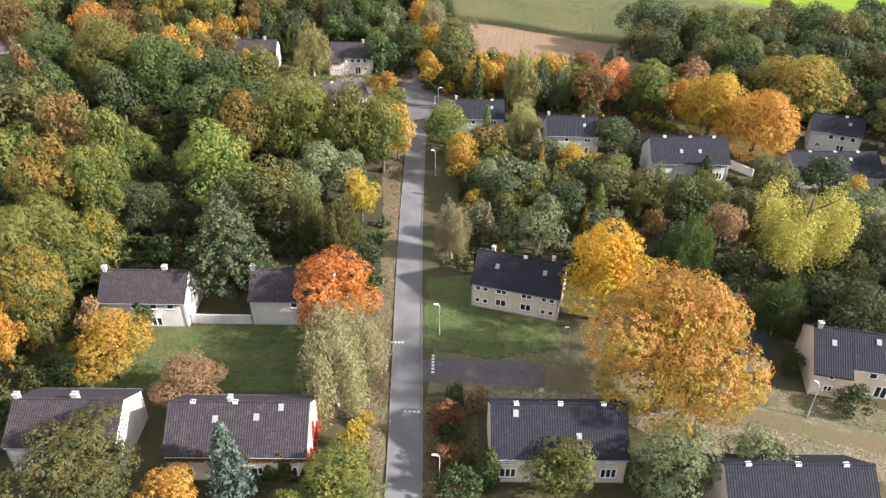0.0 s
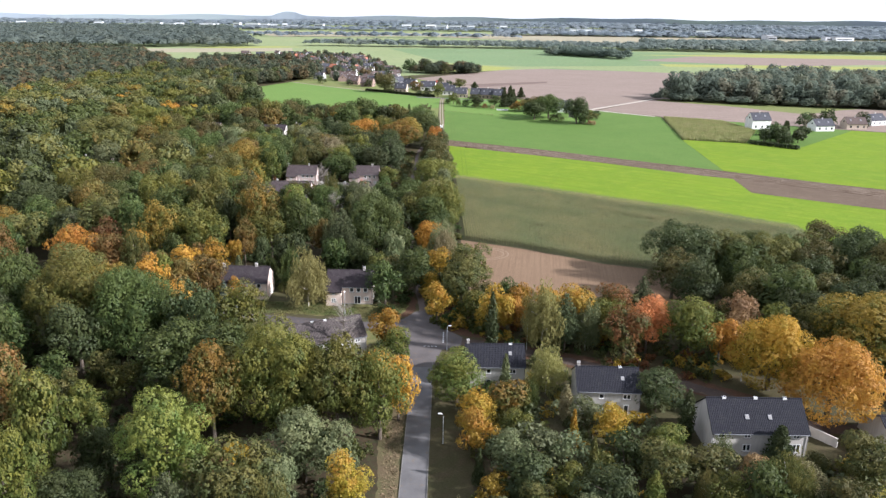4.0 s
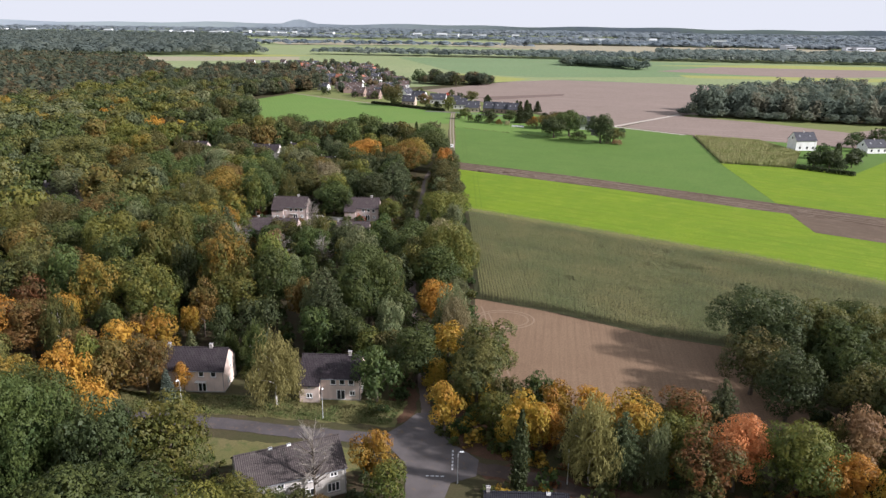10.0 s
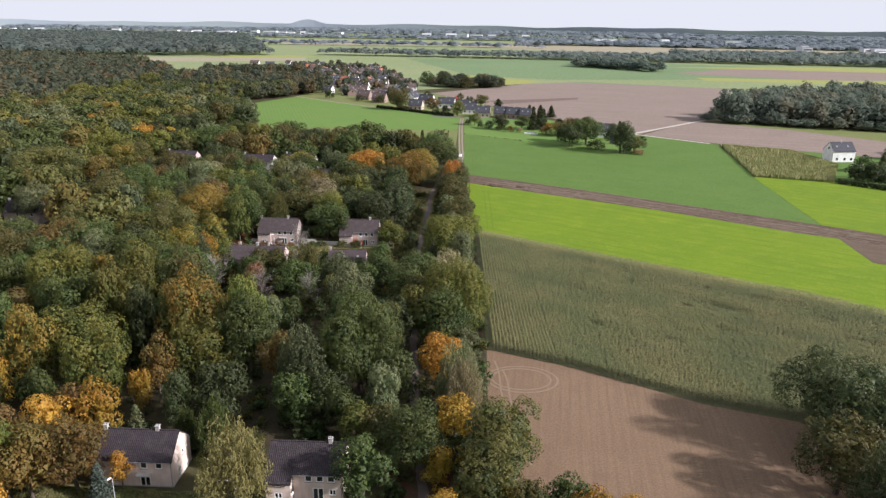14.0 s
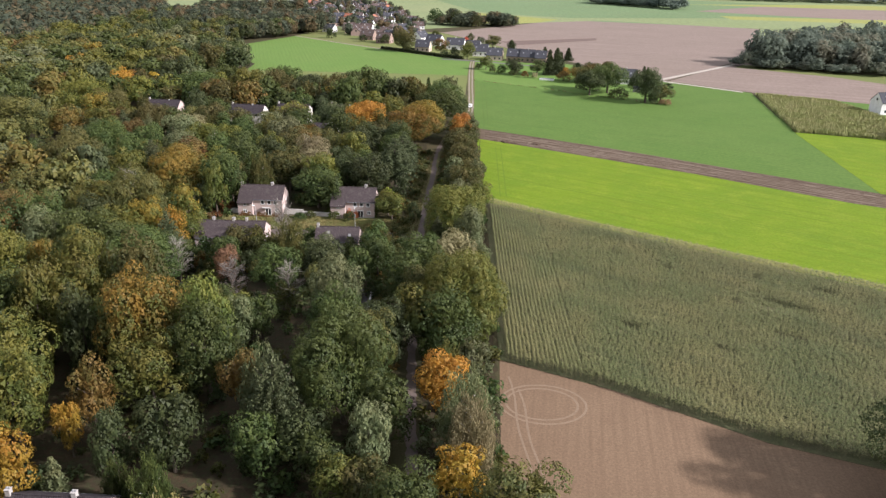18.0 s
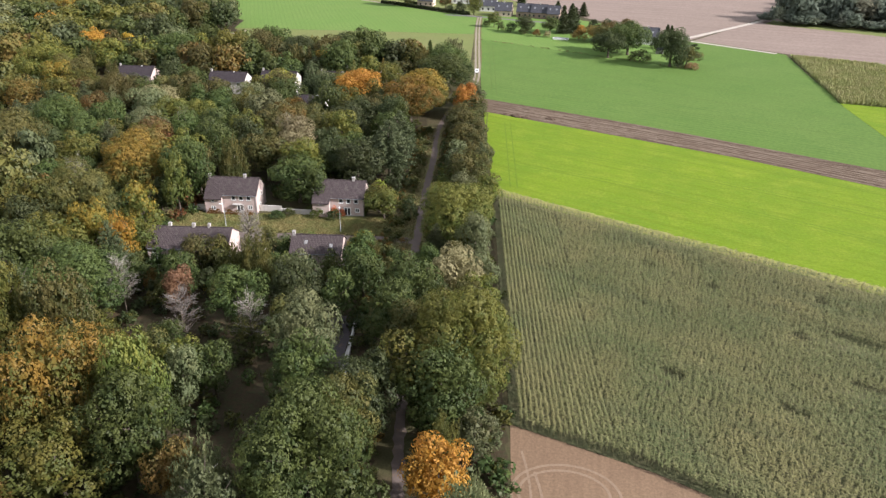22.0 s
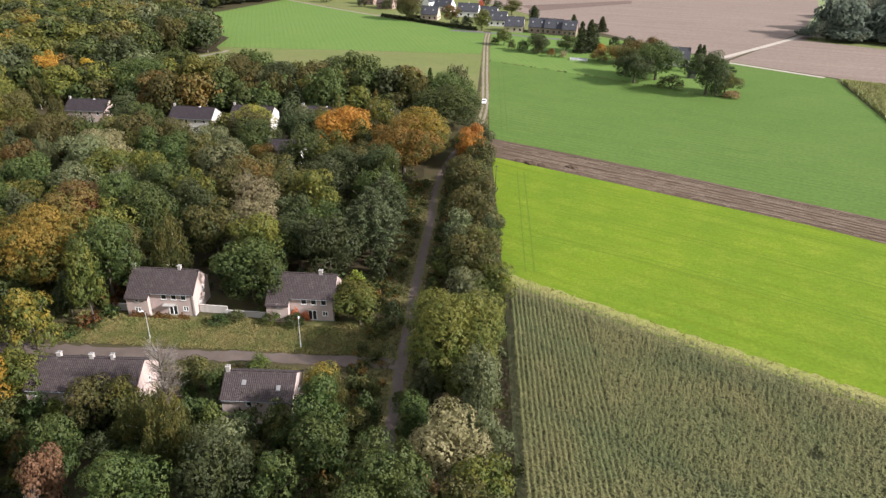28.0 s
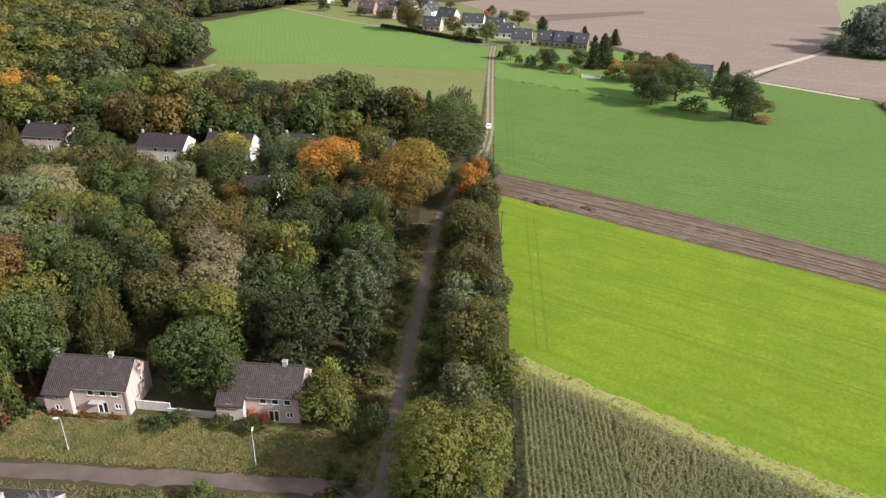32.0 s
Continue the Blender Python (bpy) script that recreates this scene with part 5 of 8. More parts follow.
SOUTH_WEST = [
    (-29.6, 50.9, 7, 3.7, "oak", "amber"),
    (-10.9, 52.3, 8, 5.6, "oak", "moss"),
    (-40.3, 53.4, 11, 7.5, "oak", "olive"),
    (-23.3, 53.6, 13, 3.1, "spruce", "blue"),
    (-10.1, 60, 7, 2.4, "shrub", "gold"),
    (-13.2, 68.3, 15, 5.4, "weep", "straw"),
    (-32.3, 68.7, 7.5, 5.1, "oak", "tan"),
    (-54.5, 71, 5, 2.1, "shrub", "olive"),
    (-48.9, 71.1, 5, 3.4, "shrub", "green"),
    (-44, 73.5, 11, 5.6, "oak", "gold"),
    (-12.9, 74.6, 13.5, 6.8, "weep", "straw"),
    (-58.7, 74.7, 12, 2.6, "oak", "amber"),
    (-56.5, 80.5, 17, 5.5, "oak", "ochre"),
    (-49.8, 81.3, 9, 3.2, "shrub", "tan"),
    (-43.7, 83.4, 6, 2.1, "shrub", "green"),
    (-15.2, 83.8, 14, 6.7, "oak", "orange"),
    (-32.6, 91.5, 18, 7, "pine", "pine"),
    (-61.3, 91.9, 17, 8.2, "oak", "lime"),
    (-54.1, 95.5, 13, 4.6, "oak", "ochre"),
    (-12.1, 97.1, 8, 3.3, "oak", "dark"),
]
SOUTH_EAST = [
    (2.6, 53.9, 6, 3.5, "shrub", "green"),
    (14.3, 54.5, 8, 4.2, "oak", "moss"),
    (26.8, 54.6, 10, 5.3, "oak", "sage"),
    (37.3, 55.4, 9, 4.2, "oak", "sage"),
    (6.1, 55.5, 7, 1.3, "column", "green"),
    (1.1, 64.9, 5, 2.5, "shrub", "rust"),
    (5.1, 68, 5, 2.4, "shrub", "tan"),
    (54.9, 68, 5, 3.3, "shrub", "dark"),
    (29.2, 68.1, 20, 11.4, "oak", "honey"),
    (49.7, 75.1, 5, 1.8, "shrub", "green"),
    (59.2, 80.8, 12, 5.2, "oak", "dark"),
    (50.3, 83.7, 12, 4.4, "weep", "green"),
    (57.6, 86.3, 10, 3.8, "oak", "dark"),
    (25.1, 86.8, 17, 7.2, "oak", "yellow"),
    (65.4, 92.4, 9, 3.6, "oak", "olive"),
    (39.7, 94.7, 16, 4.6, "weep", "green"),
    (69.3, 96, 12, 4.5, "oak", "dark"),
    (57.9, 97, 19, 9.2, "poplar", "lemon"),
    (40.8, 100.5, 10, 4.2, "oak", "dark"),
    (2.2, 103.4, 13, 3.6, "weep", "straw"),
]
SOUTH_EAST_B = [
    (12.3, 105, 7, 2.9, "oak", "dark"),
    (17.5, 106.1, 11, 4.5, "oak", "sage"),
    (41.5, 106.7, 9, 2.7, "spruce", "dark"),
    (73.7, 107.2, 13, 5.4, "oak", "sage"),
    (50, 108, 9, 3.5, "oak", "tan"),
    (53, 110.8, 7, 2.5, "oak", "tan"),
    (39, 111.3, 7, 3.1, "shrub", "bronze"),
]
EAST_SIDE = [
    (56.2, 114.2, 9, 4.1, "oak", "olive"),
    (29.4, 115.4, 9, 1.5, "column", "lime"),
    (22.8, 115.7, 9, 4.7, "oak", "dark"),
    (40.4, 115.8, 8, 3.7, "oak", "lime"),
    (49.3, 118.2, 11, 4.8, "weep", "olive"),
    (6.6, 118.8, 6, 2.7, "shrub", "gold"),
    (11.8, 120, 9, 4.3, "oak", "dark"),
    (78, 120.9, 5, 4.9, "shrub", "sage"),
    (83.4, 121, 5, 4.4, "shrub", "olive"),
    (69.7, 121.9, 5, 4.4, "shrub", "olive"),
    (40, 122.5, 8, 4.4, "oak", "olive"),
    (33.4, 122.7, 9, 4.9, "oak", "olive"),
    (52.6, 127.5, 9, 2.6, "spruce", "dark"),
    (19.3, 128.9, 7, 5.1, "shrub", "sage"),
    (13.6, 129.3, 8, 6.2, "shrub", "sage"),
    (35.9, 130.7, 7, 3.2, "oak", "lime"),
    (54.1, 130.9, 7, 2.9, "spruce", "dark"),
    (27.3, 134.9, 7, 3, "oak", "gold"),
    (40.8, 136.9, 10, 1.5, "column", "dark"),
    (49.7, 136.9, 6, 4.2, "shrub", "sage"),
]
EAST_SIDE_B = [
    (4.8, 137.7, 9, 3.8, "oak", "gold"),
    (28.2, 139.2, 6, 3.6, "shrub", "gold"),
    (68.6, 143.7, 16, 8.6, "oak", "amber"),
    (37.9, 145.9, 9, 5, "oak", "dark"),
    (1.4, 148, 11, 5.3, "oak", "lime"),
    (18.7, 152.1, 11, 4.2, "weep", "paleyellow"),
    (62.4, 154.7, 16, 7.8, "oak", "gold"),
    (85.6, 164.6, 17, 11.3, "oak", "ochre"),
    (50.5, 166.6, 15, 6.5, "oak", "lime"),
    (9, 168.4, 15, 1.4, "column", "dark"),
    (42.4, 169.8, 14, 4.9, "oak", "coral"),
    (61.4, 170.3, 12, 3.4, "oak", "tan"),
    (20.1, 170.4, 17, 5.2, "weep", "paleyellow"),
    (63.9, 174.3, 14, 4.3, "oak", "tan"),
    (34.8, 175.3, 11, 5.4, "oak", "moss"),
    (30.1, 179.2, 11, 3.9, "oak", "olive"),
    (14.3, 180.6, 9, 3.2, "oak", "amber"),
    (23, 186.3, 10, 3.3, "oak", "amber"),
    (70.7, 187.2, 14, 6.3, "oak", "olive"),
    (17.1, 187.3, 10, 3.3, "oak", "gold"),
]
EAST_SIDE_C = [
    (59.5, 191.2, 15, 5.9, "oak", "dark"),
    (75, 194.9, 15, 6.4, "oak", "green"),
    (4.6, 201.3, 15, 7, "oak", "olive"),
    (57, 201.3, 14, 6.9, "oak", "olive"),
    (94.9, 204.5, 16, 7.4, "oak", "olive"),
    (75.8, 205.7, 15, 7.1, "oak", "green"),
    (85.2, 208.5, 16, 7.8, "oak", "olive"),
    (63.7, 215.6, 17, 10.7, "oak", "dark"),
    (-1.5, 217.6, 15, 4.3, "weep", "straw"),
]
WEST_WOOD = [
    (-46.5, 101.2, 7, 3.3, "shrub", "dark"),
    (-64.6, 106.6, 22, 7.2, "oak", "ochre"),
    (-57.6, 106.9, 21, 5.1, "oak", "moss"),
    (-16.1, 108.7, 5, 3, "shrub", "lime"),
    (-51.7, 110.5, 11, 5.5, "oak", "dark"),
    (-24.8, 114.9, 11, 3.7, "oak", "sage"),
    (-14.4, 115.7, 11, 3.3, "oak", "honey"),
    (-39.8, 116.1, 20, 6.9, "oak", "lime"),
    (-34.5, 118.6, 8, 3.4, "oak", "tan"),
    (-60.5, 121.3, 21, 4.7, "oak", "moss"),
    (-53.3, 121.6, 11, 3, "oak", "dark"),
    (-32.1, 122.1, 9, 2.2, "oak", "gold"),
    (-17.3, 122.5, 12, 3.9, "oak", "sage"),
    (-22.3, 123.4, 13, 5.9, "oak", "sage"),
    (-71.8, 129.6, 21, 6.5, "oak", "rustgreen"),
    (-19, 135.5, 19.5, 6.6, "oak", "moss"),
    (-11.8, 135.5, 18, 5.4, "oak", "lime"),
    (-39.5, 133.5, 18.5, 6.0, "oak", "ochre"),
    (-29.5, 137.5, 20.5, 8.4, "oak", "moss"),
    (-84.8, 149.9, 20, 4.3, "oak", "green"),
]
WEST_WOOD_B = [
    (-27.3, 150, 11, 6.3, "oak", "moss"),
    (-9.0, 141.5, 14, 3.6, "oak", "amber"),
    (-94.2, 158.9, 20, 4.2, "oak", "rustgreen"),
    (-20, 159.7, 5, 2.8, "shrub", "bronze"),
    (-51.3, 160.4, 20, 5.8, "oak", "dark"),
    (-24.4, 162.6, 5, 3.3, "shrub", "olive"),
    (-10.8, 163.1, 9, 3.1, "oak", "moss"),
    (-64.7, 163.5, 21, 8, "oak", "green"),
    (-43.7, 165.3, 18, 6.5, "oak", "moss"),
    (-78.5, 166.6, 21, 9.4, "oak", "moss"),
    (-21.7, 163.6, 14, 4.4, "bare", "bark"),
    (-13.4, 147.6, 10.5, 4.4, "oak", "amber"),
    (-18.6, 149.4, 9.5, 3.6, "oak", "rustgreen"),
    (-13.3, 168.2, 11, 3.7, "oak", "gold"),
    (-96.8, 174.8, 20, 7.8, "oak", "green"),
    (-76.3, 178.2, 17, 6.5, "oak", "ochre"),
    (-62, 178.6, 13, 3.9, "oak", "amber"),
    (-69.8, 185.7, 16, 4.3, "oak", "amber"),
    (-88, 186.1, 18, 8, "oak", "olive"),
    (-65.3, 192.1, 13, 4.7, "oak", "bronze"),
    (-69.3, 192.4, 15, 3.6, "oak", "moss"),
    (-55.8, 193.5, 7, 1.8, "spruce", "blue"),
]
WEST_WOOD_C = [
    (-16, 194.7, 12, 4.7, "oak", "green"),
    (-60.4, 195.4, 13, 5.1, "oak", "bronze"),
    (-34.8, 192.8, 16, 5.6, "weep", "paleyellow"),
    (-53.6, 196.2, 7, 2.1, "oak", "amber"),
    (-67.6, 196.7, 12, 4.5, "oak", "bronze"),
    (-74.9, 198.9, 13, 4.4, "oak", "rust"),
]
MID_WOOD = [
    (-41.2, 203.8, 13, 3.2, "weep", "green"),
    (-66.9, 201.4, 13, 4.8, "oak", "amber"),
    (-62.4, 205.8, 13, 4.4, "oak", "gold"),
    (-55.6, 206.5, 9, 2.3, "spruce", "sage"),
    (-47.6, 207.1, 9, 2.4, "weep", "green"),
    (-66.4, 208.1, 12, 4, "oak", "rust"),
    (-73.3, 209.8, 14, 3.5, "oak", "green"),
    (-100.6, 209.9, 15, 7.3, "oak", "amber"),
    (-91.2, 210, 14, 6, "oak", "rust"),
    (-50.6, 212.3, 13, 3.1, "oak", "dark"),
    (-22.8, 213.3, 11, 4, "oak", "green"),
    (-31.1, 214.2, 12, 4, "oak", "green"),
    (-85.6, 214.7, 14, 4.4, "oak", "gold"),
    (-43.6, 215, 14, 4.7, "oak", "dark"),
    (-25.3, 216, 11, 4.7, "oak", "dark"),
    (-59.7, 217.1, 11, 2, "oak", "gold"),
    (-67.2, 217.3, 19, 6.3, "oak", "moss"),
    (-82, 221.5, 20, 5.4, "oak", "ochre"),
    (-97.4, 221.6, 14, 4.7, "oak", "rust"),
    (-58.6, 222.2, 14, 3.8, "oak", "bronze"),
]
MID_WOOD_B = [
    (-92, 227.9, 20, 6.2, "oak", "green"),
    (-21.7, 228.3, 20, 8.5, "oak", "green"),
    (-37.5, 229, 13, 3.8, "oak", "bronze"),
    (-44.7, 232.8, 18.3, 6.4, "oak", "green"),
    (-66.6, 236.3, 19, 3.5, "oak", "dark"),
    (-57.7, 236.7, 23, 6.5, "oak", "ochre"),
    (-46.5, 238.9, 22, 4.1, "oak", "lime"),
    (-84.1, 239.7, 21, 6.7, "oak", "green"),
    (-76.1, 239.8, 22, 4, "oak", "moss"),
    (-49.8, 243.3, 16, 4.3, "oak", "moss"),
    (-74.8, 245.6, 21, 7.5, "oak", "moss"),
    (-60.7, 245.8, 17, 7.7, "oak", "ochre"),
    (-111, 247.2, 15, 6.4, "oak", "moss"),
    (-44.9, 249.5, 12.3, 3, "oak", "sage"),
    (-41.6, 252.4, 11.2, 3.5, "oak", "green"),
    (-60.2, 253.3, 10.9, 4.8, "oak", "ochre"),
    (-93.5, 253.8, 21, 8.6, "oak", "moss"),
    (-65.2, 254.3, 22, 5.5, "oak", "olive"),
]
MID_WOOD_C = [
    (-75.8, 255.8, 22, 6.1, "oak", "moss"),
    (-86.9, 259.5, 18, 3.3, "oak", "ochre"),
    (-33.3, 263.9, 12, 3.1, "oak", "olive"),
    (-65.5, 265, 7, 3.1, "oak", "moss"),
    (-101.9, 266.5, 14, 5.4, "oak", "moss"),
    (-74.5, 272.5, 15, 10.4, "oak", "green"),
    (-118.4, 273.2, 19, 8, "oak", "olive"),
    (-95.3, 275.2, 18, 5.8, "oak", "sage"),
]
MID_WOOD_D = [
    (-101.9, 283, 20, 7.3, "oak", "green"),
    (-110.2, 283.4, 18, 8.8, "oak", "rust"),
    (-43.6, 283.4, 15, 4.2, "weep", "olive"),
    (-23.8, 283.8, 11, 4.3, "oak", "green"),
    (-74.3, 290.5, 13, 3.8, "oak", "gold"),
    (-25.4, 290.5, 12, 4.1, "oak", "green"),
    (-47.7, 291.9, 16, 3.5, "bare", "bark"),
    (-71.5, 294.8, 11, 3.9, "oak", "moss"),
    (-137.6, 299.1, 15, 5.4, "spruce", "sage"),
    (-87.7, 302.1, 19, 8.1, "oak", "olive"),
    (-76.1, 306.2, 14, 4.5, "oak", "ochre"),
]
LANE_TREES = [
    (-15.5, 209.4, 9, 3.6, "oak", "olive"),
    (-2.8, 211.4, 10, 4.2, "oak", "gold"),
    (-15.6, 214.5, 14, 3.1, "oak", "sage"),
    (-15.5, 218.2, 12, 3, "oak", "sage"),
    (-6.0, 232, 12.5, 4.3, "oak", "amber"),
    (-2.4, 223, 15, 5.3, "weep", "sage"),
    (-3.4, 256, 19, 8.6, "oak", "lime"),
    (-15.6, 267.2, 14, 5.9, "oak", "green"),
    (-10, 269.6, 13, 3.9, "oak", "green"),
    (-3.1, 272.2, 13, 4.3, "oak", "olive"),
    (-13.6, 274.8, 15, 5.8, "oak", "green"),
    (-8.6, 275.5, 10, 1.7, "oak", "tan"),
    (-6.2, 284, 13, 5.5, "oak", "straw"),
    (-12.2, 292.3, 9, 2.8, "oak", "green"),
    (-2.9, 296, 15, 3.9, "oak", "sage"),
    (-7.1, 310.3, 15, 8.7, "oak", "lime"),
    (-19, 322.1, 7, 2.4, "shrub", "dark"),
    (-5.9, 324.2, 12, 4.1, "oak", "sage"),
    (-5.7, 339.2, 14, 6.1, "oak", "olive"),
    (-7.2, 362.1, 13, 5.9, "oak", "olive"),
]
LANE_TREES_B = [
    (-8.9, 385.7, 12, 6.1, "oak", "olive"),
    (-9.2, 410.5, 12, 3.7, "oak", "amber"),
    (-8.3, 420.4, 11, 4, "oak", "amber"),
    (-18.6, 449.7, 15, 12.7, "oak", "green"),
    (-18, 463.4, 16, 10.6, "oak", "green"),
]
NORTH_WOOD = [
    (-156.2, 317.6, 12, 3.9, "oak", "amber"),
    (-73.2, 318.1, 17, 3.6, "oak", "moss"),
    (-50.8, 320.2, 2.5, 2.5, "shrub", "green"),
    (-37.1, 320.9, 3, 2.1, "shrub", "green"),
    (-98.2, 320.9, 14, 3.9, "bare", "bark"),
    (-41.3, 321.9, 3, 2.5, "shrub", "moss"),
    (-25.2, 322.5, 8, 4.5, "oak", "lime"),
    (-26.8, 326, 8, 4.5, "oak", "moss"),
    (-73.8, 326.9, 18, 6.4, "oak", "green"),
    (-47.6, 330.4, 13, 7.1, "oak", "green"),
    (-89.2, 330.5, 17, 9.3, "oak", "ochre"),
    (-121.9, 334.3, 20, 10.2, "oak", "olive"),
    (-95.1, 337.4, 15, 5.1, "oak", "moss"),
    (-151.1, 338.7, 16, 6.8, "oak", "sage"),
    (-23.9, 340.1, 9, 4.2, "shrub", "dark"),
    (-91, 343.6, 16, 7.6, "oak", "bronze"),
    (-73.8, 346.4, 17, 6.3, "oak", "green"),
    (-27.2, 348.9, 17, 8.1, "pine", "pine"),
    (-52.4, 348.9, 14, 7.6, "oak", "straw"),
]
NORTH_WOOD_B = [
    (-141.6, 349, 12, 6.3, "oak", "paleyellow"),
    (-91.6, 351.7, 15, 7.7, "oak", "rust"),
    (-45.4, 352.6, 15, 4.3, "oak", "dark"),
    (-67.5, 353, 16, 5.7, "oak", "dark"),
    (-84.2, 354, 17, 5.8, "oak", "green"),
    (-54.5, 356.7, 16, 6.4, "oak", "straw"),
    (-124, 359.9, 18, 8.2, "oak", "green"),
    (-89.2, 363.1, 14, 2.3, "bare", "bark"),
    (-58.2, 363.9, 14, 2.2, "bare", "bark"),
    (-43.8, 374.3, 15, 6.8, "oak", "dark"),
    (-169.8, 379.9, 21, 14.5, "oak", "olive"),
    (-44.9, 381.8, 12, 4, "oak", "dark"),
    (-107.1, 382.1, 16, 7.6, "oak", "sage"),
    (-75.8, 382.8, 16, 6.3, "oak", "moss"),
    (-40.8, 384.9, 14, 6.1, "oak", "dark"),
    (-108.9, 393.3, 13, 8.9, "oak", "straw"),
    (-155.8, 393.4, 16, 7, "oak", "bronze"),
]
NORTH_WOOD_C = [
    (-183.4, 402.9, 16, 13.6, "oak", "dark"),
    (-154.3, 413.4, 17, 7.7, "oak", "ochre"),
    (-24.6, 416.6, 16, 10.5, "oak", "ochre"),
    (-152.1, 420.3, 17, 8.6, "oak", "olive"),
    (-48, 420.4, 14, 9.4, "oak", "amber"),
    (-118.8, 427, 16, 6.8, "oak", "dark"),
    (-168.6, 431.2, 19, 11.1, "oak", "moss"),
    (-80.2, 432.7, 10.5, 7.6, "oak", "citron"),
    (-137.3, 478.4, 15, 11, "oak", "green"),
    (-83.6, 478.9, 15, 8.8, "oak", "dark"),
    (-175.2, 483.3, 14, 4.5, "oak", "amber"),
    (-35.9, 484.8, 14, 7.1, "oak", "tan"),
    (-205.1, 485, 13, 6.6, "oak", "rust"),
    (-101.1, 485.5, 16, 9.9, "oak", "olive"),
    (-163.1, 486.3, 14, 4, "oak", "gold"),
    (-65.1, 487.4, 15, 10, "oak", "dark"),
]
NORTH_WOOD_D = [
    (-181.4, 489.7, 15, 5.5, "oak", "amber"),
    (-177.5, 493.3, 13, 4.9, "oak", "amber"),
    (-226.9, 534.2, 15, 6.7, "oak", "amber"),
    (-298.3, 584.7, 16, 11, "oak", "rust"),
]
CLEARED = [
    (-46.4, 252.8, 11.1, 3.6, "oak", "moss"),
    (-52.7, 255.1, 10.3, 4.1, "oak", "olive"),
    (-28.1, 256.9, 17, 5.5, "oak", "sage"),
    (-52.7, 262.7, 7.5, 3.4, "oak", "green"),
    (-40.6, 263.7, 7.2, 3.2, "oak", "olive"),
    (-44, 271.8, 13, 5.5, "oak", "green"),
    (-55.6, 274.5, 12, 2.9, "oak", "tan"),
    (-26.7, 275.1, 11, 3.6, "oak", "green"),
    (-34.7, 275.6, 13.2, 5.2, "oak", "dark"),
    (-35.6, 280.4, 11.9, 4.3, "oak", "sage"),
    (-58.1, 280.5, 11, 3.7, "oak", "green"),
    (-49.1, 285.8, 10.4, 4, "weep", "olive"),
    (-65.1, 396.4, 10.3, 5.1, "oak", "ochre"),
    (-125.2, 399.8, 15.6, 7.8, "oak", "olive"),
    (-27.1, 402.7, 16, 10.3, "oak", "ochre"),
    (-95.3, 410.1, 12.5, 6.2, "oak", "olive"),
    (-138, 420.4, 10.1, 5, "oak", "olive"),
    (-62.3, 430.9, 11.5, 5, "oak", "sage"),
    (-80, 439.7, 8.1, 4, "oak", "lime"),
]
GARDEN_EDGE = [
    (-66.3, 274.7, 12, 4.3, "bare", "bark"),
    (-51.1, 264.9, 12, 4.3, "bare", "bark"),
    (-39.3, 264.2, 12, 4.1, "bare", "bark"),
    (-47.8, 292.8, 14, 3.9, "bare", "bark"),
    (-36.7, 294.7, 6.5, 3.1, "shrub", "moss"),
    (-31.4, 295, 6, 2.4, "shrub", "citron"),
    (-26.8, 299.8, 7.5, 3, "oak", "ochre"),
    (-39.3, 307.1, 3.6, 2.3, "shrub", "lime"),
    (-19.2, 294.6, 7, 2.9, "shrub", "green"),
    (-57.9, 289.7, 10, 4.2, "oak", "olive"),
    (-53.8, 292, 9, 3, "oak", "moss"),
    (-47, 301.1, 7, 2.7, "oak", "olive"),
    (-42, 297.6, 7, 2.2, "oak", "green"),
    (-27.3, 330.8, 8, 2.9, "shrub", "citron"),
    (-42.5, 326.2, 12, 3.8, "oak", "green"),
    (-33.6, 329.6, 3, 2, "shrub", "moss"),
    (-43.5, 324.6, 2.6, 1.9, "shrub", "moss"),
    (-48.4, 321.9, 2.2, 2.3, "shrub", "olive"),
    (-9.2, 202.4, 13, 5.8, "oak", "green"),
    (-5.3, 199.9, 8, 3.1, "oak", "gold"),
    (-2.8, 183.9, 11, 3.7, "oak", "gold"),
    (2.9, 193.4, 13, 6, "oak", "olive"),
    (5.5, 184.3, 9, 3.3, "oak", "moss"),
    (8.1, 188.9, 10, 2.9, "oak", "olive"),
    (-19.2, 209.6, 9, 3.4, "oak", "lime"),
    (-43.5, 203, 3, 1.6, "shrub", "moss"),
]
for rows in (GARDEN_EDGE, CLEARED, SOUTH_WEST, SOUTH_EAST, SOUTH_EAST_B, EAST_SIDE, EAST_SIDE_B, EAST_SIDE_C, WEST_WOOD, WEST_WOOD_B, WEST_WOOD_C, MID_WOOD, MID_WOOD_B, MID_WOOD_C, MID_WOOD_D, LANE_TREES, LANE_TREES_B, NORTH_WOOD, NORTH_WOOD_B, NORTH_WOOD_C, NORTH_WOOD_D):
    for row in rows:
        tree(*row)


def inside(x, y, poly):
    hit_ = False
    for (x0, y0), (x1, y1) in zip(poly, poly[1:] + poly[:1]):
        if (y0 > y) != (y1 > y) and x < x0 + (y - y0) * (x1 - x0) / (y1 - y0):
            hit_ = not hit_
    return hit_


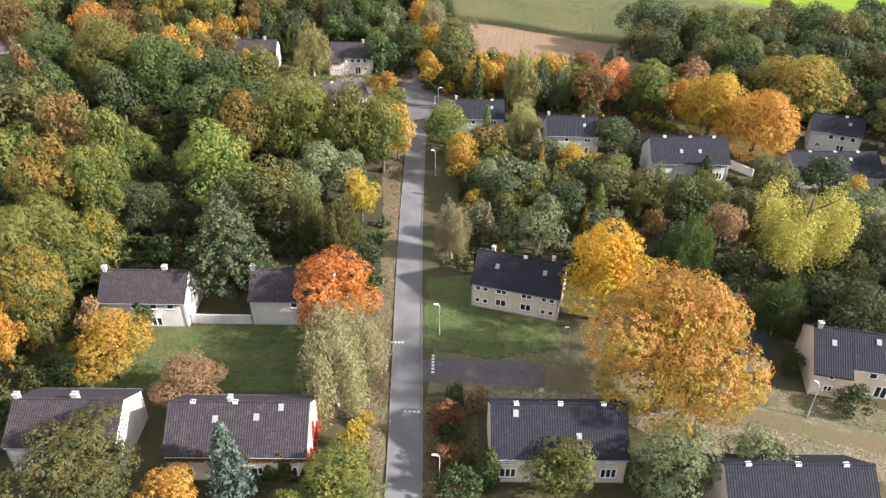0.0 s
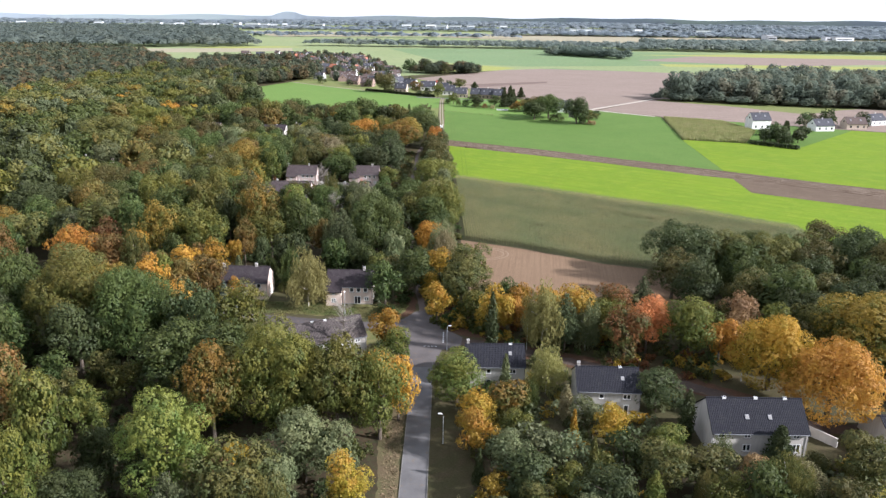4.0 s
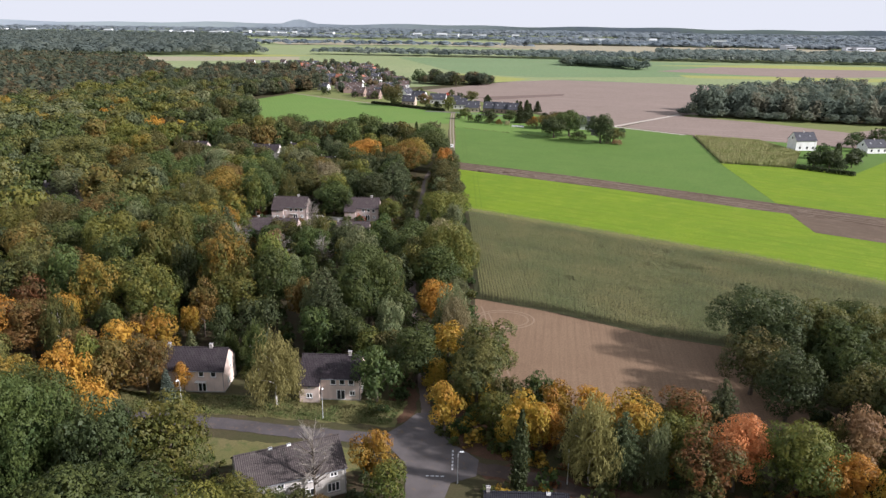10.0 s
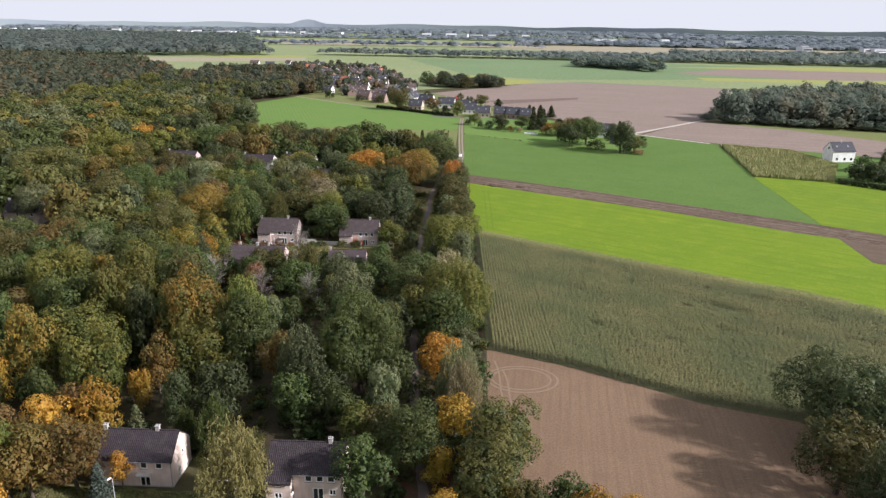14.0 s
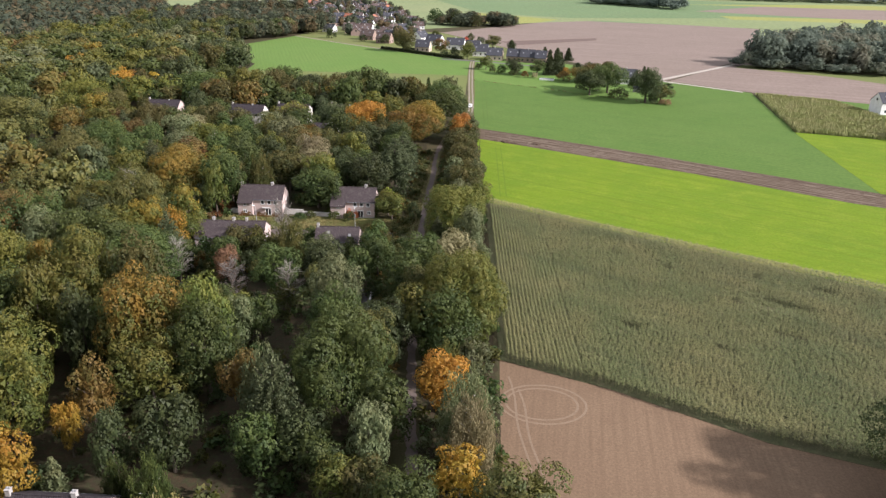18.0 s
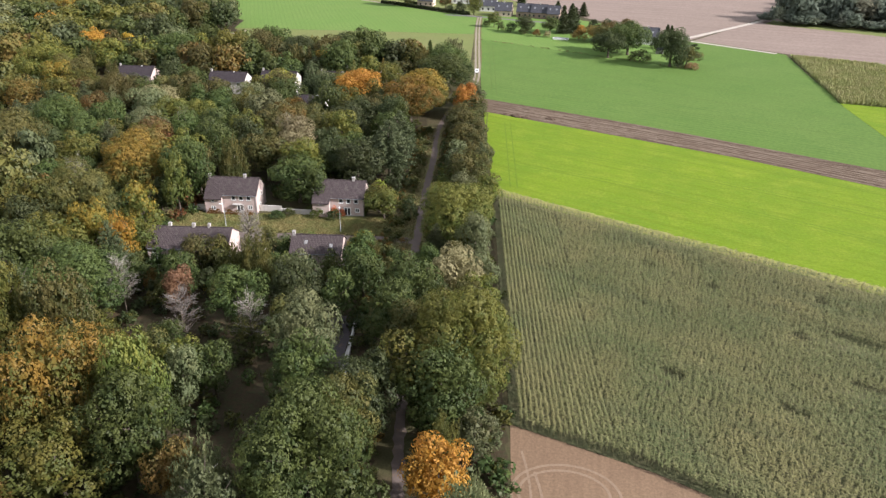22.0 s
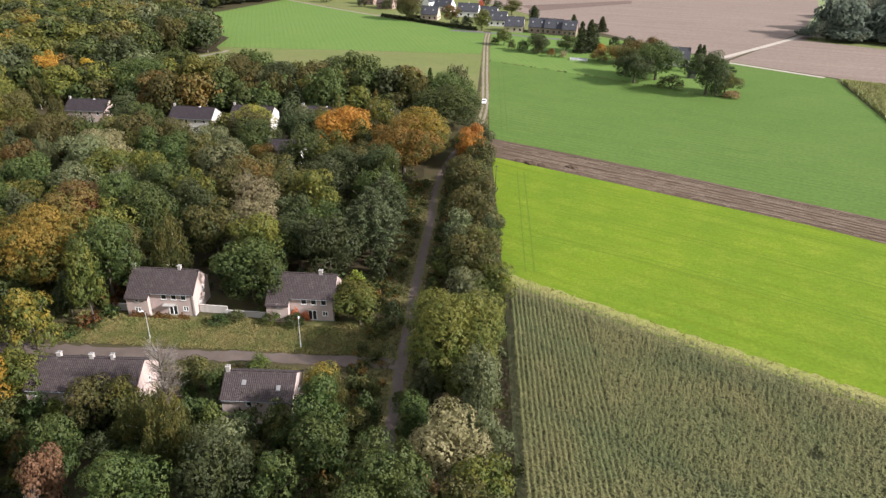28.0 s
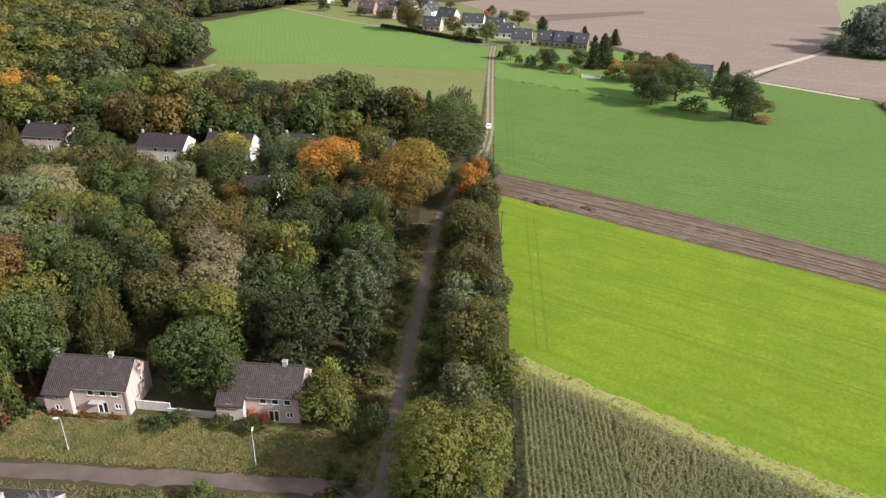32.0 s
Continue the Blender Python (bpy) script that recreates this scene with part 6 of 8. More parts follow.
# open plots before some houses, where only low growth stands: middle of the front, half width, lean to the east for each metre south, height of the growth
OPEN = [(-140.5, 441, 9, 0.56, 4.5), (-101.5, 436, 9, 0.41, 5.5), (-82, 440, 8, 0.33, 8), (-60, 440, 6, 0.24, 9), (-62, 403, 5, 0.28, 8.5), (-155, 337, 8, 0.9, 6), (-66.3, 276.7, 4, 0.49, 7), (-51.1, 266.9, 4, 0.40, 7), (-39.3, 266.2, 4, 0.30, 7), (-61, 293, 9, 0.4, 9.5), (-36, 293, 7, 0.25, 9.5), (-20.5, 275, 4.5, 0.1, 2.5)]


def shaded_plot(x, y, h):
    return any(0 < b - y < 50 and abs(x - a - k * (b - y)) < w and h > top + 0.27 * (b - y) for a, b, w, k, top in OPEN)


def free(x, y, r, gap=0.62, h=0.0):
    if shaded_plot(x, y, h):
        return False
    return all((x - a) ** 2 + (y - b) ** 2 > (gap * (r + c)) ** 2 for a, b, c in PLANTED) and not on_house(x, y, r * 0.55)


for x, y, h, r, s, c in ((-4, 213, 15, 5.4, "oak", "green"), (-6.5, 247, 16, 6.2, "oak", "green"), (-7.5, 270, 15, 5.6, "oak", "olive"),
                         (-17.5, 214, 15, 5.0, "oak", "green"), (-19, 240, 15, 5.0, "oak", "olive"), (-27, 249, 15, 5.2, "oak", "green"),
                         (-31, 156.5, 10, 5.0, "oak", "moss"), (-23.5, 158.5, 5, 3.0, "shrub", "olive"), (-19.5, 160.5, 4.5, 2.6, "shrub", "bronze"), (-26.5, 159, 6, 2.6, "oak", "green")):
    if free(x, y, r, 0.45):
        tree(x, y, h, r, s, c)
for i in range(10):
    tree(-71 + 4.4 * i, 289.6 + 1.2 * math.sin(2.3 * i), 7.4 + 0.8 * math.sin(3.7 * i), 3.0, "shrub", ("olive", "green", "moss", "dark", "olive")[i % 5], 1, " before a house")


HOLLOW = [(-78, 112), (-46, 110), (-45, 142), (-58, 151), (-80, 152)]


def grow(poly, spacing, hmin, hmax, palette, lod, seed, shapes=("oak",) * 8 + ("weep", "pine"), squat=0.40, gap=0.62, where=" in the wood"):
    """Fills an outline with trees of mixed sizes and colours."""
    rng = random.Random(seed)
    xs, ys = [p[0] for p in poly], [p[1] for p in poly]
    y = min(ys)
    while y < max(ys):
        x = min(xs)
        while x < max(xs):
            px, py = x + rng.uniform(-0.45, 0.45) * spacing, y + rng.uniform(-0.45, 0.45) * spacing
            h = rng.uniform(hmin, hmax)
            s = rng.choice(shapes)
            if inside(px, py, HOLLOW):
                h, s = 4 + 0.3 * h, "oak"
            r = h * squat * rng.uniform(0.85, 1.2) * (0.7 if s in ("weep", "pine") else 0.4 if s in ("spruce", "column") else 1)
            if s == "shrub":
                r = h * rng.uniform(0.55, 0.75)
            c = rng.choice(palette)
            if s == "pine":
                c = "pine"
            elif s == "weep":
                c = rng.choice(("olive", "sage", "olive", "green"))
            elif s == "bare":
                c = "bark"
            if inside(px, py, poly) and free(px, py, r, gap, h):
                tree(px, py, h, r, s, c, lod, where)
            x += spacing
        y += spacing * 0.87


WOOD = ["green"] * 9 + ["dark"] * 4 + ["moss"] * 8 + ["olive"] * 5 + ["ochre"]
WOOD_DEEP = ["green"] * 9 + ["dark"] * 5 + ["olive"] * 6 + ["moss"] * 7 + ["ochre", "sage", "bronze"]
WOOD_WIDE = ["green"] * 9 + ["dark"] * 9 + ["moss"] * 3 + ["olive"] * 7 + ["bronze", "bronze", "sage"]
GARDEN = ["straw", "straw", "gold", "ochre", "tan"] + ["green"] * 4 + ["dark"] + ["sage"] * 6 + ["olive"] * 3 + ["moss", "moss", "lime", "rustgreen", "gold", "paleyellow"]
# wood west of the street
grow([(-120, 99), (-12, 99), (-11, 146), (-38, 147), (-40, 172), (-120, 178)], 7.4, 13, 19, WOOD, 0.7, 1, gap=0.56)
grow([(-75, 40), (-53, 40), (-55, 98), (-90, 98)], 7.5, 9, 16, WOOD + ["amber", "gold"], 0.7, 2)
grow([(-230, 60), (-120, 60), (-120, 200), (-230, 200)], 10, 14, 21, WOOD_WIDE, 0.3, 3)
# wood behind the side road, and on towards the lane's houses
grow([(-136, 207), (-17, 206), (-19, 250), (-25, 291), (-76, 288), (-80, 305), (-136, 310)], 7.4, 13, 19, WOOD_DEEP, 0.7, 4, gap=0.56)
grow([(-250, 200), (-136, 205), (-136, 310), (-80, 306), (-76, 330), (-250, 340)], 10, 14, 20, WOOD_WIDE, 0.3, 5)
grow([(-30, 283), (-19, 280), (-21, 305), (-27, 305)], 5.5, 6, 11, GARDEN, 0.7, 6)
grow([(-78, 280), (-20, 280), (-20, 294), (-78, 293)], 4.6, 4.5, 7.5, WOOD_DEEP, 0.7, 7, gap=0.5)
grow([(-112, 311.8), (-74, 313), (-74, 334), (-112, 334)], 6.5, 7, 13, WOOD_DEEP + ["rust", "bronze"], 0.7, 25, gap=0.5)
# wood beyond the pink houses
grow([(-150, 333), (-24, 334), (-24, 400), (-70, 398), (-72, 428), (-150, 432)], 7.6, 11, 17, WOOD_DEEP, 0.7, 8, gap=0.56)
grow([(-72, 410), (-22, 402), (-20, 436), (-70, 436)], 8, 9, 15, WOOD_DEEP, 0.7, 9)
grow([(-270, 340), (-150, 333), (-150, 432), (-270, 440)], 10, 12, 19, WOOD_WIDE, 0.3, 10)
grow([(-168, 455), (-14, 452), (-10, 486), (-60, 490), (-165, 512)], 7.0, 9, 18, WOOD_DEEP, 0.62, 11, ("oak",) * 7 + ("weep", "spruce"), 0.46, 0.42)
grow([(-320, 440), (-170, 450), (-168, 520), (-172, 536), (-148, 566), (-152, 604), (-218, 672), (-320, 700)], 9, 13, 19, WOOD_DEEP, 0.3, 12, squat=0.48)
grow([(-330, 690), (-222, 682), (-192, 714), (-168, 782), (-164, 815), (-205, 838), (-330, 880)], 10, 11, 17, WOOD_WIDE, 0.3, 24)
for x, y, h, r, c in ((-146, 567, 17, 7.5, "dark"), (-153, 577, 18, 8.5, "green"), (-161, 562, 18, 8, "olive"), (-155, 592, 17, 8, "dark"), (-168, 548, 16, 7.5, "green"), (-168, 605, 17, 8.5, "olive"), (-170, 580, 19, 9, "dark"), (-183, 622, 17, 8, "green"), (-198, 640, 17, 8.5, "olive"), (-214, 658, 17, 8.5, "dark"), (-178, 540, 15, 7, "olive"), (-160, 606, 13, 6, "rustgreen")):
    tree(x, y, h, r, "oak", c, 0.62, " at the wood's edge")
# trees between the lane and the fields
LANE_SIDE = ["olive", "sage", "moss", "sage", "olive", "moss"]
for x, y, h, r, c in ((-10.1, 251, 15.5, 6.0, "moss"), (-11.2, 262, 14, 5.2, "olive"),
                      (-14.6, 223, 13, 4.8, "green"), (-17.2, 246, 14, 5.0, "dark")):
    tree(x, y, h, r, "oak", c, 0.7, " overhanging the lane")
grow([(-6.2, 206), (1.5, 206), (1.5, 250), (0.5, 300), (-11.6, 300), (-10.2, 250)], 4.9, 8, 13, LANE_SIDE, 0.7, 13, gap=0.6, where=" beside the lane")
grow([(0.5, 300), (-1, 340), (-5, 438), (-11, 436), (-10.5, 330), (-10, 300)], 4.2, 6, 10, LANE_SIDE, 0.7, 26, squat=0.44, gap=0.42, where=" beside the lane")
grow([(-14, 196), (-9, 206), (-11, 225), (-17, 240), (-18, 205)], 5, 7, 13, WOOD, 0.7, 14)
# overgrown gardens east of the street
grow([(5, 100), (95, 98), (95, 128), (42, 129), (36, 141), (18, 148), (4, 148)], 5.6, 5, 11, GARDEN, 0.7, 15, ("oak",) * 6 + ("shrub",) * 3 + ("weep", "spruce", "column"), 0.42, 0.55, " in an overgrown garden")
grow([(62, 78), (115, 60), (115, 98), (66, 98)], 7, 8, 15, GARDEN, 0.7, 16)
grow([(20, 170), (34, 164), (58, 162), (120, 160), (120, 172), (60, 176), (24, 190), (6, 192), (6, 180)], 6.5, 8, 14, ["green", "moss", "olive", "gold", "amber", "rustgreen", "dark"], 0.7, 17, gap=0.5)
grow([(98, 120), (140, 110), (140, 165), (98, 160)], 8, 9, 15, GARDEN, 0.7, 18)
# the copse beside the sown field
grow([(72, 172), (175, 165), (175, 232), (96, 224), (68, 216)], 7.4, 13, 18, ["olive"] * 4 + ["green"] * 3 + ["dark"] * 4, 0.7, 19, ("oak",), 0.42, 0.5, " in a dense copse")
grow([(-8.6, 44), (-7.6, 44), (-8.5, 70), (-9.5, 70)], 3.5, 2, 4, ["rust", "olive", "tan", "gold"], 0.7, 20, ("shrub",), 0.5)
grow([(0.6, 44), (5, 44), (5, 70), (0.8, 70)], 2.6, 2, 4, ["rust", "olive", "tan", "green", "rust"], 0.7, 21, ("shrub",), 0.5, 0.5, " beside the street")
grow([(-20, 300), (-10, 300), (-11, 306), (-20, 306)], 3.5, 2, 4, ["olive", "gold", "moss"], 0.7, 22, ("shrub",), 0.5)
grow([(-60, 45), (60, 40), (60, 48), (-60, 48)], 6, 6, 10, GARDEN, 0.7, 23)


def undergrowth(poly, spacing, seed, tones=("dark", "olive", "green", "dark", "moss"), h=(1.5, 4.0)):
    """Low bushes under and between the trees, added to the joined wood."""
    rng = random.Random(seed)
    xs, ys = [p[0] for p in poly], [p[1] for p in poly]
    for i in range(int((max(xs) - min(xs)) * (max(ys) - min(ys)) / spacing ** 2)):
        x, y = rng.uniform(min(xs), max(xs)), rng.uniform(min(ys), max(ys))
        if inside(x, y, poly) and not on_house(x, y, 1.2):
            k, a, hh = rng.choice(LOW), rng.uniform(0, 6.28), rng.uniform(*h)
            s = hh * rng.uniform(0.5, 0.8) / 3
            ca, sa = math.cos(a) * s, math.sin(a) * s
            BUSH.setdefault(rng.choice(tones), []).append(np.stack([k[..., 0] * ca - k[..., 1] * sa + x, k[..., 0] * sa + k[..., 1] * ca + y, k[..., 2] * hh / 5], -1))


def low_bush(seed):
    rng = np.random.default_rng(seed)
    d = fib(9, rng, 0.4)
    d[:, 2] = np.abs(d[:, 2])
    c = d * np.array([2.1, 2.1, 3.3]) * rng.uniform(0.5, 1.0, (9, 1)) + np.array([0, 0, 0.6])
    return leaf_quads(rng, c, rng.uniform(0.7, 1.2, 9), np.full(9, 11), 0.85, 0.5)


LOW, BUSH = [low_bush(i) for i in range(4)], {}
undergrowth([(-90, 96), (-11, 96), (-10.5, 160), (-14, 174), (-90, 178)], 4.2, 1)
undergrowth([(-90, 205), (-15, 205), (-20, 285), (-24, 292), (-90, 292)], 4.2, 2)
undergrowth([(-110, 333), (-24, 333), (-24, 430), (-110, 430)], 4.4, 3)
undergrowth([(4, 98), (95, 96), (95, 128), (40, 130), (36, 143), (4, 150)], 3.2, 4, ("sage", "sage", "olive", "green", "gold", "moss"))
undergrowth([(-9, 204), (2.5, 206), (3, 250), (0, 340), (-5, 438), (-13, 436), (-12, 300)], 2.6, 5, ("olive", "green", "moss", "sage"))
undergrowth([(64, 170), (150, 165), (150, 230), (95, 225), (64, 219)], 3.6, 6, ("dark", "olive", "sage"))
undergrowth([(4, 160), (60, 158), (110, 158), (110, 178), (50, 184), (4, 196)], 3.4, 7, ("rust", "olive", "gold", "green"))
undergrowth([(-66, 40), (-52, 40), (-52, 98), (-80, 98)], 3.4, 8)
undergrowth([(44, 86), (100, 70), (100, 97), (44, 97)], 3.2, 9)
undergrowth([(-56, 93.5), (-10, 93.5), (-10, 98), (-56, 98)], 2.8, 10)
undergrowth([(-78, 284), (-22, 284), (-22, 304), (-78, 304)], 3.2, 11, ("olive", "green", "moss", "gold"))
undergrowth([(-112, 311), (-71, 313), (-71, 334), (-112, 334)], 3.0, 13, ("olive", "rust", "green", "moss"))
undergrowth([(-25, 272), (-18, 272), (-18.4, 300), (-19.2, 335), (-19, 398), (-24, 398)], 1.7, 14, ("olive", "moss", "bronze", "olive"), (0.9, 2.4))
undergrowth([(-12.6, 262), (-10, 262), (-11, 300), (-12, 335), (-12, 398), (-14.3, 398), (-14.2, 335), (-13.6, 300)], 1.4, 15, ("olive", "moss", "green", "bronze"), (1.0, 2.8))
undergrowth([(-16, 206), (-12, 206), (-15, 240), (-17.5, 272), (-22, 272), (-19, 240)], 1.7, 16, ("dark", "olive", "bronze"), (0.9, 2.6))
undergrowth([(-3.4, 181), (2, 178.5), (9, 177), (11, 186), (8, 200), (3, 206), (-7, 207), (-5, 192)], 1.9, 17, ("olive", "green", "gold", "moss"), (1.2, 4.0))
undergrowth([(-31, 193.6), (-19.4, 193.8), (-19.4, 195.2), (-31, 194.4)], 1.3, 18, ("dark", "olive", "rust", "green"), (0.7, 2.0))
undergrowth([(-58, 195), (-45.5, 195.3), (-45.5, 196.6), (-58, 196.4)], 1.3, 19, ("dark", "olive", "rust", "green"), (0.6, 1.8))
undergrowth([(-19, 190), (-11, 188.5), (-9.5, 206), (-19, 206)], 2.2, 20, ("green", "dark", "olive"), (1.2, 3.6))
undergrowth([(4, 152), (3, 164), (24, 160), (44, 152), (44, 144), (34, 141)], 2.4, 21, ("sage", "olive", "gold", "green"), (1.2, 3.4))
undergrowth([(-58, 92.5), (-9.5, 92.5), (-10, 114), (-58, 114)], 2.3, 22, ("dark", "green", "olive", "dark", "bronze"), (1.0, 3.2))
undergrowth([(-70, 64), (-52, 64), (-52, 92), (-70, 92)], 2.4, 23, ("olive", "green", "gold"), (1.0, 3.0))
undergrowth([(-72, 330), (-22, 332), (-22, 338), (-72, 338)], 2.6, 12)
for colour, blocks in sorted(BUSH.items()):
    tagged(new("undergrowth", quads("undergrowth", np.concatenate(blocks), LEAVES[colour])), "tangled undergrowth in " + WORDS[colour] + " leaf", "undergrowth", kind="stuff")
for n, (colour, blocks) in enumerate(sorted(MASS.items())):
    tagged(new("woodland", quads("woodland", np.concatenate(blocks), LEAVES[colour])), "dense wood of " + WORDS[colour] + " trees", "woodland", kind="stuff")


# ---- rough grass ----
def tufts(name, poly, count, c1, c2, label, seed, h=(0.14, 0.36), lean=0.22, width=1.0):
    rng = np.random.default_rng(seed)
    P = np.array(poly)
    lo, hi = P.min(0), P.max(0)
    pts = [p for p in rng.uniform(lo, hi, (count, 2)) if inside(p[0], p[1], poly) and not on_house(p[0], p[1], 0.3)]
    p = np.repeat(np.array(pts), 4, axis=0) + rng.normal(scale=0.16, size=(len(pts) * 4, 2))
    n = len(p)
    a = rng.uniform(0, 6.28, n)
    H, w = rng.uniform(*h, n), rng.uniform(0.05, 0.12, n) * width
    z = np.full(n, 0.02)
    tip = np.stack([p[:, 0] + rng.normal(scale=lean, size=n), p[:, 1] + rng.normal(scale=lean, size=n), H], 1)
    b0, b1_ = np.stack([p[:, 0] - w * np.cos(a), p[:, 1] - w * np.sin(a), z], 1), np.stack([p[:, 0] + w * np.cos(a), p[:, 1] + w * np.sin(a), z], 1)
    w_ = Net(name + "_blades", 0.85, 0.1)
    tone = w_.mix(w_.ramp(w_.noise(0.22, 4), 0.4, 0.6), c1, c2)
    w_.color(mult(w_, tone, w_.ramp(w_.island(), 0, 1, 0.8, 1.2)))
    return tagged(new(name, quads(name, np.stack([b0, b1_, tip], 1), w_.m)), label, "grass", kind="stuff")


def mult(w, col, k):
    h = w.n.new("ShaderNodeHueSaturation")
    w.put(k, h.inputs["Value"]), w.put(col, h.inputs["Color"])
    return h.outputs[0]


tufts("grass_tufts", [(-78, 322.5), (-20, 323), (-20, 312.6), (-78, 312.3)], 15000, (0.125, 0.132, 0.043), (0.19, 0.16, 0.064), "tufts of weedy green and straw grass", 1)
tufts("grass_tufts", [(-70, 196), (-10, 195), (-13, 186.5), (-45, 189), (-70, 190.5)], 7000, (0.085, 0.105, 0.035), (0.135, 0.125, 0.05), "tufts of rough grass", 2)
tufts("grass_tufts", [(1, 71.8), (18, 71), (34, 68), (60, 59), (60, 55), (34, 60), (24, 66), (8, 70)], 9000, (0.19, 0.155, 0.095), (0.25, 0.205, 0.135), "tufts of bleached dry grass", 3, (0.05, 0.16), 0.3)
tufts("grass_tufts", [(8, 78.2), (19, 80), (34, 76), (60, 68), (60, 63), (34, 72), (18, 76.6)], 7000, (0.20, 0.17, 0.10), (0.12, 0.12, 0.05), "tufts of bleached dry grass", 4, (0.05, 0.18), 0.3)
tufts("grass_tufts", [(-56, 84), (-9, 84), (-9, 71), (-56, 71)], 4500, (0.06, 0.085, 0.025), (0.11, 0.105, 0.04), "tufts of lawn grass gone wild", 5, (0.06, 0.2), 0.25)
tufts("grass_tufts", [(-14.2, 274), (-12, 274), (-12.6, 300), (-13.6, 345), (-13.6, 398), (-15.6, 398), (-15.6, 345), (-15, 300)], 3600, (0.12, 0.115, 0.045), (0.16, 0.125, 0.06), "tufts of rough grass beside the lane", 14)
tufts("grass_tufts", [(-25, 274), (-16.2, 274), (-17.1, 300), (-17.9, 345), (-17.7, 398), (-23, 398), (-22, 330)], 8000, (0.12, 0.115, 0.045), (0.16, 0.125, 0.06), "tufts of brown verge grass", 6)
tufts("grass_tufts", [(-9.2, 42), (-6.4, 42), (-7.6, 100), (-8.3, 150), (-10, 176), (-11.5, 150), (-9.4, 96)], 4000, (0.14, 0.11, 0.06), (0.19, 0.14, 0.085), "tufts of brown verge grass", 7, (0.08, 0.3), 0.3)
tufts("grass_tufts", [(-1.4, 96), (-1.4, 81), (7, 78.8), (18, 81), (18, 86), (4, 92)], 2500, (0.055, 0.085, 0.025), (0.09, 0.10, 0.035), "short lawn grass", 8, (0.06, 0.16))
tufts("grass_tufts", [(-1.5, 42), (5, 42), (5, 70), (-1.5, 70)], 3500, (0.15, 0.105, 0.06), (0.12, 0.105, 0.045), "tufts of brown verge grass", 9, (0.1, 0.4), 0.3)
tufts("grass_tufts", [(-70, 303), (-18, 304), (-18, 308.4), (-70, 307.8)], 2200, (0.09, 0.10, 0.035), (0.16, 0.13, 0.055), "tufts of weedy grass beside the side road", 10)


sheet("field_margin", [(2, 345.0), (36.7, 323.2), (89.7, 292.2), (119.7, 270.4), (119.3, 266.5), (89.3, 288.4), (36.3, 319.4), (2, 341.2)], 0.06, WEEDS, "pale yellow weedy margin between crops", "field", ragged=0.5)
tufts("weed_strip", [(2, 345.0), (36.7, 323.2), (89.7, 292.2), (119.7, 270.4), (119.3, 266.5), (89.3, 288.4), (36.3, 319.4), (2, 341.2)], 16000, (0.28, 0.28, 0.08), (0.34, 0.30, 0.12), "pale yellow weed strip along the maize", 11, (0.15, 0.45), 0.3)


def creeper(name, m, w, h, count, colour, label, seed):
    """Climbing leaves on a wall: m places the patch, x along the wall, z up, -y outwards."""
    rng = np.random.default_rng(seed)
    x, z = rng.uniform(0, w, count), h * rng.uniform(0, 1, count) ** 1.2
    ok = z < h * (0.55 + 0.45 * np.sin(x * 2.1 + seed) * np.cos(x * 0.7))
    x, z = x[ok], z[ok]
    n = len(x)
    p = np.stack([x, -rng.uniform(0.02, 0.22, n), z], 1)
    d = np.stack([rng.normal(scale=0.4, size=n), -np.ones(n), rng.normal(scale=0.4, size=n)], 1)
    d /= np.linalg.norm(d, axis=1)[:, None]
    a = np.cross(d, rng.normal(size=(n, 3)))
    a /= np.linalg.norm(a, axis=1)[:, None]
    b = np.cross(d, a)
    s = rng.uniform(0.12, 0.24, (n, 1))
    ob = new(name, quads(name, np.stack([p + a * s, p - a * s * 0.5 + b * s, p - a * s * 0.5 - b * s], 1), LEAVES[colour]))
    ob.matrix_basis = m
    return tagged(ob, label, "creeper", kind="stuff")


creeper("red_creeper", pose(-15.2, 56.2, 0, 0, 0, 90), 9.2, 5.2, 2600, "red", "red creeper climbing the gable of a house", 1)
creeper("red_creeper", pose(-31.4, 56.15, 3.4), 16.2, 1.5, 1700, "rust", "orange and red creeper under the eaves", 2)
creeper("ivy", pose(-21.6, 56.15, 0), 6.2, 4.6, 2400, "olive", "yellowing ivy on a house front", 3)
creeper("ivy", pose(-30.2, 323.3, 0, 0, 0, 90), 7.2, 6.2, 1800, "lime", "pale green ivy covering a gable", 4)
creeper("red_creeper", pose(-68.4, 321.5, 0), 11.5, 1.8, 900, "rust", "reddish creeper at the foot of a wall", 5)
creeper("ivy", pose(-38.2, 323.1, 0), 3.4, 3.0, 500, "coral", "orange ivy on a pink wall", 6)
pole = thing("utility_pole", pose(-1.2, 390, 0), "thin dark wooden pole at the field's edge", "pole")
bm = bmesh.new()
tube(bm, [(0, 0, 0), (0, 0, 8.2)], [0.12, 0.09], 7)
part("post", bm, BARK, pole)
bm = bmesh.new()
box(bm, -0.5, 0.5, -0.05, 0.05, 7.7, 7.82)
part("crossbar", bm, BARK, pole)

